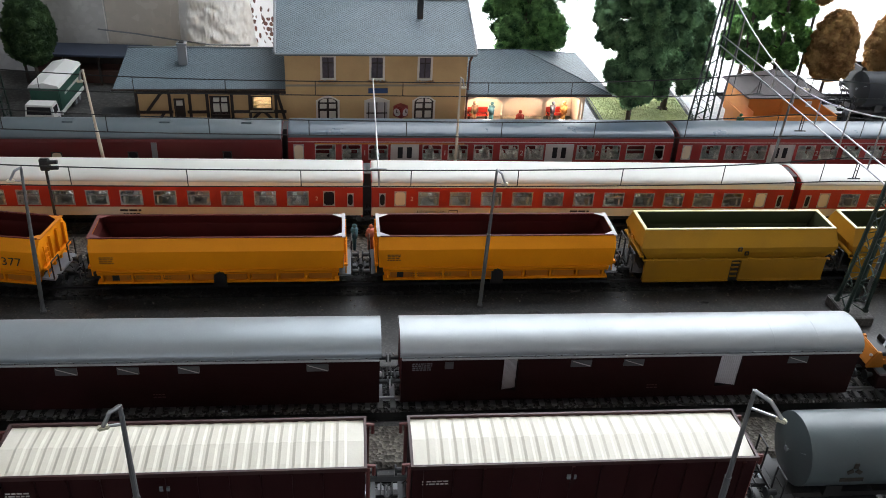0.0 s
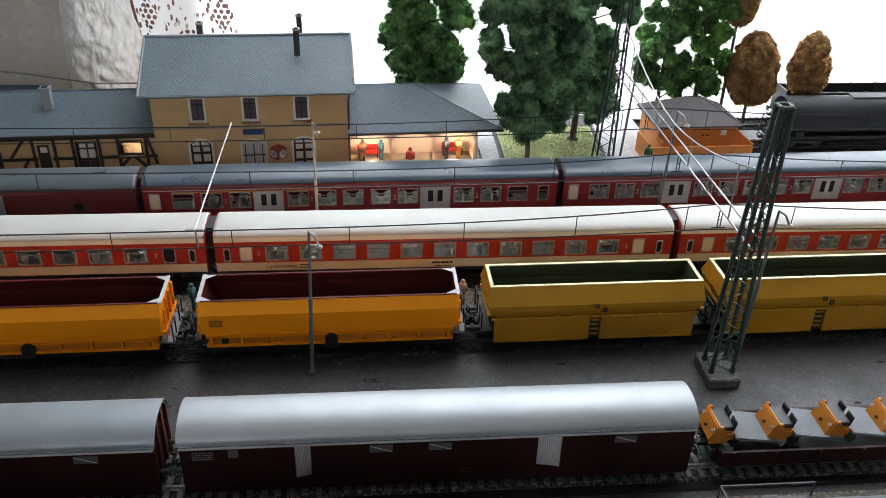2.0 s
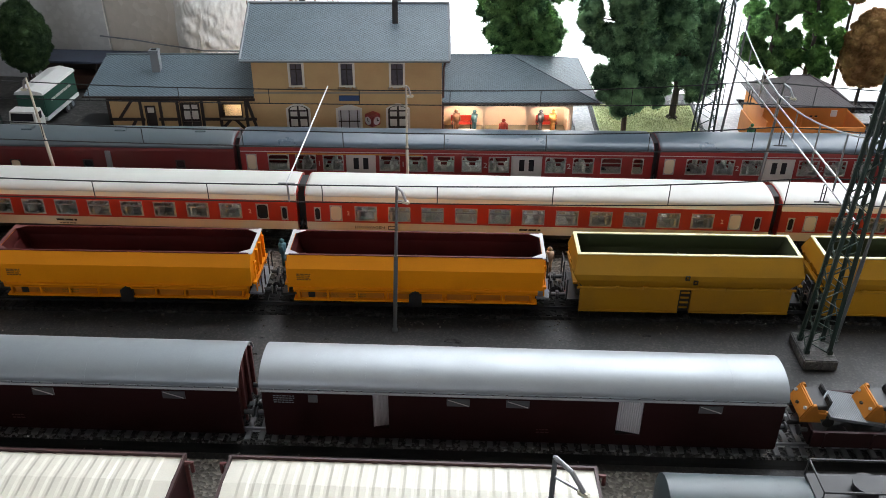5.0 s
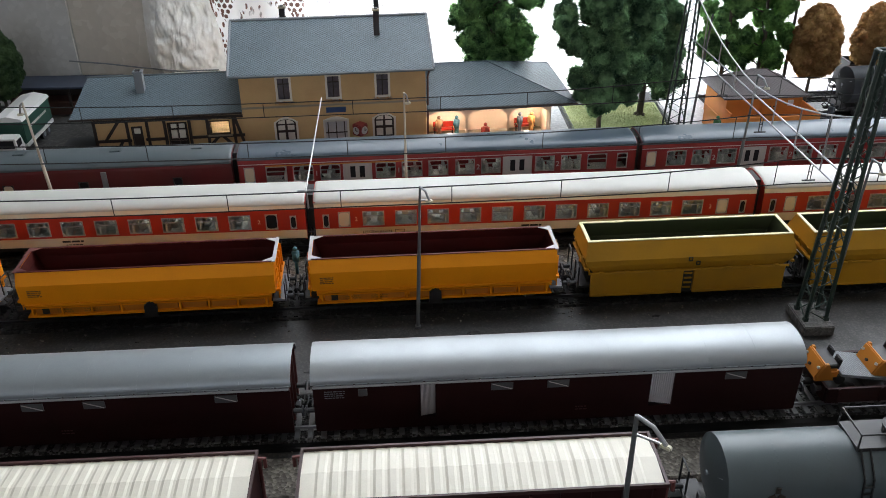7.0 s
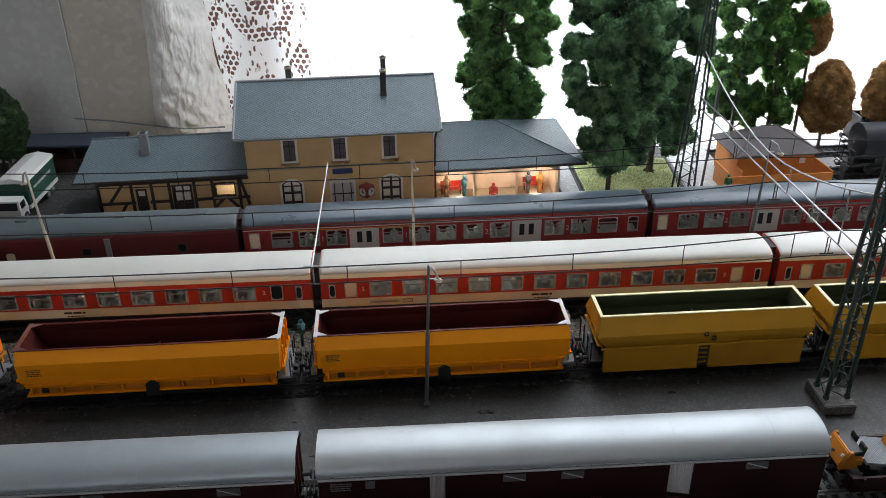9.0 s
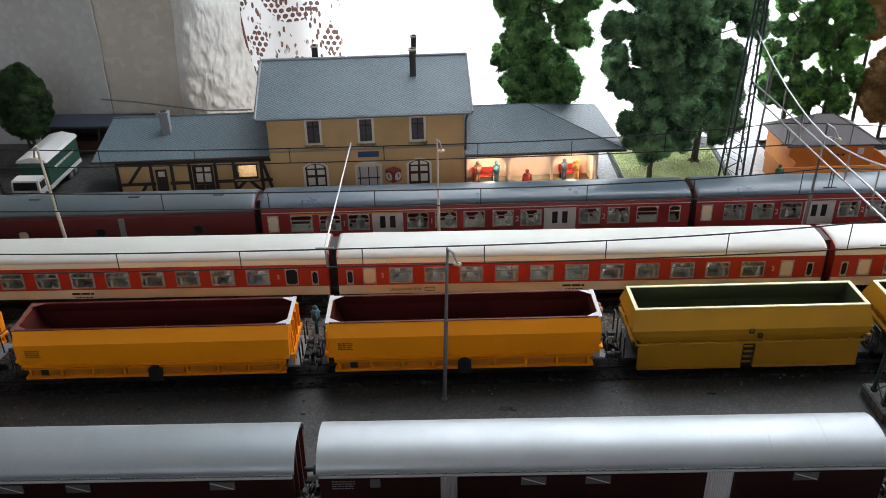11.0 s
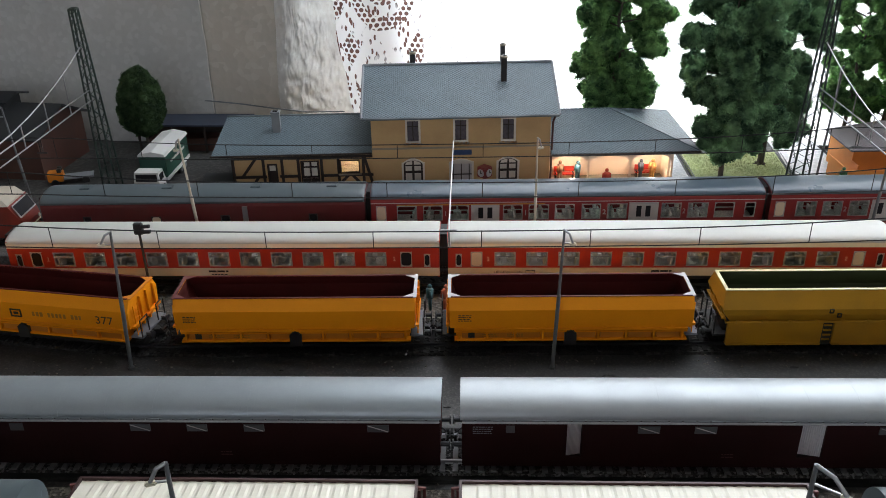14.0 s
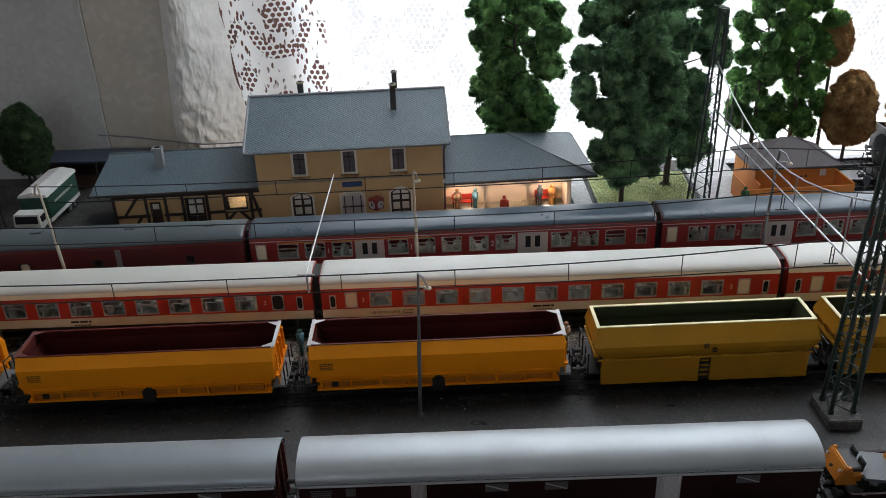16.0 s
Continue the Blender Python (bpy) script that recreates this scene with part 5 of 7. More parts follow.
def tank_wagon(m, length, material, label, dome=True):
    t = thing("tank_wagon", m, label, "tank wagon", "tank wagons")
    h, r, zc = length / 2, 0.0170, 0.0290
    bm = B()
    k = 40
    prof = [(-h - 0.003, 0.0), (-h - 0.0026, 0.006), (-h - 0.0015, 0.012), (-h, r), (h, r), (h + 0.0015, 0.012), (h + 0.0026, 0.006), (h + 0.003, 0.0)]
    vs = [[bm.verts.new((x, q * math.cos(2 * math.pi * i / k), zc + q * math.sin(2 * math.pi * i / k))) for i in range(k)] for x, q in prof[1:-1]]
    for a, b in zip(vs, vs[1:]):
        for i in range(k):
            bm.faces.new((a[i], a[(i + 1) % k], b[(i + 1) % k], b[i]))
    for end, x in ((vs[0], prof[0][0]), (vs[-1], prof[-1][0])):
        c = bm.verts.new((x, 0, zc))
        for i in range(k):
            bm.faces.new((c, end[i], end[(i + 1) % k]))
    tank = part("tank", bm, material, t, smooth=True)
    tank.data.set_sharp_from_angle(angle=radians(35))
    for i in range(1, 7):
        x = -h + i * length / 7
        bm = B()
        bmesh.ops.create_cone(bm, cap_ends=False, segments=40, radius1=r + 0.00015, radius2=r + 0.00015, depth=0.0007)
        part("hoop", bm, material, t, m=pose(x, 0, zc, 0, 90, 0))
    for s in (-1, 1):
        bm = B()
        for q in range(3):
            a = q * 2.0944 + 0.5
            rod(bm, (s * (h + 0.003), 0, zc), (s * (h + 0.0012), 0.0135 * math.cos(a), zc + 0.0135 * math.sin(a)), 0.00022)
        rod(bm, (s * (h + 0.0028), 0, zc), (s * (h + 0.0036), 0, zc), 0.0012, 12)
        part("end_stay", bm, GREY_PLASTIC, t)
        bm = B()
        x = s * (h + 0.008)
        path_rod(bm, [(x, -0.0145, 0.0105), (x, -0.0145, 0.024), (x, -0.006, 0.024), (x, -0.006, 0.0105)], 0.0005)
        path_rod(bm, [(x, 0.0145, 0.0105), (x, 0.0145, 0.024), (x, 0.006, 0.024), (x, 0.006, 0.0105)], 0.0005)
        path_rod(bm, [(x, -0.0145, 0.018), (x, -0.006, 0.018)], 0.0004)
        part("hand_rail", bm, BLACK, t)
        cube_part("end_platform", (min(s * h, s * (h + 0.009)), max(s * h, s * (h + 0.009)), -0.015, 0.015, 0.0090, 0.0104), BLACK, t)
        buffers(t, s * (h + 0.008), s, 0.0115)
        bogie(t, s * (h - 0.025))
    if dome:
        cube_part("walkway", (-0.020, 0.020, -0.0085, 0.0085, zc + r - 0.0012, zc + r + 0.0006), BLACK, t)
        bm = B()
        for y in (-0.0085, 0.0085):
            path_rod(bm, [(-0.020, y, zc + r), (-0.020, y, zc + r + 0.008), (0.020, y, zc + r + 0.008), (0.020, y, zc + r)], 0.0005)
        path_rod(bm, [(-0.020, -0.0085, zc + r + 0.008), (-0.020, 0.0085, zc + r + 0.008)], 0.0005)
        part("walkway_rail", bm, BLACK, t)
        bm = B()
        rod(bm, (0, 0, zc + r - 0.001), (0, 0, zc + r + 0.004), 0.005, 20)
        rod(bm, (0, 0, zc + r + 0.004), (0, 0, zc + r + 0.0048), 0.0056, 20)
        part("manhole", bm, BLACK, t)
        bm = B()
        for u in (-0.0185, -0.0145):
            path_rod(bm, [(u, -0.0085, zc + r), (u, -0.0165, zc + 0.008), (u, -0.0185, zc - 0.004), (u, -0.0175, 0.012)], 0.0005)
        for k2 in range(6):
            z = 0.014 + k2 * 0.004
            rod(bm, (-0.0185, -0.0180, z), (-0.0145, -0.0180, z), 0.0004)
        part("ladder", bm, BLACK, t)
        # plain three-lobed emblem and a bar under it
        bm = B()
        for a in (90, 210, 330):
            mm = pose(-h + 0.0205, 0, zc, 0, 0, 0) @ pose(0, -r - 0.0001, 0.0025, 0, a - 90, 0)
            box(bm, -0.0010, 0.0010, -0.0002, 0.0002, 0.0008, 0.0038, 0.0, mm)
        box(bm, -h + 0.0150, -h + 0.0260, -r - 0.0001, -r + 0.0002, zc - 0.0045, zc - 0.0025)
        part("emblem", bm, INK, t)
    else:
        cube_part("walkway", (-0.030, 0.030, -0.0055, 0.0055, zc + r - 0.0012, zc + r + 0.0006), BLACK, t)
    cube_part("underframe", (-h - 0.006, h + 0.006, -0.010, 0.010, 0.0078, 0.0105), BLACK, t)
    for s in (-1, 1):
        cube_part("saddle", (s * (h - 0.018) - 0.004, s * (h - 0.018) + 0.004, -0.012, 0.012, 0.0100, 0.0165), BLACK, t)
    return t


tank_wagon(on("a", 0.2630), 0.150, TANK, "blue-grey tank wagon with black walkway and railings")
tank_wagon(on("a", -0.2495), 0.150, TANK, "blue-grey tank wagon with plain rounded end", False)
tank_wagon(pose(0.5660, 0.812, RAIL, 0, 0, 2.0), 0.190, TANK_DARK, "dark grey tank wagon on the siding", False)


def plough_wagon(m, length, label):
    """Low-sided brown wagon."""
    t = thing("low_wagon", m, label, "low-sided wagon")
    h, half = length / 2, 0.0150
    for q in (-1, 1):
        cube_part("side_board", (-h, h, q * half - 0.0007, q * half + 0.0007, 0.0050, 0.0140), BROWN, t)
        cube_part("end_board", (q * h - 0.0007, q * h + 0.0007, -half + 0.0008, half - 0.0008, 0.0050, 0.0140), BROWN, t)
        for i in range(9):
            x = -h + 0.006 + i * (length - 0.012) / 8
            cube_part("stanchion", (x - 0.0006, x + 0.0006, q * (half + 0.0010) - 0.0004, q * (half + 0.0010) + 0.0004, 0.0050, 0.0138), BROWN, t)
        buffers(t, q * h, q, 0.0105)
        bogie(t, q * (h - 0.028))
    cube_part("deck", (-h + 0.0007, h - 0.0007, -half + 0.0007, half - 0.0007, 0.0055, 0.0075), BLACK, t)
    cube_part("underframe", (-h + 0.001, h - 0.001, -0.010, 0.010, 0.0038, 0.0055), BLACK, t)
    return t


pw = plough_wagon(on("b", 0.3680), 0.192, "low-sided brown wagon carrying orange loading ramps")


def loading_ramp(m):
    """Orange frame head with two black lamps and a long ribbed grey ramp tilted on its neighbour."""
    t = thing("loading_ramp", m, "orange loading ramp with a ribbed grey deck lying on the wagon", "ramp", "loading ramps")
    lean = pose(0, 0, 0, 0, 26, 0)
    bm = B()
    box(bm, -0.0012, 0.0012, -0.0088, 0.0088, -0.0056, 0.0040, 0.0006, lean)
    part("head_plate", bm, RAMP_ORANGE, t)
    bm = B()
    box(bm, 0.0, 0.0100, -0.0086, 0.0086, -0.0055, 0.0, 0.0012)
    solid(bm, [[(-0.003, y, -0.006), (0.007, y, -0.006), (0.0032, y, 0.0040), (0.0018, y, 0.0040)] for y in (-0.0090, -0.0074)])
    solid(bm, [[(-0.003, y, -0.006), (0.007, y, -0.006), (0.0032, y, 0.0040), (0.0018, y, 0.0040)] for y in (0.0074, 0.0090)])
    part("head_frame", bm, RAMP_ORANGE, t)
    for y in (-0.0068, -0.0, 0.0068):
        bm = B()
        rod(bm, (-0.0022, y, 0.0005 if y else -0.002), (-0.0010, y, 0.0005 if y else -0.002), 0.0008, 10)
        part("bolt", bm, PALE_DOOR if y else INK, t, m=lean)
    bm = B()
    box(bm, 0.0016, 0.0095, -0.0072, 0.0072, 0.0, 0.0026, 0.0004)
    part("pedal_box", bm, BLACK, t)
    for y in (-0.0042, 0.0042):
        bm = B()
        box(bm, 0.0085, 0.0097, y - 0.0030, y + 0.0030, 0.0015, 0.0075, 0.0004, pose(0, 0, 0, 0, 12, 0))
        for k in (-0.0015, 0.0, 0.0015):
            box(bm, 0.0082, 0.0086, y + k - 0.0004, y + k + 0.0004, 0.0035, 0.0068, 0, pose(0, 0, 0, 0, 12, 0))
        part("grille", bm, BLACK, t)
    tilt = pose(0.010, 0, -0.0016, 0, 9, 0)
    bm = B()
    zig = [(0.0005 * k, 0.0003 + (0.0003 if k % 2 else 0.0)) for k in range(54)]
    solid(bm, [[tuple(tilt @ Vector((x, y, z))) for x, z in zig] + [tuple(tilt @ Vector((0.0265, y, -0.0010))), tuple(tilt @ Vector((0.0, y, -0.0010)))] for y in (-0.0105, 0.0105)])
    part("deck", bm, RAMP_GREY, t, "ribbed grey deck")
    bm = B()
    rod(bm, (0.0105, -0.009, -0.006), (0.0105, 0.009, -0.006), 0.0028, 16)
    part("roller", bm, BLACK, t)
    return t


ramp1 = loading_ramp(on("b", 0.2705, 0.0245))
for x in (0.3010, 0.3310, 0.3610, 0.3910, 0.4210):
    copy_thing(ramp1, on("b", x, 0.0250))

# ---- station ----
S = pose(0, 0.728, 0, 0, 0, 4.2)
st = thing("station_building", S, "ochre two-storey station with half-timbered wing and open waiting hall", "station")


def framed_window(parent, x0, x1, z0, z1, y, frame_mat, pane_mat, bars_x=(), bars_z=(), w=0.0017, gb=0.0004, sill=True, arch=0.0, kind="window"):
    bm = B()
    ring(bm, x0, x1, z0, z1, y - 0.0010, y + 0.0012, w)
    if arch:
        k = 10
        pts = [(x0 - w + (x1 - x0 + 2 * w) * i / k, z1 + w * 0.5 + arch * math.sin(math.pi * i / k)) for i in range(k + 1)]
        for a, b in zip(pts, pts[1:]):
            solid(bm, [[(a[0], q, z1), (b[0], q, z1), (b[0], q, b[1] + 0.0004), (a[0], q, a[1] + 0.0004)] for q in (y - 0.0010, y + 0.0010)])
    win = part(kind, bm, frame_mat, parent)
    bm = B()
    box(bm, x0, x1, y + 0.0008, y + 0.0012, z0, z1)
    part("pane", bm, pane_mat, win)
    bm = B()
    for fx in bars_x:
        x = x0 + (x1 - x0) * fx
        box(bm, x - gb, x + gb, y + 0.0002, y + 0.0009, z0, z1)
    for fz in bars_z:
        z = z0 + (z1 - z0) * fz
        box(bm, x0, x1, y + 0.0001, y + 0.0008, z - gb, z + gb)
    if bm.verts:
        part("glazing_bar", bm, TIMBER if frame_mat is not TIMBER else WALL_CREAM, win)
    else:
        bm.free()
    if sill:
        bm = B()
        box(bm, x0 - w - 0.0012, x1 + w + 0.0012, y - 0.0026, y + 0.0004, z0 - w - 0.0012, z0 - w, 0.0002)
        part("sill", bm, STONE, win)
    return win


CURTAINED = paint("curtained_pane", (0.10, 0.085, 0.10), 0.3, dirt=0.6, dirt_colour=(0.02, 0.02, 0.025), large=300.0)
PALE_PANE = paint("pale_pane", (0.55, 0.52, 0.46), 0.4, dirt=0.2)
up_w = [(-0.0440, -0.0345), (-0.0035, 0.0060), (0.0368, 0.0463)]
gd_w = [(-0.0482, -0.0318), (0.0336, 0.0500)]
holes = [(a, b, 0.0575, 0.0755) for a, b in up_w] + [(a, b, 0.0180, 0.0364) for a, b in gd_w] + [(-0.0075, 0.0105, 0.0, 0.0364)]
WY = 0.0070
bm = B()
pierced(bm, -0.0745, 0.0775, 0.0, 0.0805, WY, WY + 0.0025, holes)
part("wall", bm, WALL_OCHRE, st, "ochre rendered wall")
bm = B()
box(bm, -0.0745, -0.0720, WY + 0.0025, 0.1125, 0, 0.0805)
part("wall", bm, WALL_OCHRE, st)
bm = B()
box(bm, 0.0750, 0.0775, WY + 0.0025, 0.1125, 0, 0.0805)
part("wall", bm, WALL_OCHRE, st)
bm = B()
box(bm, -0.0720, 0.0750, 0.1100, 0.1125, 0, 0.0805)
part("wall", bm, WALL_OCHRE, st)
for x in (-0.0733, 0.0763):
    bm = B()
    solid(bm, [[(x - 0.0012, WY, 0.0805), (x - 0.0012, 0.1125, 0.0805), (x - 0.0012, 0.0600, 0.1065)], [(x + 0.0012, WY, 0.0805), (x + 0.0012, 0.1125, 0.0805), (x + 0.0012, 0.0600, 0.1065)]])
    part("gable", bm, WALL_OCHRE, st)
for a, b in up_w:
    framed_window(st, a, b, 0.0575, 0.0755, WY, TRIM_PALE, CURTAINED, (0.5,), (0.72,))
for a, b in gd_w:
    framed_window(st, a, b, 0.0180, 0.0364, WY, TRIM_PALE, TRIM_PALE, (0.03, 0.5, 0.97), (0.15, 0.62, 0.97), arch=0.0044, gb=0.0010)
    mid, wd = (a + b) / 2, (b - a) / 2
    for name, grow, mat, out in (("fanlight_frame", 1.0, TIMBER, 0.0013), ("fanlight_pane", 0.72, TRIM_PALE, 0.0016)):
        for s_ in ((0,) if grow == 1.0 else (-1, 1)):
            bm = B()
            if s_ == 0:
                arc = [(mid + wd * math.cos(math.pi * i / 14), 0.0364 + 0.0040 * math.sin(math.pi * i / 14)) for i in range(15)]
            else:
                arc = [(mid + s_ * 0.0007, 0.0368)] + [(mid + s_ * (0.0007 + (wd - 0.0022) * math.cos(math.pi / 2 * i / 7)), 0.0368 + 0.0032 * math.sin(math.pi / 2 * i / 7)) for i in range(8)]
            solid(bm, [[(x, WY - out, z) for x, z in arc], [(x, WY - 0.0009, z) for x, z in arc]])
            part(name, bm, mat, st)
d = framed_window(st, -0.0075, 0.0105, 0.0, 0.0364, WY, TRIM_PALE, PALE_DOOR, (0.5, 0.12, 0.88), (0.72, 0.4), sill=False, arch=0.0030, kind="door")
for za, zb in ((0.0505, 0.0520),):
    cube_part("string_course", (-0.0750, 0.0780, WY - 0.0008, WY, za, zb), STONE, st)
cube_part("plinth", (-0.0750, 0.0780, WY - 0.0010, WY, 0.0, 0.008), STONE, st)
for a, b in up_w:
    bm = B()
    rnd = random.Random(int(a * 5000))
    for i in range(60):
        s = rnd.uniform(0.0004, 0.0009)
        made = bmesh.ops.create_icosphere(bm, subdivisions=1, radius=s)["verts"]
        bmesh.ops.translate(bm, vec=(rnd.uniform(a - 0.0025, b + 0.0025), WY - 0.002 + rnd.uniform(-0.001, 0.0006), 0.0550 + rnd.uniform(-0.0008, 0.0010)), verts=made)
    part("flower_box", bm, LEAF_BROWN, st, "trailing brownish window-box plants")
cube_part("sign_board", (-0.0060, 0.0105, WY - 0.0012, WY - 0.0002, 0.0445, 0.0490), BLUE_SIGN, st, "blue station sign board", 0.0002)


def roof_slab(name, quad, mat, parent, thick=0.0016, label=""):
    """A sloped slab; quad: four corners, the eave's two first."""
    bm = B()
    a = [Vector(p) for p in quad]
    nrm = (a[1] - a[0]).cross(a[-1] - a[0]).normalized()
    if nrm.z < 0:
        nrm = -nrm
    solid(bm, [[p - nrm * thick for p in a], a])
    return part(name, bm, mat, parent, label)


RE, RR = (0.0810, 0.1095)   # eave and ridge heights
main_roof = roof_slab("roof", [(-0.0815, 0.0, RE), (0.0835, 0.0, RE), (0.0835, 0.0602, RR), (-0.0815, 0.0602, RR)], SLATE, st, label="blue-grey diamond-slated roof")
roof_slab("roof", [(0.0835, 0.1204, RE), (-0.0815, 0.1204, RE), (-0.0815, 0.0602, RR), (0.0835, 0.0602, RR)], SLATE, st)
bm = B()
rod(bm, (-0.0820, 0.0602, RR + 0.0002), (0.0840, 0.0602, RR + 0.0002), 0.0012, 8)
part("ridge_cap", bm, GREY_PLASTIC, st)
for x in (-0.0818, 0.0838):
    bm = B()
    for ya, za, yb, zb in ((0.0, RE, 0.0602, RR), (0.1204, RE, 0.0602, RR)):
        rod(bm, (x, ya, za - 0.0004), (x, yb, zb - 0.0002), 0.0011, 6)
    part("verge_board", bm, GREY_PLASTIC, st)
bm = B()
rod(bm, (-0.0815, -0.0010, RE - 0.0010), (0.0835, -0.0010, RE - 0.0010), 0.0011, 8)
part("gutter", bm, GREY_ROOF, st)
bm = B()
path_rod(bm, [(0.0800, -0.0010, RE - 0.0010), (0.0790, 0.0045, RE - 0.0085), (0.0785, 0.0055, 0.0), ], 0.0009, 8)
part("downpipe", bm, BRICK_DARK, st, "brown downpipe")


def simple_chimney(x, y, z0, z1, w, mat, cap_mat):
    bm = B()
    box(bm, x - w, x + w, y - w, y + w, z0, z1, 0.0002)
    c = part("chimney", bm, mat, st)
    bm = B()
    box(bm, x - w - 0.0006, x + w + 0.0006, y - w - 0.0006, y + w + 0.0006, z1, z1 + 0.0014, 0.0002)
    cap = part("chimney_cap", bm, cap_mat, c)
    bm = B()
    box(bm, x - w * 0.6, x + w * 0.6, y - w * 0.6, y + w * 0.6, z1 + 0.0014, z1 + 0.0022)
    part("flue", bm, BLACK, cap)


simple_chimney(0.0400, 0.0400, 0.094, 0.1190, 0.0024, DARK_STEEL, STONE)
simple_chimney(-0.0385, 0.0680, 0.104, 0.1170, 0.0024, DARK_STEEL, STONE)
simple_chimney(0.0420, 0.0760, 0.100, 0.1205, 0.0022, DARK_STEEL, STONE)

# half-timbered goods wing
wy = 0.0105
gh = [(-0.1655, -0.1575, 0.0, 0.0385), (-0.1365, -0.1215, 0.012, 0.0405), (-0.1030, -0.0865, 0.0290, 0.0405)]
bm = B()
pierced(bm, -0.1960, -0.0746, 0.0, 0.0480, wy, wy + 0.0020, gh)
part("wing_wall", bm, WALL_OCHRE, st, "ochre infill between dark timbers")
bm = B()
box(bm, -0.1960, -0.1940, wy + 0.002, 0.1000, 0.0, 0.0480)
part("wing_wall", bm, SLATE_SIDE, st, "slate-hung gable wall")
bm = B()
box(bm, -0.1940, -0.0746, 0.0980, 0.1000, 0.0, 0.0480)
part("wing_wall", bm, WALL_OCHRE, st)
bm = B()
solid(bm, [[(x, wy, 0.0480), (x, 0.1000, 0.0480), (x, 0.0555, 0.0655)] for x in (-0.1960, -0.1942)])
part("gable", bm, SLATE_SIDE, st)


def beam(x0, z0, x1, z1, w=0.0012):
    dx, dz = x1 - x0, z1 - z0
    ln = math.hypot(dx, dz)
    bm = B()
    box(bm, 0, ln, -0.0005, 0.0005, -w, w, 0, pose(x0, wy - 0.0004, z0, 0, -math.degrees(math.atan2(dz, dx)), 0))
    part("timber", bm, TIMBER, st)


for q in ((-0.1960, 0.0440, -0.0746, 0.0440), (-0.1960, 0.0270, -0.1670, 0.0270), (-0.1555, 0.0270, -0.1380, 0.0270), (-0.1200, 0.0270, -0.0746, 0.0270), (-0.1690, 0.0, -0.1690, 0.044), (-0.1530, 0.0, -0.1530, 0.044),
          (-0.1950, 0.0, -0.1950, 0.044), (-0.1190, 0.0, -0.1190, 0.044), (-0.1390, 0.0, -0.1390, 0.044), (-0.0830, 0.0, -0.0830, 0.044), (-0.1880, 0.027, -0.1750, 0.044), (-0.1900, 0.002, -0.1740, 0.027),
          (-0.0820, 0.044, -0.0760, 0.020), (-0.1050, 0.018, -0.0960, 0.027), (-0.0850, 0.018, -0.0930, 0.027), (-0.1045, 0.0, -0.1045, 0.044)):
    beam(*q)
framed_window(st, -0.1650, -0.1580, 0.0, 0.0380, wy, TIMBER, TIMBER, (), (), 0.0008, False, kind="door")
cube_part("door_light", (-0.1640, -0.1590, wy - 0.0001, wy + 0.0009, 0.0325, 0.0368), TRIM_PALE, st)
framed_window(st, -0.1360, -0.1220, 0.012, 0.0400, wy, TIMBER, TIMBER, (0.5,), (0.45,), 0.0009, False, 0.0016)
for x in (-0.1345, -0.1280):
    cube_part("pane", (x, x + 0.0050, wy - 0.0002, wy + 0.0009, 0.0270, 0.0340), TRIM_PALE, st)
    cube_part("pane", (x + 0.0004, x + 0.0050, wy - 0.0002, wy + 0.0009, 0.0358, 0.0392), TRIM_PALE, st)
LIT_BLIND, blind_nodes, blind_links, _ = nodes_of("lit_blind")
blind_cloth = blind_nodes.new("ShaderNodeBsdfTranslucent")
blind_cloth.inputs[0].default_value = (0.82, 0.70, 0.54, 1)
blind_links.new(blind_cloth.outputs[0], blind_nodes["Material Output"].inputs[0])
framed_window(st, -0.1025, -0.0870, 0.0295, 0.0400, wy, TIMBER, GLASS, (0.33, 0.66), (0.33, 0.66), 0.0009, False)
cube_part("blind", (-0.1025, -0.0870, wy + 0.0060, wy + 0.0066, 0.026, 0.043), LIT_BLIND, st)
roof_slab("roof", [(-0.2110, 0.004, 0.0495), (-0.0745, 0.004, 0.0495), (-0.0745, 0.0555, 0.0672), (-0.2050, 0.0555, 0.0672)], SLATE, st)
roof_slab("roof", [(-0.0745, 0.107, 0.0495), (-0.2110, 0.107, 0.0495), (-0.2050, 0.0555, 0.0672), (-0.0745, 0.0555, 0.0672)], SLATE, st)
bm = B()
rod(bm, (-0.2052, 0.0555, 0.0674), (-0.0745, 0.0555, 0.0674), 0.0009, 8)
part("ridge_cap", bm, GREY_ROOF, st)
bm = B()
rod(bm, (-0.2120, 0.0035, 0.0487), (-0.0745, 0.0035, 0.0487), 0.0008, 8)
part("gutter", bm, TIMBER, st)
simple_chimney(-0.1585, 0.0360, 0.0580, 0.0762, 0.0034, GREY_PLASTIC, GREY_PLASTIC)

# open waiting hall
hx = (0.0780, 0.1130, 0.1495, 0.1860)
hy = 0.0120
for x in hx:
    bm = B()
    box(bm, x - 0.0009, x + 0.0009, hy - 0.0009, hy + 0.0009, 0.0, 0.0395, 0.0002)
    for s in (-1, 1):
        if hx[0] < x + s * 0.01 < hx[-1]:
            k = 6
            for i in range(k):
                u0, u1 = i / k, (i + 1) / k
                f = lambda u: (x + s * (0.0009 + 0.0150 * (1 - math.cos(u * math.pi / 2))), 0.0315 + 0.0073 * math.sin(u * math.pi / 2))
                (xa, za), (xb, zb) = f(u0), f(u1)
                solid(bm, [[(x, q, za), (xa, q, za), (xb, q, zb), (x, q, zb)] for q in (hy - 0.0006, hy + 0.0006)] if s > 0 else [[(xa, q, za), (x, q, za), (x, q, zb), (xb, q, zb)] for q in (hy - 0.0006, hy + 0.0006)])
    part("hall_post", bm, WALL_CREAM, st)
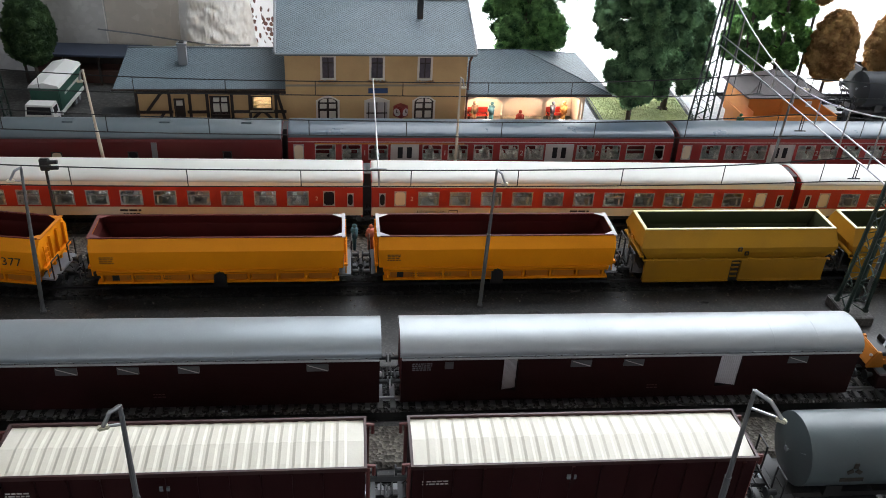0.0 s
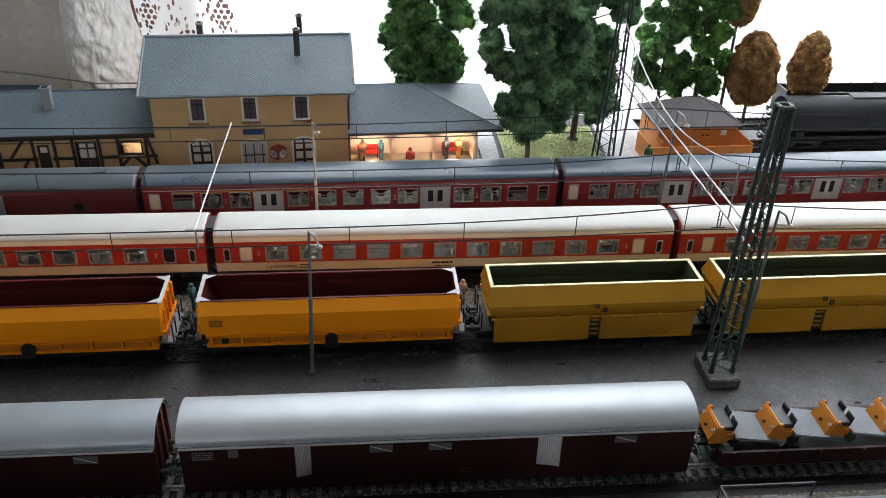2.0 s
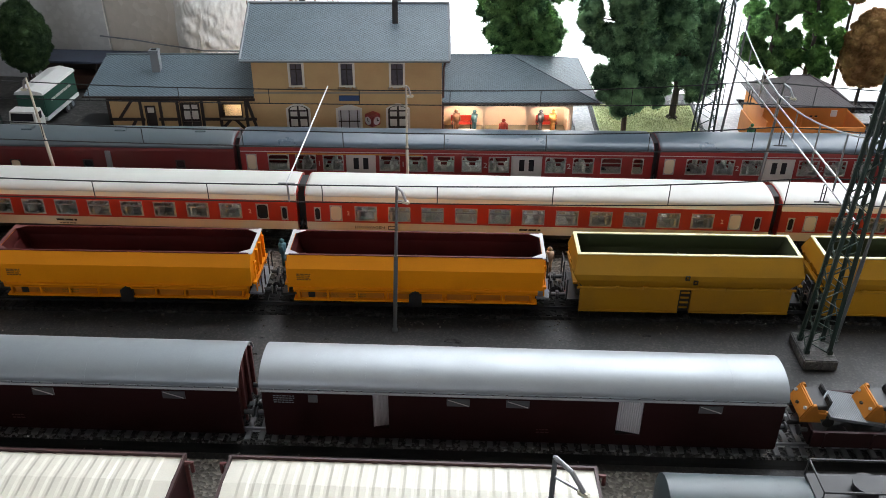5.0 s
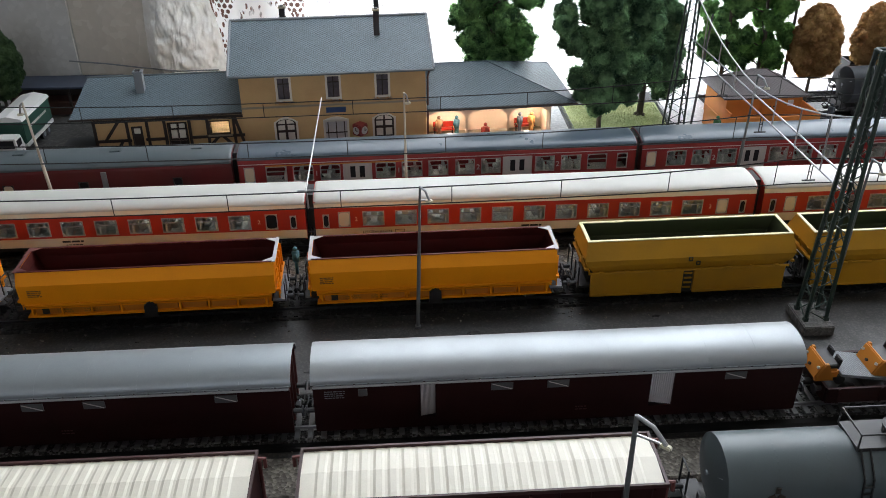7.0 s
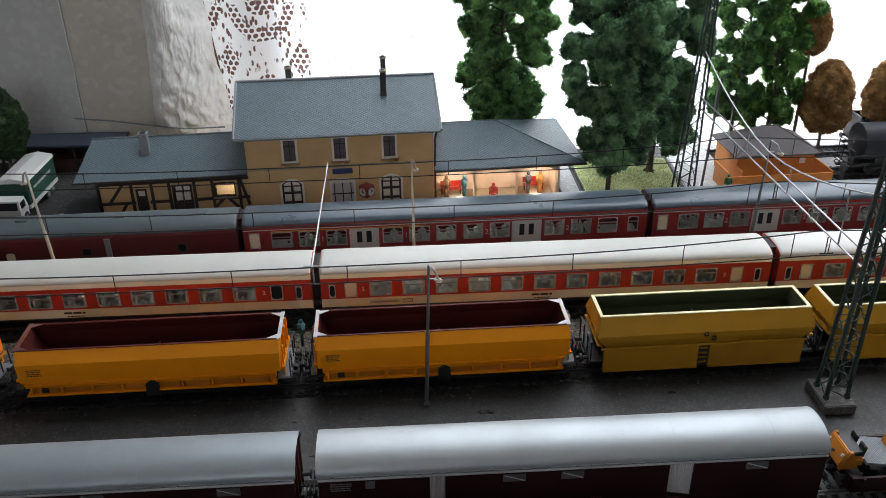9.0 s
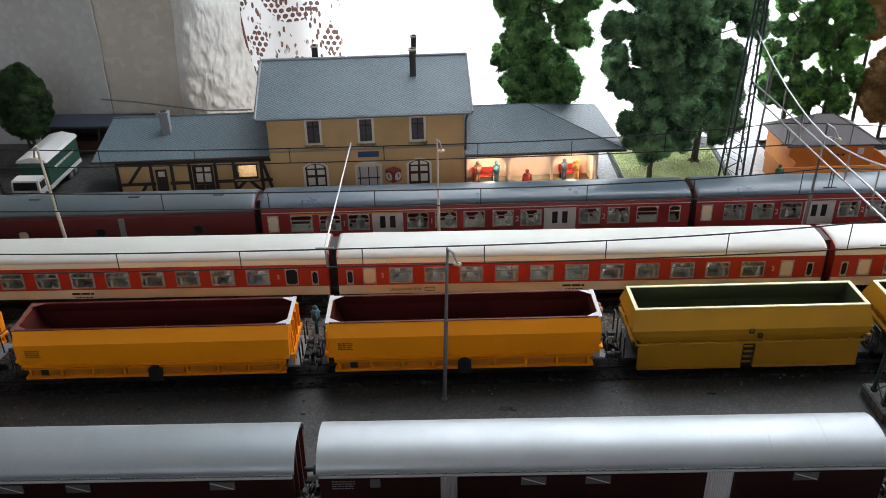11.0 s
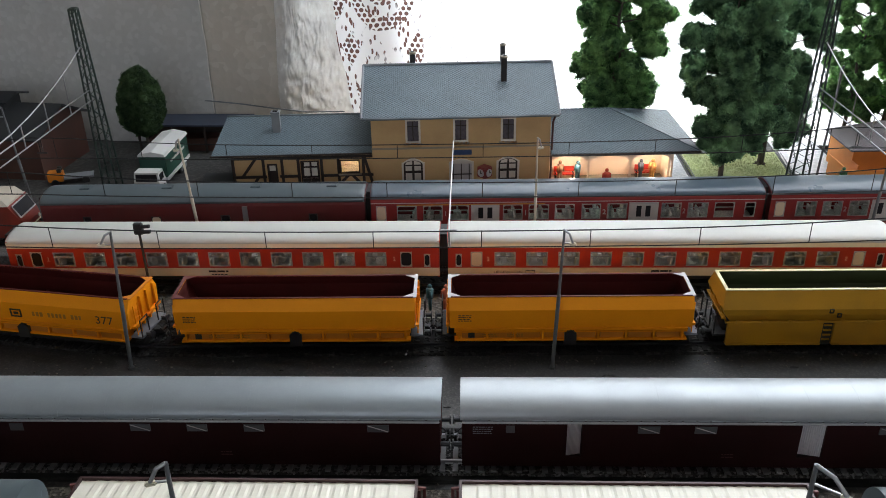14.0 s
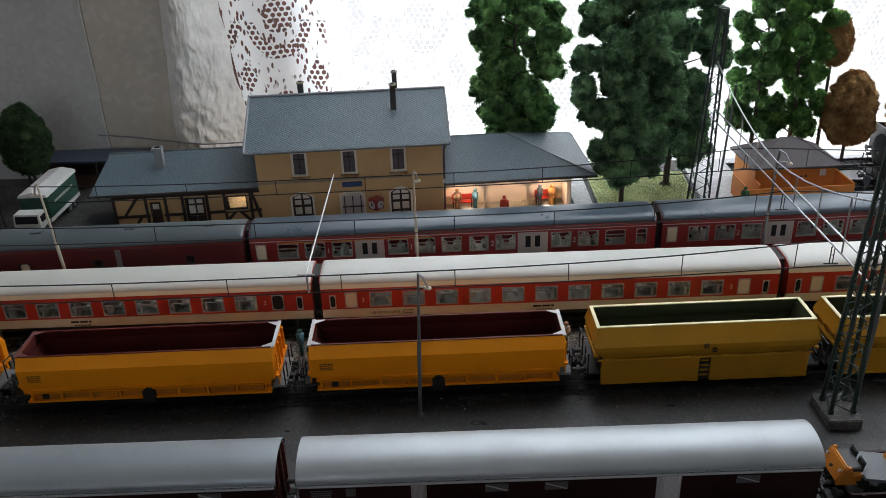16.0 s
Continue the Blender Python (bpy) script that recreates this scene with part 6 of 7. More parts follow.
cube_part("hall_beam", (0.0775, 0.1870, hy - 0.0010, hy + 0.0010, 0.0388, 0.0425), WALL_CREAM, st)
cube_part("hall_beam", (0.1850, 0.1870, hy + 0.0010, 0.0950, 0.0388, 0.0425), WALL_CREAM, st)
bm = B()
pierced(bm, 0.0775, 0.1870, 0.0, 0.0425, 0.0420, 0.0440, [(0.1265, 0.1335, 0.0270, 0.0370), (0.1355, 0.1425, 0.0270, 0.0370), (0.1600, 0.1710, 0.0280, 0.0350)])
part("hall_wall", bm, WALL_CREAM, st, "pale orange inner wall of the waiting hall")
bm = B()
box(bm, 0.1850, 0.1870, 0.0200, 0.0420, 0.0, 0.0388)
part("hall_wall", bm, WALL_CREAM, st)
bm = B()
box(bm, 0.0775, 0.1870, 0.0930, 0.0950, 0.0, 0.0425)
part("hall_wall", bm, WALL_CREAM, st)
framed_window(st, 0.1265, 0.1335, 0.0270, 0.0370, 0.0410, WALL_CREAM, PALE_PANE, (), (0.5,), 0.0006, sill=False)
framed_window(st, 0.1355, 0.1425, 0.0270, 0.0370, 0.0410, WALL_CREAM, PALE_PANE, (), (0.5,), 0.0006, sill=False)
framed_window(st, 0.1600, 0.1710, 0.0280, 0.0350, 0.0410, TIMBER, CURTAINED, (0.5,), (), 0.0006, sill=False)
cube_part("hall_ceiling", (0.0775, 0.1870, 0.0130, 0.0930, 0.0428, 0.0436), WALL_CREAM, st)
cube_part("hall_floor", (0.0775, 0.1900, 0.0060, 0.0930, 0.0003, 0.0085), STONE, st)
ez, rz_ = 0.0460, 0.0672
fl, fr, br, bl = (0.0780, -0.001, ez), (0.2050, -0.001, ez), (0.2050, 0.110, ez), (0.0780, 0.110, ez)
ra, rb = (0.0780, 0.0555, rz_), (0.1370, 0.0555, rz_)
roof_slab("roof", [fl, fr, rb, ra], SLATE, st)
roof_slab("roof", [br, bl, ra, rb], SLATE, st)
roof_slab("roof", [fr, br, rb], SLATE_SIDE, st)
bm = B()
path_rod(bm, [ra, rb, fr], 0.0006, 6)
path_rod(bm, [rb, br], 0.0006, 6)
part("hip_cap", bm, SLATE, st)
bm = B()
path_rod(bm, [(0.0780, -0.0015, ez - 0.0012), (0.2055, -0.0015, ez - 0.0012), (0.2055, 0.110, ez - 0.0012)], 0.0009, 8)
part("gutter", bm, TIMBER, st)

# goods platform against the wing's gable
bm = B()
box(bm, -0.2330, -0.1968, 0.008, 0.060, 0.0012, 0.0125, 0.0005)
gp = single("goods_platform", bm, SHED_ROOF, "black tarred goods platform at the station's gable end", "platform", m=S)

# clock in its red housing
CLOCK_RED = paint("dull_red_lacquer", (0.26, 0.025, 0.022), 0.4)
ck = thing("station_clock", S @ pose(0.0212, WY - 0.0072, 0.0312) @ Matrix.Scale(1.4, 4), "red cube-shaped clock housing with white dials on the station wall", "clock")
cube_part("housing", (-0.0034, 0.0034, -0.0034, 0.0034, -0.0034, 0.0034), CLOCK_RED, ck, "red housing", 0.0005, pose(0, 0, 0, 0, 0, 45))
for a in (-45, 45):
    bm = B()
    rod(bm, (0, -0.0034, 0), (0, -0.0038, 0), 0.0024, 20)
    dial = part("dial", bm, PALE_DOOR, ck, "white dial", m=pose(0, 0, 0, 0, 0, a))
    bm = B()
    box(bm, -0.0002, 0.0002, -0.0040, -0.0038, -0.0002, 0.0018)
    box(bm, -0.0002, 0.0013, -0.0040, -0.0038, -0.0002, 0.0002)
    part("clock_hand", bm, INK, dial)


def figure(x, y, z, turn, cloth, label, seated=False, h=0.0200):
    """A small painted figure, as one plain shape."""
    bm = B()
    k = h / 0.0200
    if seated:
        box(bm, -0.0022, 0.0022, -0.0050, 0.0010, 0.0052, 0.0072, 0.0008)
        box(bm, -0.0020, 0.0020, -0.0052, -0.0034, 0.0, 0.0060, 0.0006)
        base = 0.0055
    else:
        for s in (-0.0011, 0.0011):
            rod(bm, (s, 0, 0), (s, 0, 0.0098), 0.0010, 8, 0.0013)
        base = 0.0092
    rod(bm, (0, 0, base), (0, 0, base + 0.0066), 0.0022, 10, 0.0026)
    for s in (-1, 1):
        rod(bm, (s * 0.0027, 0, base + 0.0062), (s * 0.0031, -0.0008, base + 0.0008), 0.0008, 6)
    made = bmesh.ops.create_icosphere(bm, subdivisions=2, radius=0.0016)["verts"]
    bmesh.ops.translate(bm, vec=(0, 0, base + 0.0088), verts=made)
    return single("figurine", bm, cloth, label, "figurine", "painted figurines", m=pose(x, y, z, 0, 0, turn) @ Matrix.Scale(k, 4), smooth=True)


def bench(x, y, z, turn):
    t = thing("bench", S @ pose(x, y, z, 0, 0, turn), "red platform bench in the waiting hall", "bench", "red benches")
    cube_part("seat", (-0.0092, 0.0092, -0.0026, 0.0026, 0.0046, 0.0054), RED, t)
    cube_part("backrest", (-0.0092, 0.0092, 0.0022, 0.0028, 0.0060, 0.0112), RED, t)
    for u in (-0.0080, 0.0080):
        cube_part("leg", (u - 0.0004, u + 0.0004, -0.0022, 0.0028, 0.0, 0.0064), BLACK, t)


for x in (0.0955, 0.1690):
    bench(x, 0.0345, 0.0085, 0)
CLOTHS = [paint("cloth_" + n_, c_, 0.7) for n_, c_ in (("brown", (0.20, 0.10, 0.05)), ("teal", (0.04, 0.13, 0.16)), ("red", (0.42, 0.05, 0.03)), ("slate", (0.06, 0.07, 0.09)), ("ochre", (0.55, 0.26, 0.07)), ("salmon", (0.55, 0.16, 0.09)), ("green", (0.03, 0.14, 0.05)), ("sand", (0.42, 0.27, 0.17)))]
def hall_figure(x, y, turn, c, label, seated=False):
    p = S @ Vector((x, y, 0.0085))
    figure(p.x, p.y, p.z, turn, CLOTHS[c], label, seated, 0.0212)
hall_figure(0.0905, 0.0265, 30, 0, "small painted figurine in brown in the waiting hall")
hall_figure(0.1060, 0.0250, -60, 1, "small painted figurine in teal in the waiting hall")
hall_figure(0.1300, 0.0150, 0, 2, "small seated figurine in red on the hall floor", True)
hall_figure(0.1625, 0.0255, 60, 3, "small painted figurine in slate grey in the waiting hall")
hall_figure(0.1730, 0.0255, -40, 4, "small painted figurine in ochre in the waiting hall")
figure(-0.0150, 0.5470, 0.0030, 100, CLOTHS[1], "small teal figurine standing between the trains")
figure(-0.0040, 0.5465, 0.0030, 200, CLOTHS[5], "small salmon-coloured figurine standing between the trains")
figure(0.1565, 0.5480, 0.0030, 40, CLOTHS[7], "small sand-coloured figurine standing between the trains")
figure(0.3400, 0.7700, 0.0005, 0, CLOTHS[6], "small green figurine before the kiosk")
figure(0.4560, 0.7950, 0.0005, 0, CLOTHS[3], "small dark figurine beside the kiosk")

# ---- lawn, paths and kiosk ----
def slab(name, pts, z0, z1, mat, label, category):
    bm = B()
    solid(bm, [[(x, y, z0) for x, y in pts], [(x, y, z1) for x, y in pts]])
    return structure(name, bm, mat, label, category)


slab("lawn", [(0.214, 0.752), (0.300, 0.756), (0.306, 0.854), (0.213, 0.850)], 0.0004, 0.0030, LAWN, "short yellow-green static-grass lawn", "lawn")
slab("pavement_1", [(0.306, 0.736), (0.640, 0.750), (0.640, 0.888), (0.310, 0.888)], 0.0004, 0.0014, PAVE, "pale grey paved yard", "pavement")
slab("pavement_2", [(0.195, 0.738), (0.210, 0.738), (0.209, 0.888), (0.190, 0.888)], 0.0004, 0.0018, PAVE, "pale grey footpath beside the lawn", "pavement")
slab("pavement_5", [(-0.640, 0.690), (-0.205, 0.694), (-0.205, 0.888), (-0.640, 0.888)], 0.0004, 0.0010, YARD, "worn grey concrete yard", "yard")
slab("pavement_3", [(-0.210, 0.690), (0.300, 0.708), (0.300, 0.738), (-0.210, 0.722)], 0.0004, 0.0040, PAVE, "grey station platform edge", "platform")
bm = B()
rnd = random.Random(21)
for i in range(5200):
    x, y = rnd.uniform(0.215, 0.303), rnd.uniform(0.754, 0.850)
    hgt = rnd.uniform(0.0008, 0.0020)
    dx, dy = rnd.uniform(-0.0006, 0.0006), rnd.uniform(-0.0006, 0.0006)
    a = bm.verts.new((x - 0.0002, y, 0.0029))
    b = bm.verts.new((x + 0.0002, y, 0.0029))
    bm.faces.new((a, b, bm.verts.new((x + dx, y + dy, 0.0029 + hgt))))
tagged(single("grass", bm, LAWN, "short static grass fibres on the lawn", "grass"), kind="stuff")


def low_fence(a, b):
    a, b = Vector(a), Vector(b)
    t = thing("fence", pose(0, 0, 0), "low grey wire fence round the lawn", "fence", "lawn fences")
    n_ = max(3, int((b - a).length / 0.004))
    for i in range(n_ + 1):
        p = a.lerp(b, i / n_)
        bm = B()
        rod(bm, (p.x, p.y, 0.0010), (p.x, p.y, 0.0075), 0.00028, 6)
        part("fence_post", bm, GREY_PLASTIC, t)
    for z in (0.0035, 0.0070):
        bm = B()
        rod(bm, (a.x, a.y, z), (b.x, b.y, z), 0.00025, 6)
        part("fence_rail", bm, GREY_PLASTIC, t)


low_fence((0.2125, 0.760, 0), (0.2115, 0.850, 0))
low_fence((0.3035, 0.765, 0), (0.3080, 0.854, 0))
low_fence((0.2120, 0.852, 0), (0.3070, 0.856, 0))

K = pose(0.3870, 0.812, 0.0014, 0, 0, 3.0) @ Matrix.Diagonal((0.78, 0.85, 1.0, 1.0))
kiosk = thing("kiosk", K, "bright orange kiosk with a brown-grey pyramid roof", "kiosk")
bm = B()
pierced(bm, -0.046, 0.046, 0.0, 0.0300, -0.028, -0.0265, [(-0.012, -0.004, 0.012, 0.024), (0.006, 0.010, 0.018, 0.0200), (0.0115, 0.0155, 0.018, 0.0200)])
part("wall", bm, KIOSK, kiosk)
for x in (-0.046, 0.0445):
    cube_part("wall", (x, x + 0.0015, -0.0265, 0.030, 0.0, 0.0300), KIOSK, kiosk)
cube_part("wall", (-0.0445, 0.0445, 0.0285, 0.030, 0.0, 0.0300), KIOSK, kiosk)
cube_part("door", (-0.012, -0.004, -0.0268, -0.0262, 0.0, 0.024), KIOSK, kiosk)
cube_part("vent_slot", (0.005, 0.017, -0.0264, -0.0258, 0.017, 0.021), BLACK, kiosk)
cube_part("notice", (0.0285, 0.0350, -0.0292, -0.0281, 0.0195, 0.0250), WHITE, kiosk, "white notice on the wall")
cube_part("corner_post", (-0.0015, 0.0015, -0.0292, -0.0280, 0.0, 0.0300), KIOSK, kiosk)
co4 = [(-0.052, -0.034, 0.0300), (0.052, -0.034, 0.0300), (0.052, 0.036, 0.0300), (-0.052, 0.036, 0.0300)]
r0, r1_ = (-0.010, 0.001, 0.0475), (0.010, 0.001, 0.0475)
roof_slab("roof", [co4[0], co4[1], r1_, r0], SLATE_BROWN, kiosk, label="brown-grey slated roof")
roof_slab("roof", [co4[2], co4[3], r0, r1_], SLATE_BROWN, kiosk)
roof_slab("roof", [co4[1], co4[2], r1_], SLATE_BROWN, kiosk)
roof_slab("roof", [co4[3], co4[0], r0], SLATE_BROWN, kiosk)
bm = B()
path_rod(bm, [co4[0], r0, r1_, co4[1]], 0.0006, 6)
part("hip_cap", bm, SLATE_BROWN, kiosk)
cube_part("yard_wall", (-0.064, -0.0625, -0.046, -0.010, 0.0, 0.0190), KIOSK, kiosk)
cube_part("yard_wall", (-0.0625, 0.0600, -0.046, -0.0445, 0.0, 0.0150), KIOSK, kiosk)
cube_part("yard_wall", (0.0600, 0.0615, -0.046, 0.010, 0.0, 0.0165), KIOSK, kiosk)
cube_part("yard_wall", (-0.0470, -0.0455, -0.0445, -0.028, 0.0, 0.0190), KIOSK, kiosk)


# ---- trees ----
def unit_sphere(level):
    b_ = bmesh.new()
    bmesh.ops.create_icosphere(b_, subdivisions=level, radius=1.0)
    b_.verts.index_update()
    v_ = np.array([v.co[:] for v in b_.verts])
    f_ = np.array([[v.index for v in f.verts] for f in b_.faces])
    b_.free()
    return v_, f_


BALLS = {2: unit_sphere(2), 3: unit_sphere(3)}


def cloud(centres, radii, seed, rough, flakes, flake_size, level=2):
    """Lumpy foam clumps with small flakes standing off them."""
    rng = np.random.default_rng(seed)
    ball_v, ball_f = BALLS[level]
    vs, fs, n0 = [], [], 0
    for c, r in zip(centres, radii):
        off = rng.uniform(0, 50, 3)
        lump = np.array([noise.fractal(Vector(p * 2.6 + off), 0.6, 2.2, 6) for p in ball_v]) if level == 3 else 0.0
        p = ball_v * (1 + rough * rng.standard_normal((len(ball_v), 1)) + 0.50 * np.reshape(lump, (-1, 1)))
        p = p * r * rng.uniform(0.8, 1.2, 3) + c
        vs.append(p)
        fs.append(ball_f + n0)
        n0 += len(p)
        face = p[ball_f[rng.integers(0, len(ball_f), flakes)]]
        w = rng.dirichlet((1.0, 1.0, 1.0), flakes)
        pick = (face * w[:, :, None]).sum(axis=1)
        base = c + (pick - c) * (0.98 + 0.24 * rng.random((flakes, 1)) ** 2)
        tri = base[:, None, :] + rng.standard_normal((flakes, 3, 3)) * flake_size
        vs.append(tri.reshape(-1, 3))
        fs.append(np.arange(flakes * 3).reshape(-1, 3) + n0)
        n0 += flakes * 3
    return np.concatenate(vs), np.concatenate(fs)


def crown_mesh(name, v, f, mat):
    me = bpy.data.meshes.new(name)
    me.from_pydata(v.tolist(), [], f.tolist())
    me.materials.append(mat)
    me.shade_smooth()
    return me


def tall_tree(x, y, height, radius, foot, mat, seed, label, lobes=30, trunk=0.0024):
    """Foam-foliage tree: trunk, limbs and a tall crown of lumps with gaps between."""
    rng = np.random.default_rng(seed)
    t = thing("tree", pose(x, y, 0.001), label, "tree", "foam trees")
    bm = B()
    pts = [Vector((rng.uniform(-1, 1) * 0.0012 * i, rng.uniform(-1, 1) * 0.0012 * i, height * 0.9 * i / 7)) for i in range(8)]
    for i, (a, b) in enumerate(zip(pts, pts[1:])):
        rod(bm, a, b, trunk * (1 - i / 8.5), 9, trunk * (1 - (i + 1) / 8.5))
    for a in range(6):
        an = a * math.pi / 3 + rng.uniform(-0.3, 0.3)
        rod(bm, (0, 0, 0.004), (math.cos(an) * trunk * 3.0, math.sin(an) * trunk * 3.0, -0.0006), trunk * 0.6, 6, trunk * 0.15)
    cs, rs, big, small = [], [], [], []
    for i in range(lobes):
        u = (i + 0.5) / lobes
        z = foot + radius * 0.12 + (height - foot - radius * 0.3) * u + rng.uniform(-0.005, 0.005)
        prof = radius * (0.70 + 0.34 * math.sin(min(1.0, u * 1.5) * math.pi * 0.62)) * (1.0 if u < 0.7 else 1 - 0.6 * ((u - 0.7) / 0.3) ** 1.4)
        an = i * 2.39996 + rng.uniform(-0.5, 0.5)
        rr = prof * rng.uniform(0.42, 0.80)
        c = np.array([math.cos(an) * rr, math.sin(an) * rr, z])
        rod(bm, (0, 0, z - 0.010), tuple(c), 0.0008, 5, 0.0003)
        big_r = radius * rng.uniform(0.17, 0.30)
        big.append(len(cs))
        cs.append(c)
        rs.append(big_r)
        stretch = rng.uniform(0.8, 1.45, 3) * (1.0, 1.0, 0.85)
        for k in range(15):
            d = rng.standard_normal(3)
            small.append(len(cs))
            cs.append(c + d / np.linalg.norm(d) * stretch * big_r * rng.uniform(0.75, 1.25))
            rs.append(radius * rng.uniform(0.06, 0.15))
    part("trunk", bm, BARK, t, "brown trunk with thin limbs")
    v, f = cloud([cs[i] for i in big], [rs[i] for i in big], seed + 1, 0.05, 2600, 0.00080, 3)
    v2, f2 = cloud([cs[i] for i in small], [rs[i] for i in small], seed + 2, 0.12, 360, 0.00080, 2)
    ob = new("crown", crown_mesh("crown", np.concatenate((v, v2)), np.concatenate((f, f2 + len(v))), mat))
    ob.parent = t
    tagged(ob, "dense foam foliage in uneven lumps")
    return t


def egg_tree(x, y, foot, top, radius, mat, seed, label, trunk_h=None, flake=0.0010, count=320, lump=0.0034):
    rng = np.random.default_rng(seed)
    t = thing("tree", pose(x, y, 0.001), label, "tree", "small trees")
    bm = B()
    rod(bm, (0, 0, -0.0006), (0, 0, foot + 0.010), 0.0018, 9, 0.0013)
    for a in range(5):
        an = a * 1.2566
        rod(bm, (0, 0, foot - 0.002), (math.cos(an) * radius * 0.6, math.sin(an) * radius * 0.6, foot + (top - foot) * 0.4), 0.0009, 6, 0.0004)
    part("trunk", bm, BARK, t, "dark trunk")
    cs, rs = [], []
    for i in range(count):
        u = (i + 0.5) / count
        zc = 1 - 2 * u
        an = i * 2.39996
        q = math.sqrt(max(0.0, 1 - zc * zc))
        k = rng.uniform(0.80, 1.0)
        w = 1.0 - 0.18 * zc
        cs.append(np.array([math.cos(an) * q * radius * w * k, math.sin(an) * q * radius * w * k, (foot + top) / 2 + zc * (top - foot) / 2 * k]))
        rs.append(lump * rng.uniform(0.7, 1.25))
    v, f = cloud(cs, rs, seed + 1, 0.14, 300, flake * 0.6)
    ob = new("crown", crown_mesh("crown", v, f, mat))
    ob.parent = t
    return t


tall_tree(0.1440, 0.845, 0.205, 0.043, 0.040, LEAF, 11, "tall green foam tree behind the waiting hall")
tall_tree(0.2310, 0.764, 0.215, 0.049, 0.036, LEAF_BLUE, 12, "tall dark green foam tree on the lawn", 31)
tall_tree(0.2830, 0.822, 0.235, 0.045, 0.024, LEAF_BLUE, 13, "tall dark green foam tree at the lawn's far edge", 30, trunk=0.0032)
tall_tree(0.3740, 0.868, 0.190, 0.030, 0.028, LEAF, 14, "tall green foam tree behind the kiosk", 25)
tall_tree(0.4120, 0.872, 0.185, 0.034, 0.028, LEAF_LIGHT, 15, "tall fresh green foam tree behind the kiosk", 25)
egg_tree(0.4560, 0.850, 0.026, 0.096, 0.0215, LEAF_BROWN, 31, "egg-shaped tree in brown autumn foliage")
egg_tree(0.5080, 0.846, 0.036, 0.096, 0.0160, LEAF_BROWN, 32, "egg-shaped tree in pale brown autumn foliage")
egg_tree(0.4430, 0.878, 0.096, 0.144, 0.0140, LEAF_BROWN, 33, "egg-shaped tall tree in brown autumn foliage")
egg_tree(-0.3095, 0.826, 0.031, 0.094, 0.0200, LEAF_ROUND, 34, "egg-shaped dark green tree beside the truck", flake=0.0012)

# ---- yard by the grey wall ----
T = pose(-0.2815, 0.7850, 0.0, 0, 0, 90.0) @ Matrix.Scale(0.97, 4)
truck = thing("truck", T, "white-cabbed lorry with a dark green canvas body and white roof", "truck")
bm = B()
solid(bm, [[(-0.0440, -0.0118, 0.0050), (-0.0285, -0.0118, 0.0050), (-0.0285, 0.0118, 0.0050), (-0.0440, 0.0118, 0.0050)],
           [(-0.0448, -0.0120, 0.0150), (-0.0285, -0.0120, 0.0150), (-0.0285, 0.0120, 0.0150), (-0.0448, 0.0120, 0.0150)],
           [(-0.0432, -0.0112, 0.0240), (-0.0310, -0.0112, 0.0240), (-0.0310, 0.0112, 0.0240), (-0.0432, 0.0112, 0.0240)]])
cab = part("cab", bm, WHITE, truck, "white cab")
bm = B()
solid(bm, [[(-0.0448, -0.0102, 0.0158), (-0.0438, -0.0102, 0.0158), (-0.0438, 0.0102, 0.0158), (-0.0448, 0.0102, 0.0158)],
           [(-0.0439, -0.0098, 0.0225), (-0.0429, -0.0098, 0.0225), (-0.0429, 0.0098, 0.0225), (-0.0439, 0.0098, 0.0225)]])
part("windscreen", bm, GLASS_DARK, cab)
cube_part("grille", (-0.0452, -0.0440, -0.0085, 0.0085, 0.0070, 0.0105), BLACK, cab)
for y in (-0.0121, 0.0115):
    cube_part("side_window", (-0.0415, -0.0330, y, y + 0.0006, 0.0158, 0.0218), GLASS_DARK, cab)
for y in (-0.0088, 0.0088):
    bm = B()
    rod(bm, (-0.0455, y, 0.0088), (-0.0440, y, 0.0088), 0.0014, 12)
    part("headlight", bm, PALE_PANE, cab)
cube_part("bumper", (-0.0465, -0.0440, -0.0122, 0.0122, 0.0040, 0.0058), GREY_PLASTIC, truck)
cube_part("load_bed", (-0.0250, 0.0400, -0.0128, 0.0128, 0.0085, 0.0118), WHITE, truck, "pale drop sides")
cube_part("canvas_body", (-0.0248, 0.0398, -0.0126, 0.0126, 0.0118, 0.0330), TRUCK_GREEN, truck, "dark green canvas sides", 0.0008)
bm = B()
prism(bm, [(-0.0134, 0.0328), (-0.0120, 0.0352), (0.0, 0.0378), (0.0120, 0.0352), (0.0134, 0.0328)], -0.0256, 0.0406)
part("canvas_roof", bm, WHITE, truck, "white canvas roof")
bars("lettering", -0.012, 0.028, (0.0225,), -0.0127, 0.0024, PALE_INK, truck, 0.1, 6)
for x in (-0.0352, 0.0160, 0.0265):
    for y in (-0.0105, 0.0105):
        bm = B()
        rod(bm, (x, y - 0.0016, 0.0053), (x, y + 0.0016, 0.0053), 0.0053, 18)
        w = part("wheel", bm, BLACK, truck)
        bm = B()
        rod(bm, (x, y - 0.0018, 0.0053), (x, y + 0.0018, 0.0053), 0.0024, 12)
        part("hub", bm, GREY_PLASTIC, w)
cube_part("chassis", (-0.0430, 0.0395, -0.0070, 0.0070, 0.0055, 0.0085), BLACK, truck)

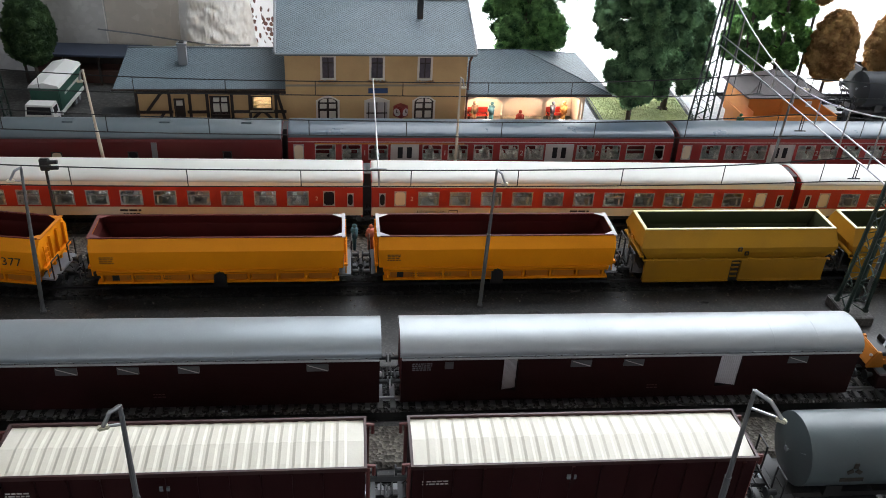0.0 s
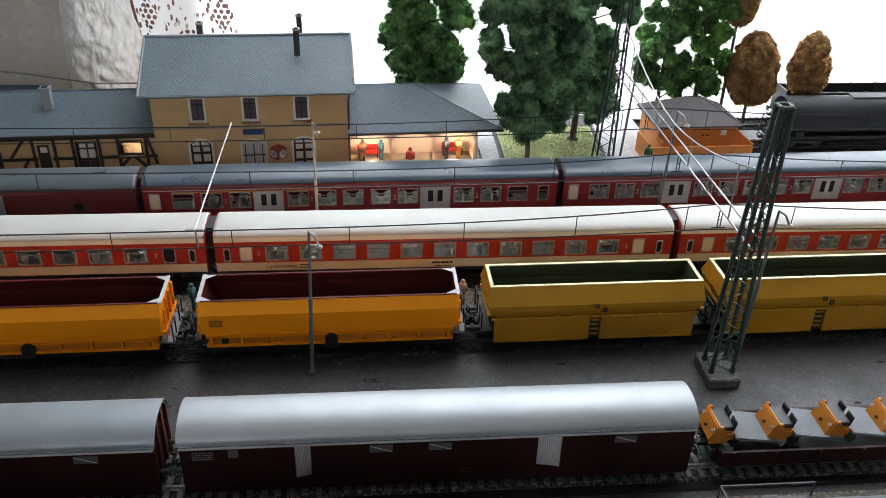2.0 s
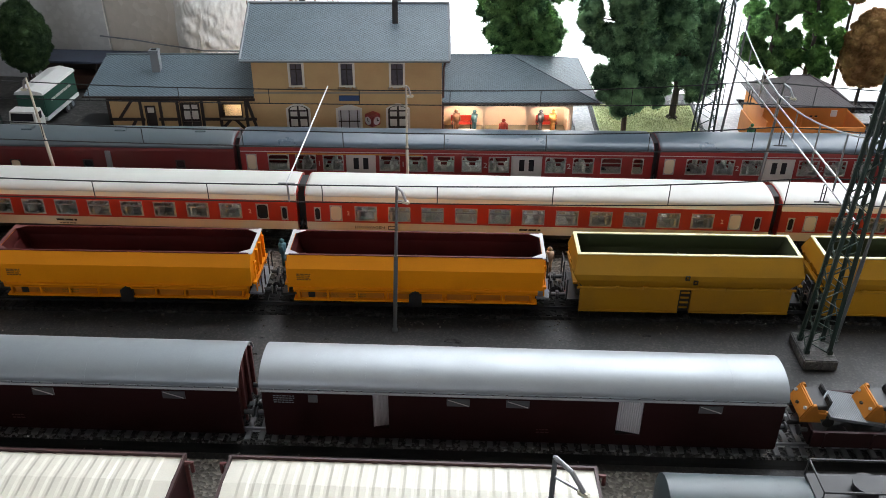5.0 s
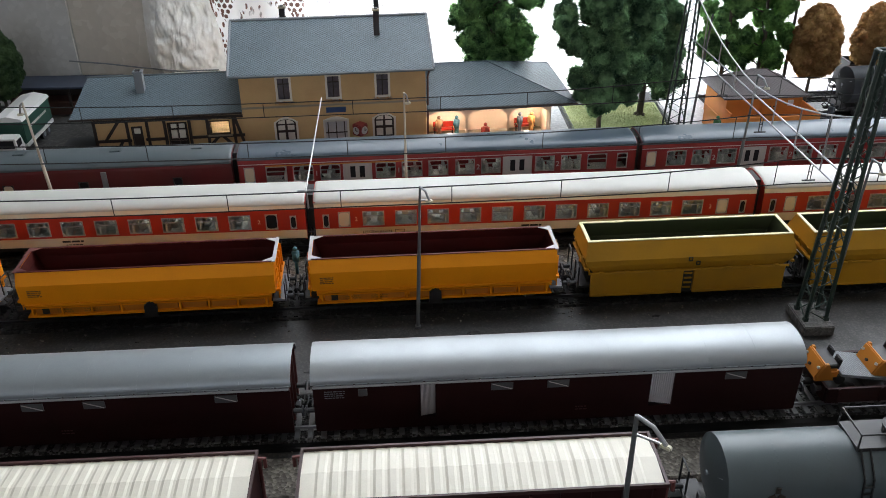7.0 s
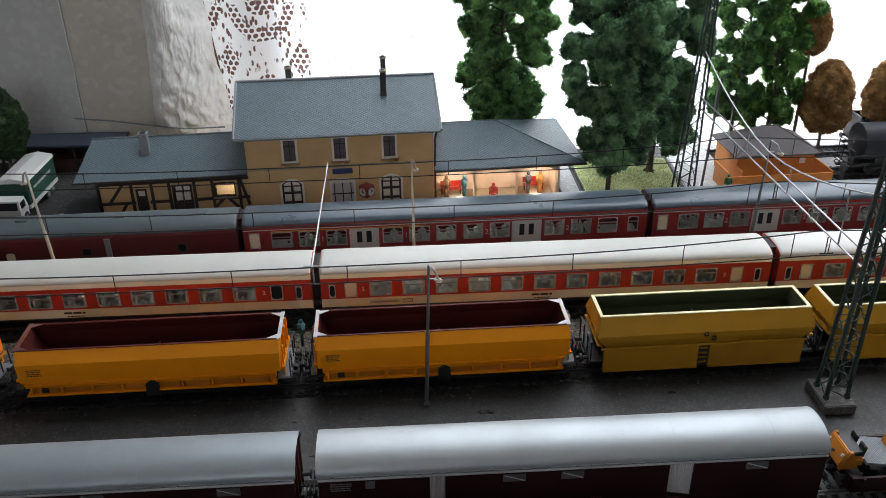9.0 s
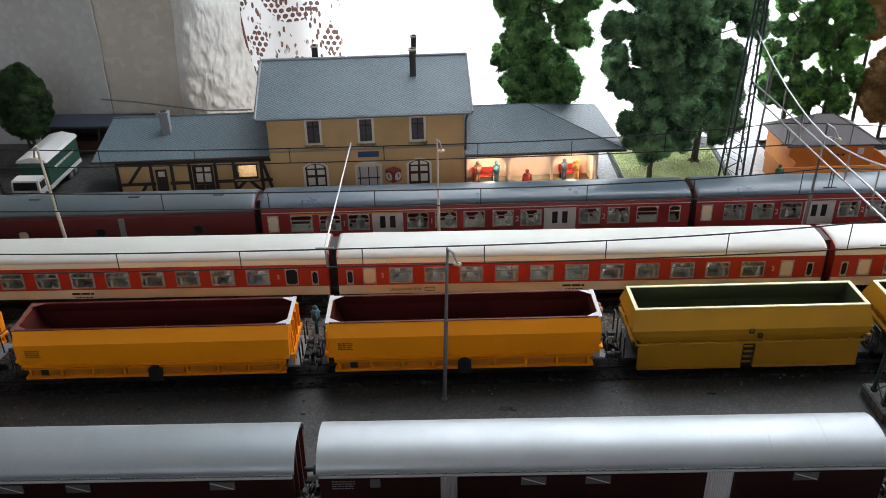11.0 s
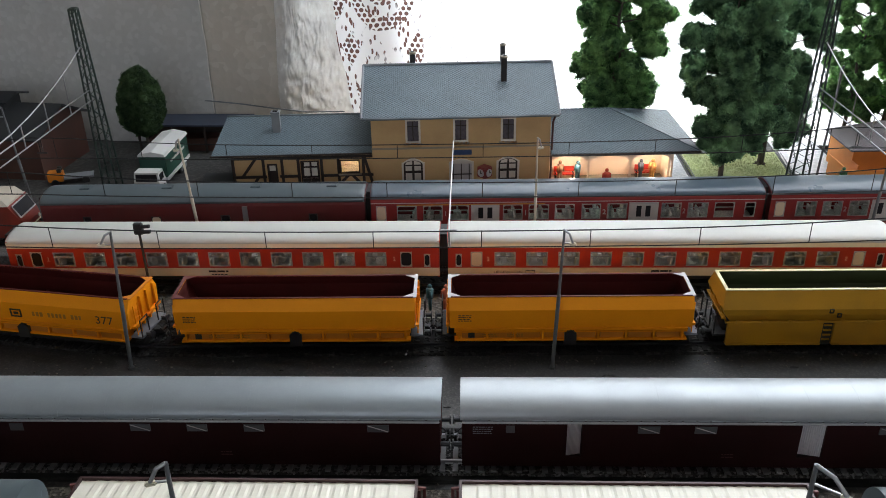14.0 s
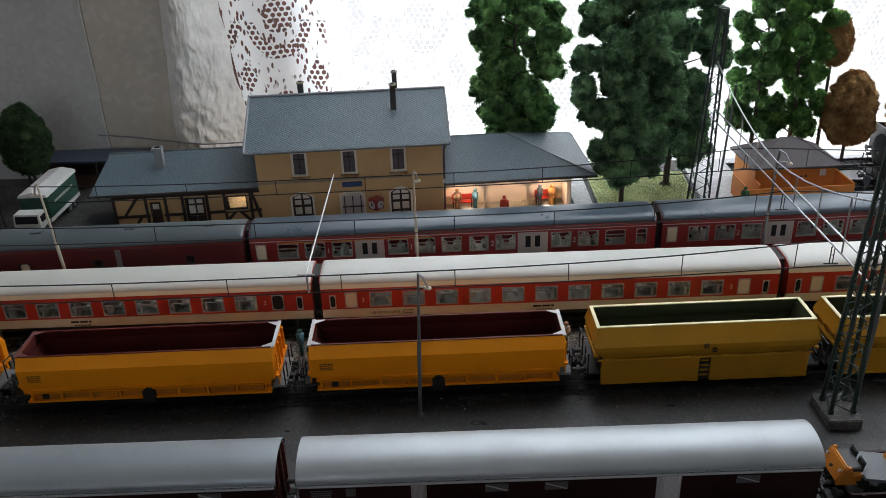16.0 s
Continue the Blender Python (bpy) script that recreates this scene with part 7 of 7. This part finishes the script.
sh = thing("engine_shed", pose(-0.520, 0.832, 0, 0, 0, -6), "dark red brick engine shed with a black tarred roof", "shed")
bm = B()
pierced(bm, -0.130, 0.130, 0.0, 0.0440, -0.040, -0.038, [(x, x + 0.014, 0.012, 0.034) for x in (-0.11, -0.07, -0.03, 0.01)] + [(0.05, 0.078, 0.0, 0.030)])
part("wall", bm, BRICK_DARK, sh)
for x in (-0.130, 0.128):
    bm = B()
    solid(bm, [[(x + q, -0.038, 0.0), (x + q, 0.040, 0.0), (x + q, 0.040, 0.044), (x + q, 0.001, 0.062), (x + q, -0.038, 0.044)] for q in (0.0, 0.002)])
    part("wall", bm, BRICK_DARK, sh)
cube_part("wall", (-0.128, 0.128, 0.038, 0.040, 0.0, 0.044), BRICK_DARK, sh)
for x in (-0.11, -0.07, -0.03, 0.01):
    framed_window(sh, x, x + 0.014, 0.012, 0.034, -0.040, TIMBER, GLASS_DARK, (0.33, 0.66), (0.33, 0.66), 0.0008)
cube_part("gate", (0.05, 0.078, -0.0395, -0.0385, 0.0, 0.030), TIMBER, sh)
roof_slab("roof", [(-0.136, -0.046, 0.0425), (0.136, -0.046, 0.0425), (0.136, 0.001, 0.0640), (-0.136, 0.001, 0.0640)], SHED_ROOF, sh)
roof_slab("roof", [(0.136, 0.048, 0.0425), (-0.136, 0.048, 0.0425), (-0.136, 0.001, 0.0640), (0.136, 0.001, 0.0640)], SHED_ROOF, sh)
cube_part("roof_lantern", (-0.118, 0.085, -0.012, 0.014, 0.060, 0.0690), SHED_ROOF, sh)
roof_slab("lantern_roof", [(-0.124, -0.018, 0.0690), (0.092, -0.018, 0.0690), (0.092, 0.001, 0.0745), (-0.124, 0.001, 0.0745)], SHED_ROOF, sh)
roof_slab("lantern_roof", [(0.092, 0.020, 0.0690), (-0.124, 0.020, 0.0690), (-0.124, 0.001, 0.0745), (0.092, 0.001, 0.0745)], SHED_ROOF, sh)

ls = thing("open_shed", pose(-0.278, 0.872, 0), "low open shed with a flat dark blue roof", "shed")
cube_part("roof", (-0.056, 0.060, -0.020, 0.016, 0.0290, 0.0312), paint("dark_blue_felt", (0.05, 0.065, 0.10), 0.7), ls, "flat dark blue roof", 0.0004)
for x in (-0.052, -0.018, 0.016, 0.054):
    cube_part("post", (x - 0.0010, x + 0.0010, -0.018, -0.016, 0.0, 0.0290), TIMBER, ls)
cube_part("back_wall", (-0.055, 0.059, 0.013, 0.015, 0.0, 0.0290), TIMBER, ls)
cube_part("crate", (-0.045, 0.040, -0.012, 0.008, 0.0, 0.014), BRICK_DARK, ls, "dark stacked goods", 0.001)

cart = thing("platform_truck", pose(-0.3680, 0.7760, 0, 0, 0, 20), "small yellow works truck with a grey flat bed", "works truck")
cube_part("bed", (-0.006, 0.020, -0.0062, 0.0062, 0.0060, 0.0075), GREY_PLASTIC, cart)
# cab's darker orange carries the shadow it stands in
cube_part("cab", (-0.020, -0.006, -0.0060, 0.0060, 0.0040, 0.0130), ORANGE_WORN_SHADED, cart, "orange cab", 0.001)
for y in (-0.003, 0.003):
    cube_part("seat", (-0.011, -0.007, y - 0.002, y + 0.002, 0.0125, 0.0165), BLACK, cart, "", 0.0005)
for x in (-0.014, 0.013):
    for y in (-0.0058, 0.0058):
        bm = B()
        rod(bm, (x, y - 0.0010, 0.0035), (x, y + 0.0010, 0.0035), 0.0035, 14)
        part("wheel", bm, BLACK, cart)
bm = B()
for i in range(5):
    box(bm, -0.012, 0.012, -0.007 + i * 0.0032, -0.0046 + i * 0.0032, 0.0, 0.0040, 0.0003)
single("plank_stack", bm, CREAM, "stack of pale planks beside the truck", "planks", m=pose(-0.2330, 0.7520, 0, 0, 0, 8))

# ---- electric locomotive ----
lx = -0.4370
LOCO_RED = paint("weathered_brick_red", (0.26, 0.032, 0.018), 0.4, dirt=0.5, dirt_colour=(0.07, 0.03, 0.02), large=60.0)
lo = thing("locomotive", on("e", lx), "red electric locomotive with a pale roof and folded pantograph", "locomotive")
bm = B()
secs = [(-0.0960, 0.0120, 0.0170), (-0.0930, 0.0150, 0.0215), (-0.0860, 0.0160, 0.0330), (0.0860, 0.0160, 0.0330), (0.0930, 0.0150, 0.0215), (0.0960, 0.0120, 0.0170)]
solid(bm, [[(x, -w_, 0.0065), (x, w_, 0.0065), (x, w_, z_), (x, -w_, z_)] for x, w_, z_ in secs])
part("body", bm, LOCO_RED, lo, "weathered red body")
bm = B()
solid(bm, [[(x, -w_, z_), (x, w_, z_), (x, w_ * 0.8, z_ + q), (x, -w_ * 0.8, z_ + q)] for x, w_, z_, q in ((-0.0865, 0.0155, 0.0330, 0.0015), (-0.0800, 0.0162, 0.0330, 0.0060), (0.0800, 0.0162, 0.0330, 0.0060), (0.0865, 0.0155, 0.0330, 0.0015))])
part("roof", bm, POST_CREAM, lo, "pale worn roof")
for x in (-0.060, -0.030, 0.004, 0.034, 0.062):
    cube_part("roof_hatch", (x - 0.010, x + 0.010, -0.0060, 0.0060, 0.0389, 0.0402), BRICK_DARK if x > 0.05 else CREAM, lo, "roof hatch", 0.0004)
for s in (-1, 1):
    bm = B()
    solid(bm, [[(s * 0.0920, -0.0125, 0.0230), (s * 0.0920, 0.0125, 0.0230), (s * 0.0875, 0.0130, 0.0318), (s * 0.0875, -0.0130, 0.0318)],
               [(s * 0.0932, -0.0125, 0.0230), (s * 0.0932, 0.0125, 0.0230), (s * 0.0884, 0.0130, 0.0318), (s * 0.0884, -0.0130, 0.0318)]])
    part("windscreen", bm, GLASS_DARK, lo)
    bm = B()
    path_rod(bm, [(s * 0.0934, -0.0128, 0.0226), (s * 0.0934, 0.0128, 0.0226), (s * 0.0884, 0.0133, 0.0322), (s * 0.0884, -0.0133, 0.0322), (s * 0.0934, -0.0128, 0.0226)], 0.0006)
    part("window_frame", bm, PALE_DOOR, lo)
    for y in (-0.0095, 0.0095):
        bm = B()
        rod(bm, (s * 0.0940, y, 0.0150), (s * 0.0966, y, 0.0150), 0.0016, 14)
        part("headlight", bm, PALE_PANE, lo)
    cube_part("stripe", (min(s * 0.0950, s * 0.0966), max(s * 0.0950, s * 0.0966), -0.0110, 0.0110, 0.0118, 0.0128), CREAM, lo)
    buffers(lo, s * 0.0955, s, 0.0105)
    bogie(lo, s * 0.055)
    bm = B()
    x = s * 0.045
    for y in (-0.008, 0.008):
        path_rod(bm, [(x - 0.012, y, 0.0400), (x + 0.014, y, 0.0430), (x - 0.010, y, 0.0450)], 0.0005)
    for x2 in (-0.010, 0.0, 0.014):
        rod(bm, (x + x2, -0.010, 0.0440), (x + x2, 0.010, 0.0440), 0.0006)
    part("pantograph", bm, RED, lo, "folded red pantograph")
for x in (-0.02, -0.008, 0.010, 0.022):
    bm = B()
    rod(bm, (x, 0.003, 0.0385), (x, 0.003, 0.0425), 0.0014, 10)
    part("insulator", bm, CREAM, lo)
cube_part("underframe", (-0.085, 0.085, -0.011, 0.011, 0.0035, 0.0066), BLACK, lo)

# dark open wagon on the far siding
fw = thing("open_wagon", pose(0.575, 0.868, RAIL, 0, 0, 2), "black open wagon on the far siding", "open wagon")
for y in (-0.014, 0.014):
    cube_part("side_wall", (-0.080, 0.080, y - 0.0008, y + 0.0008, 0.010, 0.034), BLACK, fw)
    for i in range(7):
        x = -0.075 + i * 0.025
        cube_part("side_post", (x - 0.001, x + 0.001, y - 0.0016, y + 0.0016, 0.010, 0.0345), DARK_STEEL, fw)
for x in (-0.080, 0.080):
    cube_part("end_wall", (x - 0.0008, x + 0.0008, -0.013, 0.013, 0.010, 0.036), BLACK, fw)
cube_part("deck", (-0.079, 0.079, -0.013, 0.013, 0.008, 0.011), BLACK, fw)
for s in (-1, 1):
    bogie(fw, s * 0.055)
    buffers(fw, s * 0.080, s, 0.0105)
track_piece(-0.22, 0.25, pose(0.575, 0.868, RAIL, 0, 0, 2), False, "rusty siding track behind the trees")
track_piece(-0.13, 0.25, pose(0.566, 0.812, RAIL, 0, 0, 2), False, "rusty siding track beside the kiosk")


# ---- masts, lamps and overhead line ----
def lattice_mast(foot, top, w0, w1, material, label, base=None, r=0.0009):
    """Four corner angles with zigzag bracing, on a concrete block."""
    t = thing("lattice_mast", pose(*foot), label, "catenary mast", "lattice masts")
    h = Vector(top) - Vector(foot)
    z0 = base[2] if base else 0.0
    if base:
        cube_part("foundation", (-base[0] / 2, base[0] / 2, -base[1] / 2, base[1] / 2, 0.0, base[2]), CONCRETE, t, "grey concrete foundation", 0.0006)
    corner = lambda u, sx, sy: Vector((h.x * u + sx * (w0 + (w1 - w0) * u) / 2, h.y * u + sy * (w0 + (w1 - w0) * u) / 2, z0 + (h.z - z0) * u))
    for sx, sy in ((-1, -1), (1, -1), (1, 1), (-1, 1)):
        bm = B()
        rod(bm, corner(0, sx, sy), corner(1, sx, sy), r, 6)
        if base:
            box(bm, *[v for q in range(1) for v in (corner(0, sx, sy).x - 0.0013, corner(0, sx, sy).x + 0.0013, corner(0, sx, sy).y - 0.0013, corner(0, sx, sy).y + 0.0013, z0, z0 + 0.0025)])
        part("corner_angle", bm, material, t)
    n_ = 22
    for a, b in (((-1, -1), (1, -1)), ((1, -1), (1, 1)), ((1, 1), (-1, 1)), ((-1, 1), (-1, -1))):
        bm = B()
        path_rod(bm, [corner(i / n_, *(a if i % 2 else b)) for i in range(n_ + 1)], 0.0005, 5)
        part("bracing", bm, material, t)
    bm = B()
    c = corner(1, 0, 0)
    for sx, sy, tx, ty in ((-1, -1, 1, -1), (1, -1, 1, 1), (1, 1, -1, 1), (-1, 1, -1, -1)):
        rod(bm, corner(1, sx, sy), corner(1, tx, ty), 0.0010, 6)
    part("mast_cap", bm, material, t)
    return t


GREEN_MAST = "dark green lattice catenary mast"
lattice_mast((0.3015, 0.4750, 0.0), (0.2975, 0.4610, 0.1730), 0.0125, 0.0058, MAST_GREEN, GREEN_MAST + " on a concrete block", (0.0185, 0.0270, 0.0065), 0.0013)
lattice_mast((0.2960, 0.7600, 0.0), (0.3010, 0.7600, 0.1750), 0.0150, 0.0055, MAST_GREEN, GREEN_MAST + " beside the lawn")
lattice_mast((-0.3205, 0.7580, 0.0), (-0.3200, 0.7500, 0.1660), 0.0130, 0.0055, MAST_GREEN, GREEN_MAST + " before the grey wall")
bm = B()
rod(bm, (0.3080, 0.7500, 0.0), (0.3160, 0.7560, 0.1150), 0.0011, 8, 0.0009)
single("pole", bm, MAST, "thin dark steel pole beside the lattice mast", "pole")


def gantry(x0, y0, x1, y1, ends, mid, bar_z, label):
    """Cross-span: two straight bars with a sagging wire over them, hangers between and insulator loops below."""
    t = thing("catenary_cross_span", pose(0, 0, 0), label, "catenary span", "cross-spans")
    P = lambda u, z: Vector((x0 + (x1 - x0) * u, y0 + (y1 - y0) * u, z))
    for z in bar_z:
        bm = B()
        rod(bm, P(0, z), P(1, z), 0.00055, 8)
        part("cross_bar", bm, STEEL, t)
    sag = lambda u: mid + (ends - mid) * abs(2 * u - 1) ** 1.7
    bm = B()
    path_rod(bm, [P(i / 12, sag(i / 12)) for i in range(13)], 0.00052, 6)
    part("sag_wire", bm, STEEL, t)
    for i in range(1, 8):
        u = i / 8
        bm = B()
        rod(bm, P(u, bar_z[0]), P(u, sag(u)), 0.0005, 6)
        part("hanger", bm, STEEL, t)
    for u in (0.16, 0.43, 0.69):
        bm = B()
        c = P(u, bar_z[0])
        for k in range(2):
            za, zb = c.z - 0.0005 - k * 0.0052, c.z - 0.0058 - k * 0.0052
            path_rod(bm, [(c.x - 0.0009, c.y, za), (c.x + 0.0009, c.y, za), (c.x + 0.0009, c.y, zb), (c.x - 0.0009, c.y, zb), (c.x - 0.0009, c.y, za)], 0.00035, 5)
        rod(bm, (c.x - 0.004, c.y, c.z - 0.0112), (c.x + 0.004, c.y, c.z - 0.0112), 0.0005, 6)
        part("insulator_loop", bm, DARK_STEEL, t)
    return t


gantry(0.3030, 0.4700, 0.2990, 0.7560, 0.134, 0.1030, (0.0880, 0.0970), "silver cross-span between two lattice masts")
gantry(-0.3160, 0.4300, -0.3210, 0.7500, 0.134, 0.1030, (0.0880, 0.0970), "silver cross-span over the tracks before the engine shed")


def overhead(track, label):
    t = thing("overhead_line", pose(0, 0, 0), label, "overhead wire", "overhead wires")
    y0, k, _, _ = TRACKS[track]
    per = lambda x: min(1.0, abs(((x + 0.32) % 0.63) - 0.315) / 0.31)
    hi = lambda x: 0.0772 + 0.0100 * per(x) ** 3
    low = lambda x: 0.0662 + 0.0040 * per(x) ** 3
    xs = [-0.72 + 0.03 * i for i in range(54)]
    for name, f, r in (("messenger_wire", hi, 0.00042), ("contact_wire", low, 0.00042)):
        bm = B()
        path_rod(bm, [(x, y0 + k * x + 0.004, f(x)) for x in xs], r, 5)
        part(name, bm, WIRE, t)
    for i in range(-11, 13):
        x = 0.020 + i * 0.0665
        bm = B()
        rod(bm, (x, y0 + k * x + 0.004, low(x)), (x, y0 + k * x + 0.004, hi(x)), 0.0003, 5)
        part("dropper", bm, WIRE, t)


for key in "cde":
    overhead(key, "thin dark overhead wires with droppers")
bm = B()
rod(bm, (-0.0030, 0.6720, 0.0795), (0.0, 0.5140, 0.0785), 0.0005, 8)
rod(bm, (-0.0050, 0.5150, 0.0785), (0.0050, 0.5150, 0.0785), 0.0006, 6)
rod(bm, (0.0, 0.5160, 0.0785), (0.0005, 0.5160, 0.0660), 0.0006, 6)
single("registration_arm", bm, SILVER_WIRE, "bare silver arm between two overhead wires", "catenary arm")


def lamp_post(x, y, h, reach, turn, label, lean=(0, 0), r=0.0012, tip=True, mat=MAST):
    t = thing("street_lamp", pose(x, y, 0, lean[0], lean[1], 0), label, "street lamp", "lamp posts")
    bm = B()
    rod(bm, (0, 0, 0), (0, 0, h * 0.55), r, 10)
    rod(bm, (0, 0, h * 0.55), (0, 0, h), r * 0.8, 10, r * 0.6)
    rod(bm, (0, 0, 0), (0, 0, 0.0015), r * 1.5, 10)
    part("post", bm, mat, t)
    c, s = math.cos(radians(turn)), math.sin(radians(turn))
    bm = B()
    path_rod(bm, [(0, 0, h - 0.0003), (c * reach * 0.55, s * reach * 0.55, h - 0.0020), (c * reach, s * reach, h - 0.0075)], r * 0.6, 8)
    path_rod(bm, [(0, 0, h - 0.0085), (c * reach * 0.8, s * reach * 0.8, h - 0.0078)], r * 0.4, 6)
    part("arm", bm, STEEL, t)
    if tip:
        bm = B()
        box(bm, reach - 0.0022, reach + 0.0020, -0.0011, 0.0011, -0.0016, 0.0003, 0.0005)
        part("lamp_head", bm, LAMP_TIP, t, "yellowed lamp head", m=pose(0, 0, h - 0.0074, 0, 0, turn))
    return t


CREAM_LAMP = "slim cream-painted lamp post with a small bent arm"
GREY_LAMP = "slim grey lamp post with a bent arm"
lamp_post(0.0640, 0.4835, 0.0945, 0.0055, -20, GREY_LAMP, (0, 1.8))
lamp_post(-0.1970, 0.4765, 0.0965, 0.0060, 200, GREY_LAMP, (2.0, 4.0))
lamp_post(0.0590, 0.6260, 0.0985, 0.0030, 20, CREAM_LAMP, (0, 0), 0.0011, mat=POST_CREAM)
lamp_post(-0.1935, 0.6210, 0.0990, 0.0035, 190, CREAM_LAMP, (0, -3.5), 0.0012, mat=POST_CREAM)
lamp_post(0.3040, 0.6270, 0.1060, 0.0080, -40, GREY_LAMP, (0, 2.0))
lamp_post(0.1385, 0.2845, 0.0995, 0.0120, -40, GREY_LAMP + " beside the corrugated wagon", (0, 0), 0.0014)
lamp_post(-0.0915, 0.2800, 0.0985, 0.0065, 200, GREY_LAMP + " beside the corrugated wagon", (0, 0), 0.0014)
lamp_post(0.3190, 0.4890, 0.1020, 0.0070, -20, GREY_LAMP, (0, 2.0))
lamp_post(-0.3720, 0.7100, 0.0950, 0.0075, 190, GREY_LAMP + " by the locomotive", (0, -4.0))

sg = thing("signal", pose(-0.2040, 0.5390, 0.0), "black colour-light signal on a dark post", "signal")
bm = B()
rod(bm, (0, 0, 0), (0, 0, 0.066), 0.0009, 8)
part("post", bm, DARK_STEEL, sg)
cube_part("head", (-0.0030, 0.0030, -0.0016, 0.0016, 0.0625, 0.0705), BLACK, sg, "", 0.0006)
for z in (0.0645, 0.0683):
    bm = B()
    rod(bm, (0.002, -0.001, z), (0.0080, -0.001, z + 0.0004), 0.0013, 10)
    part("lamp_hood", bm, BLACK, sg)
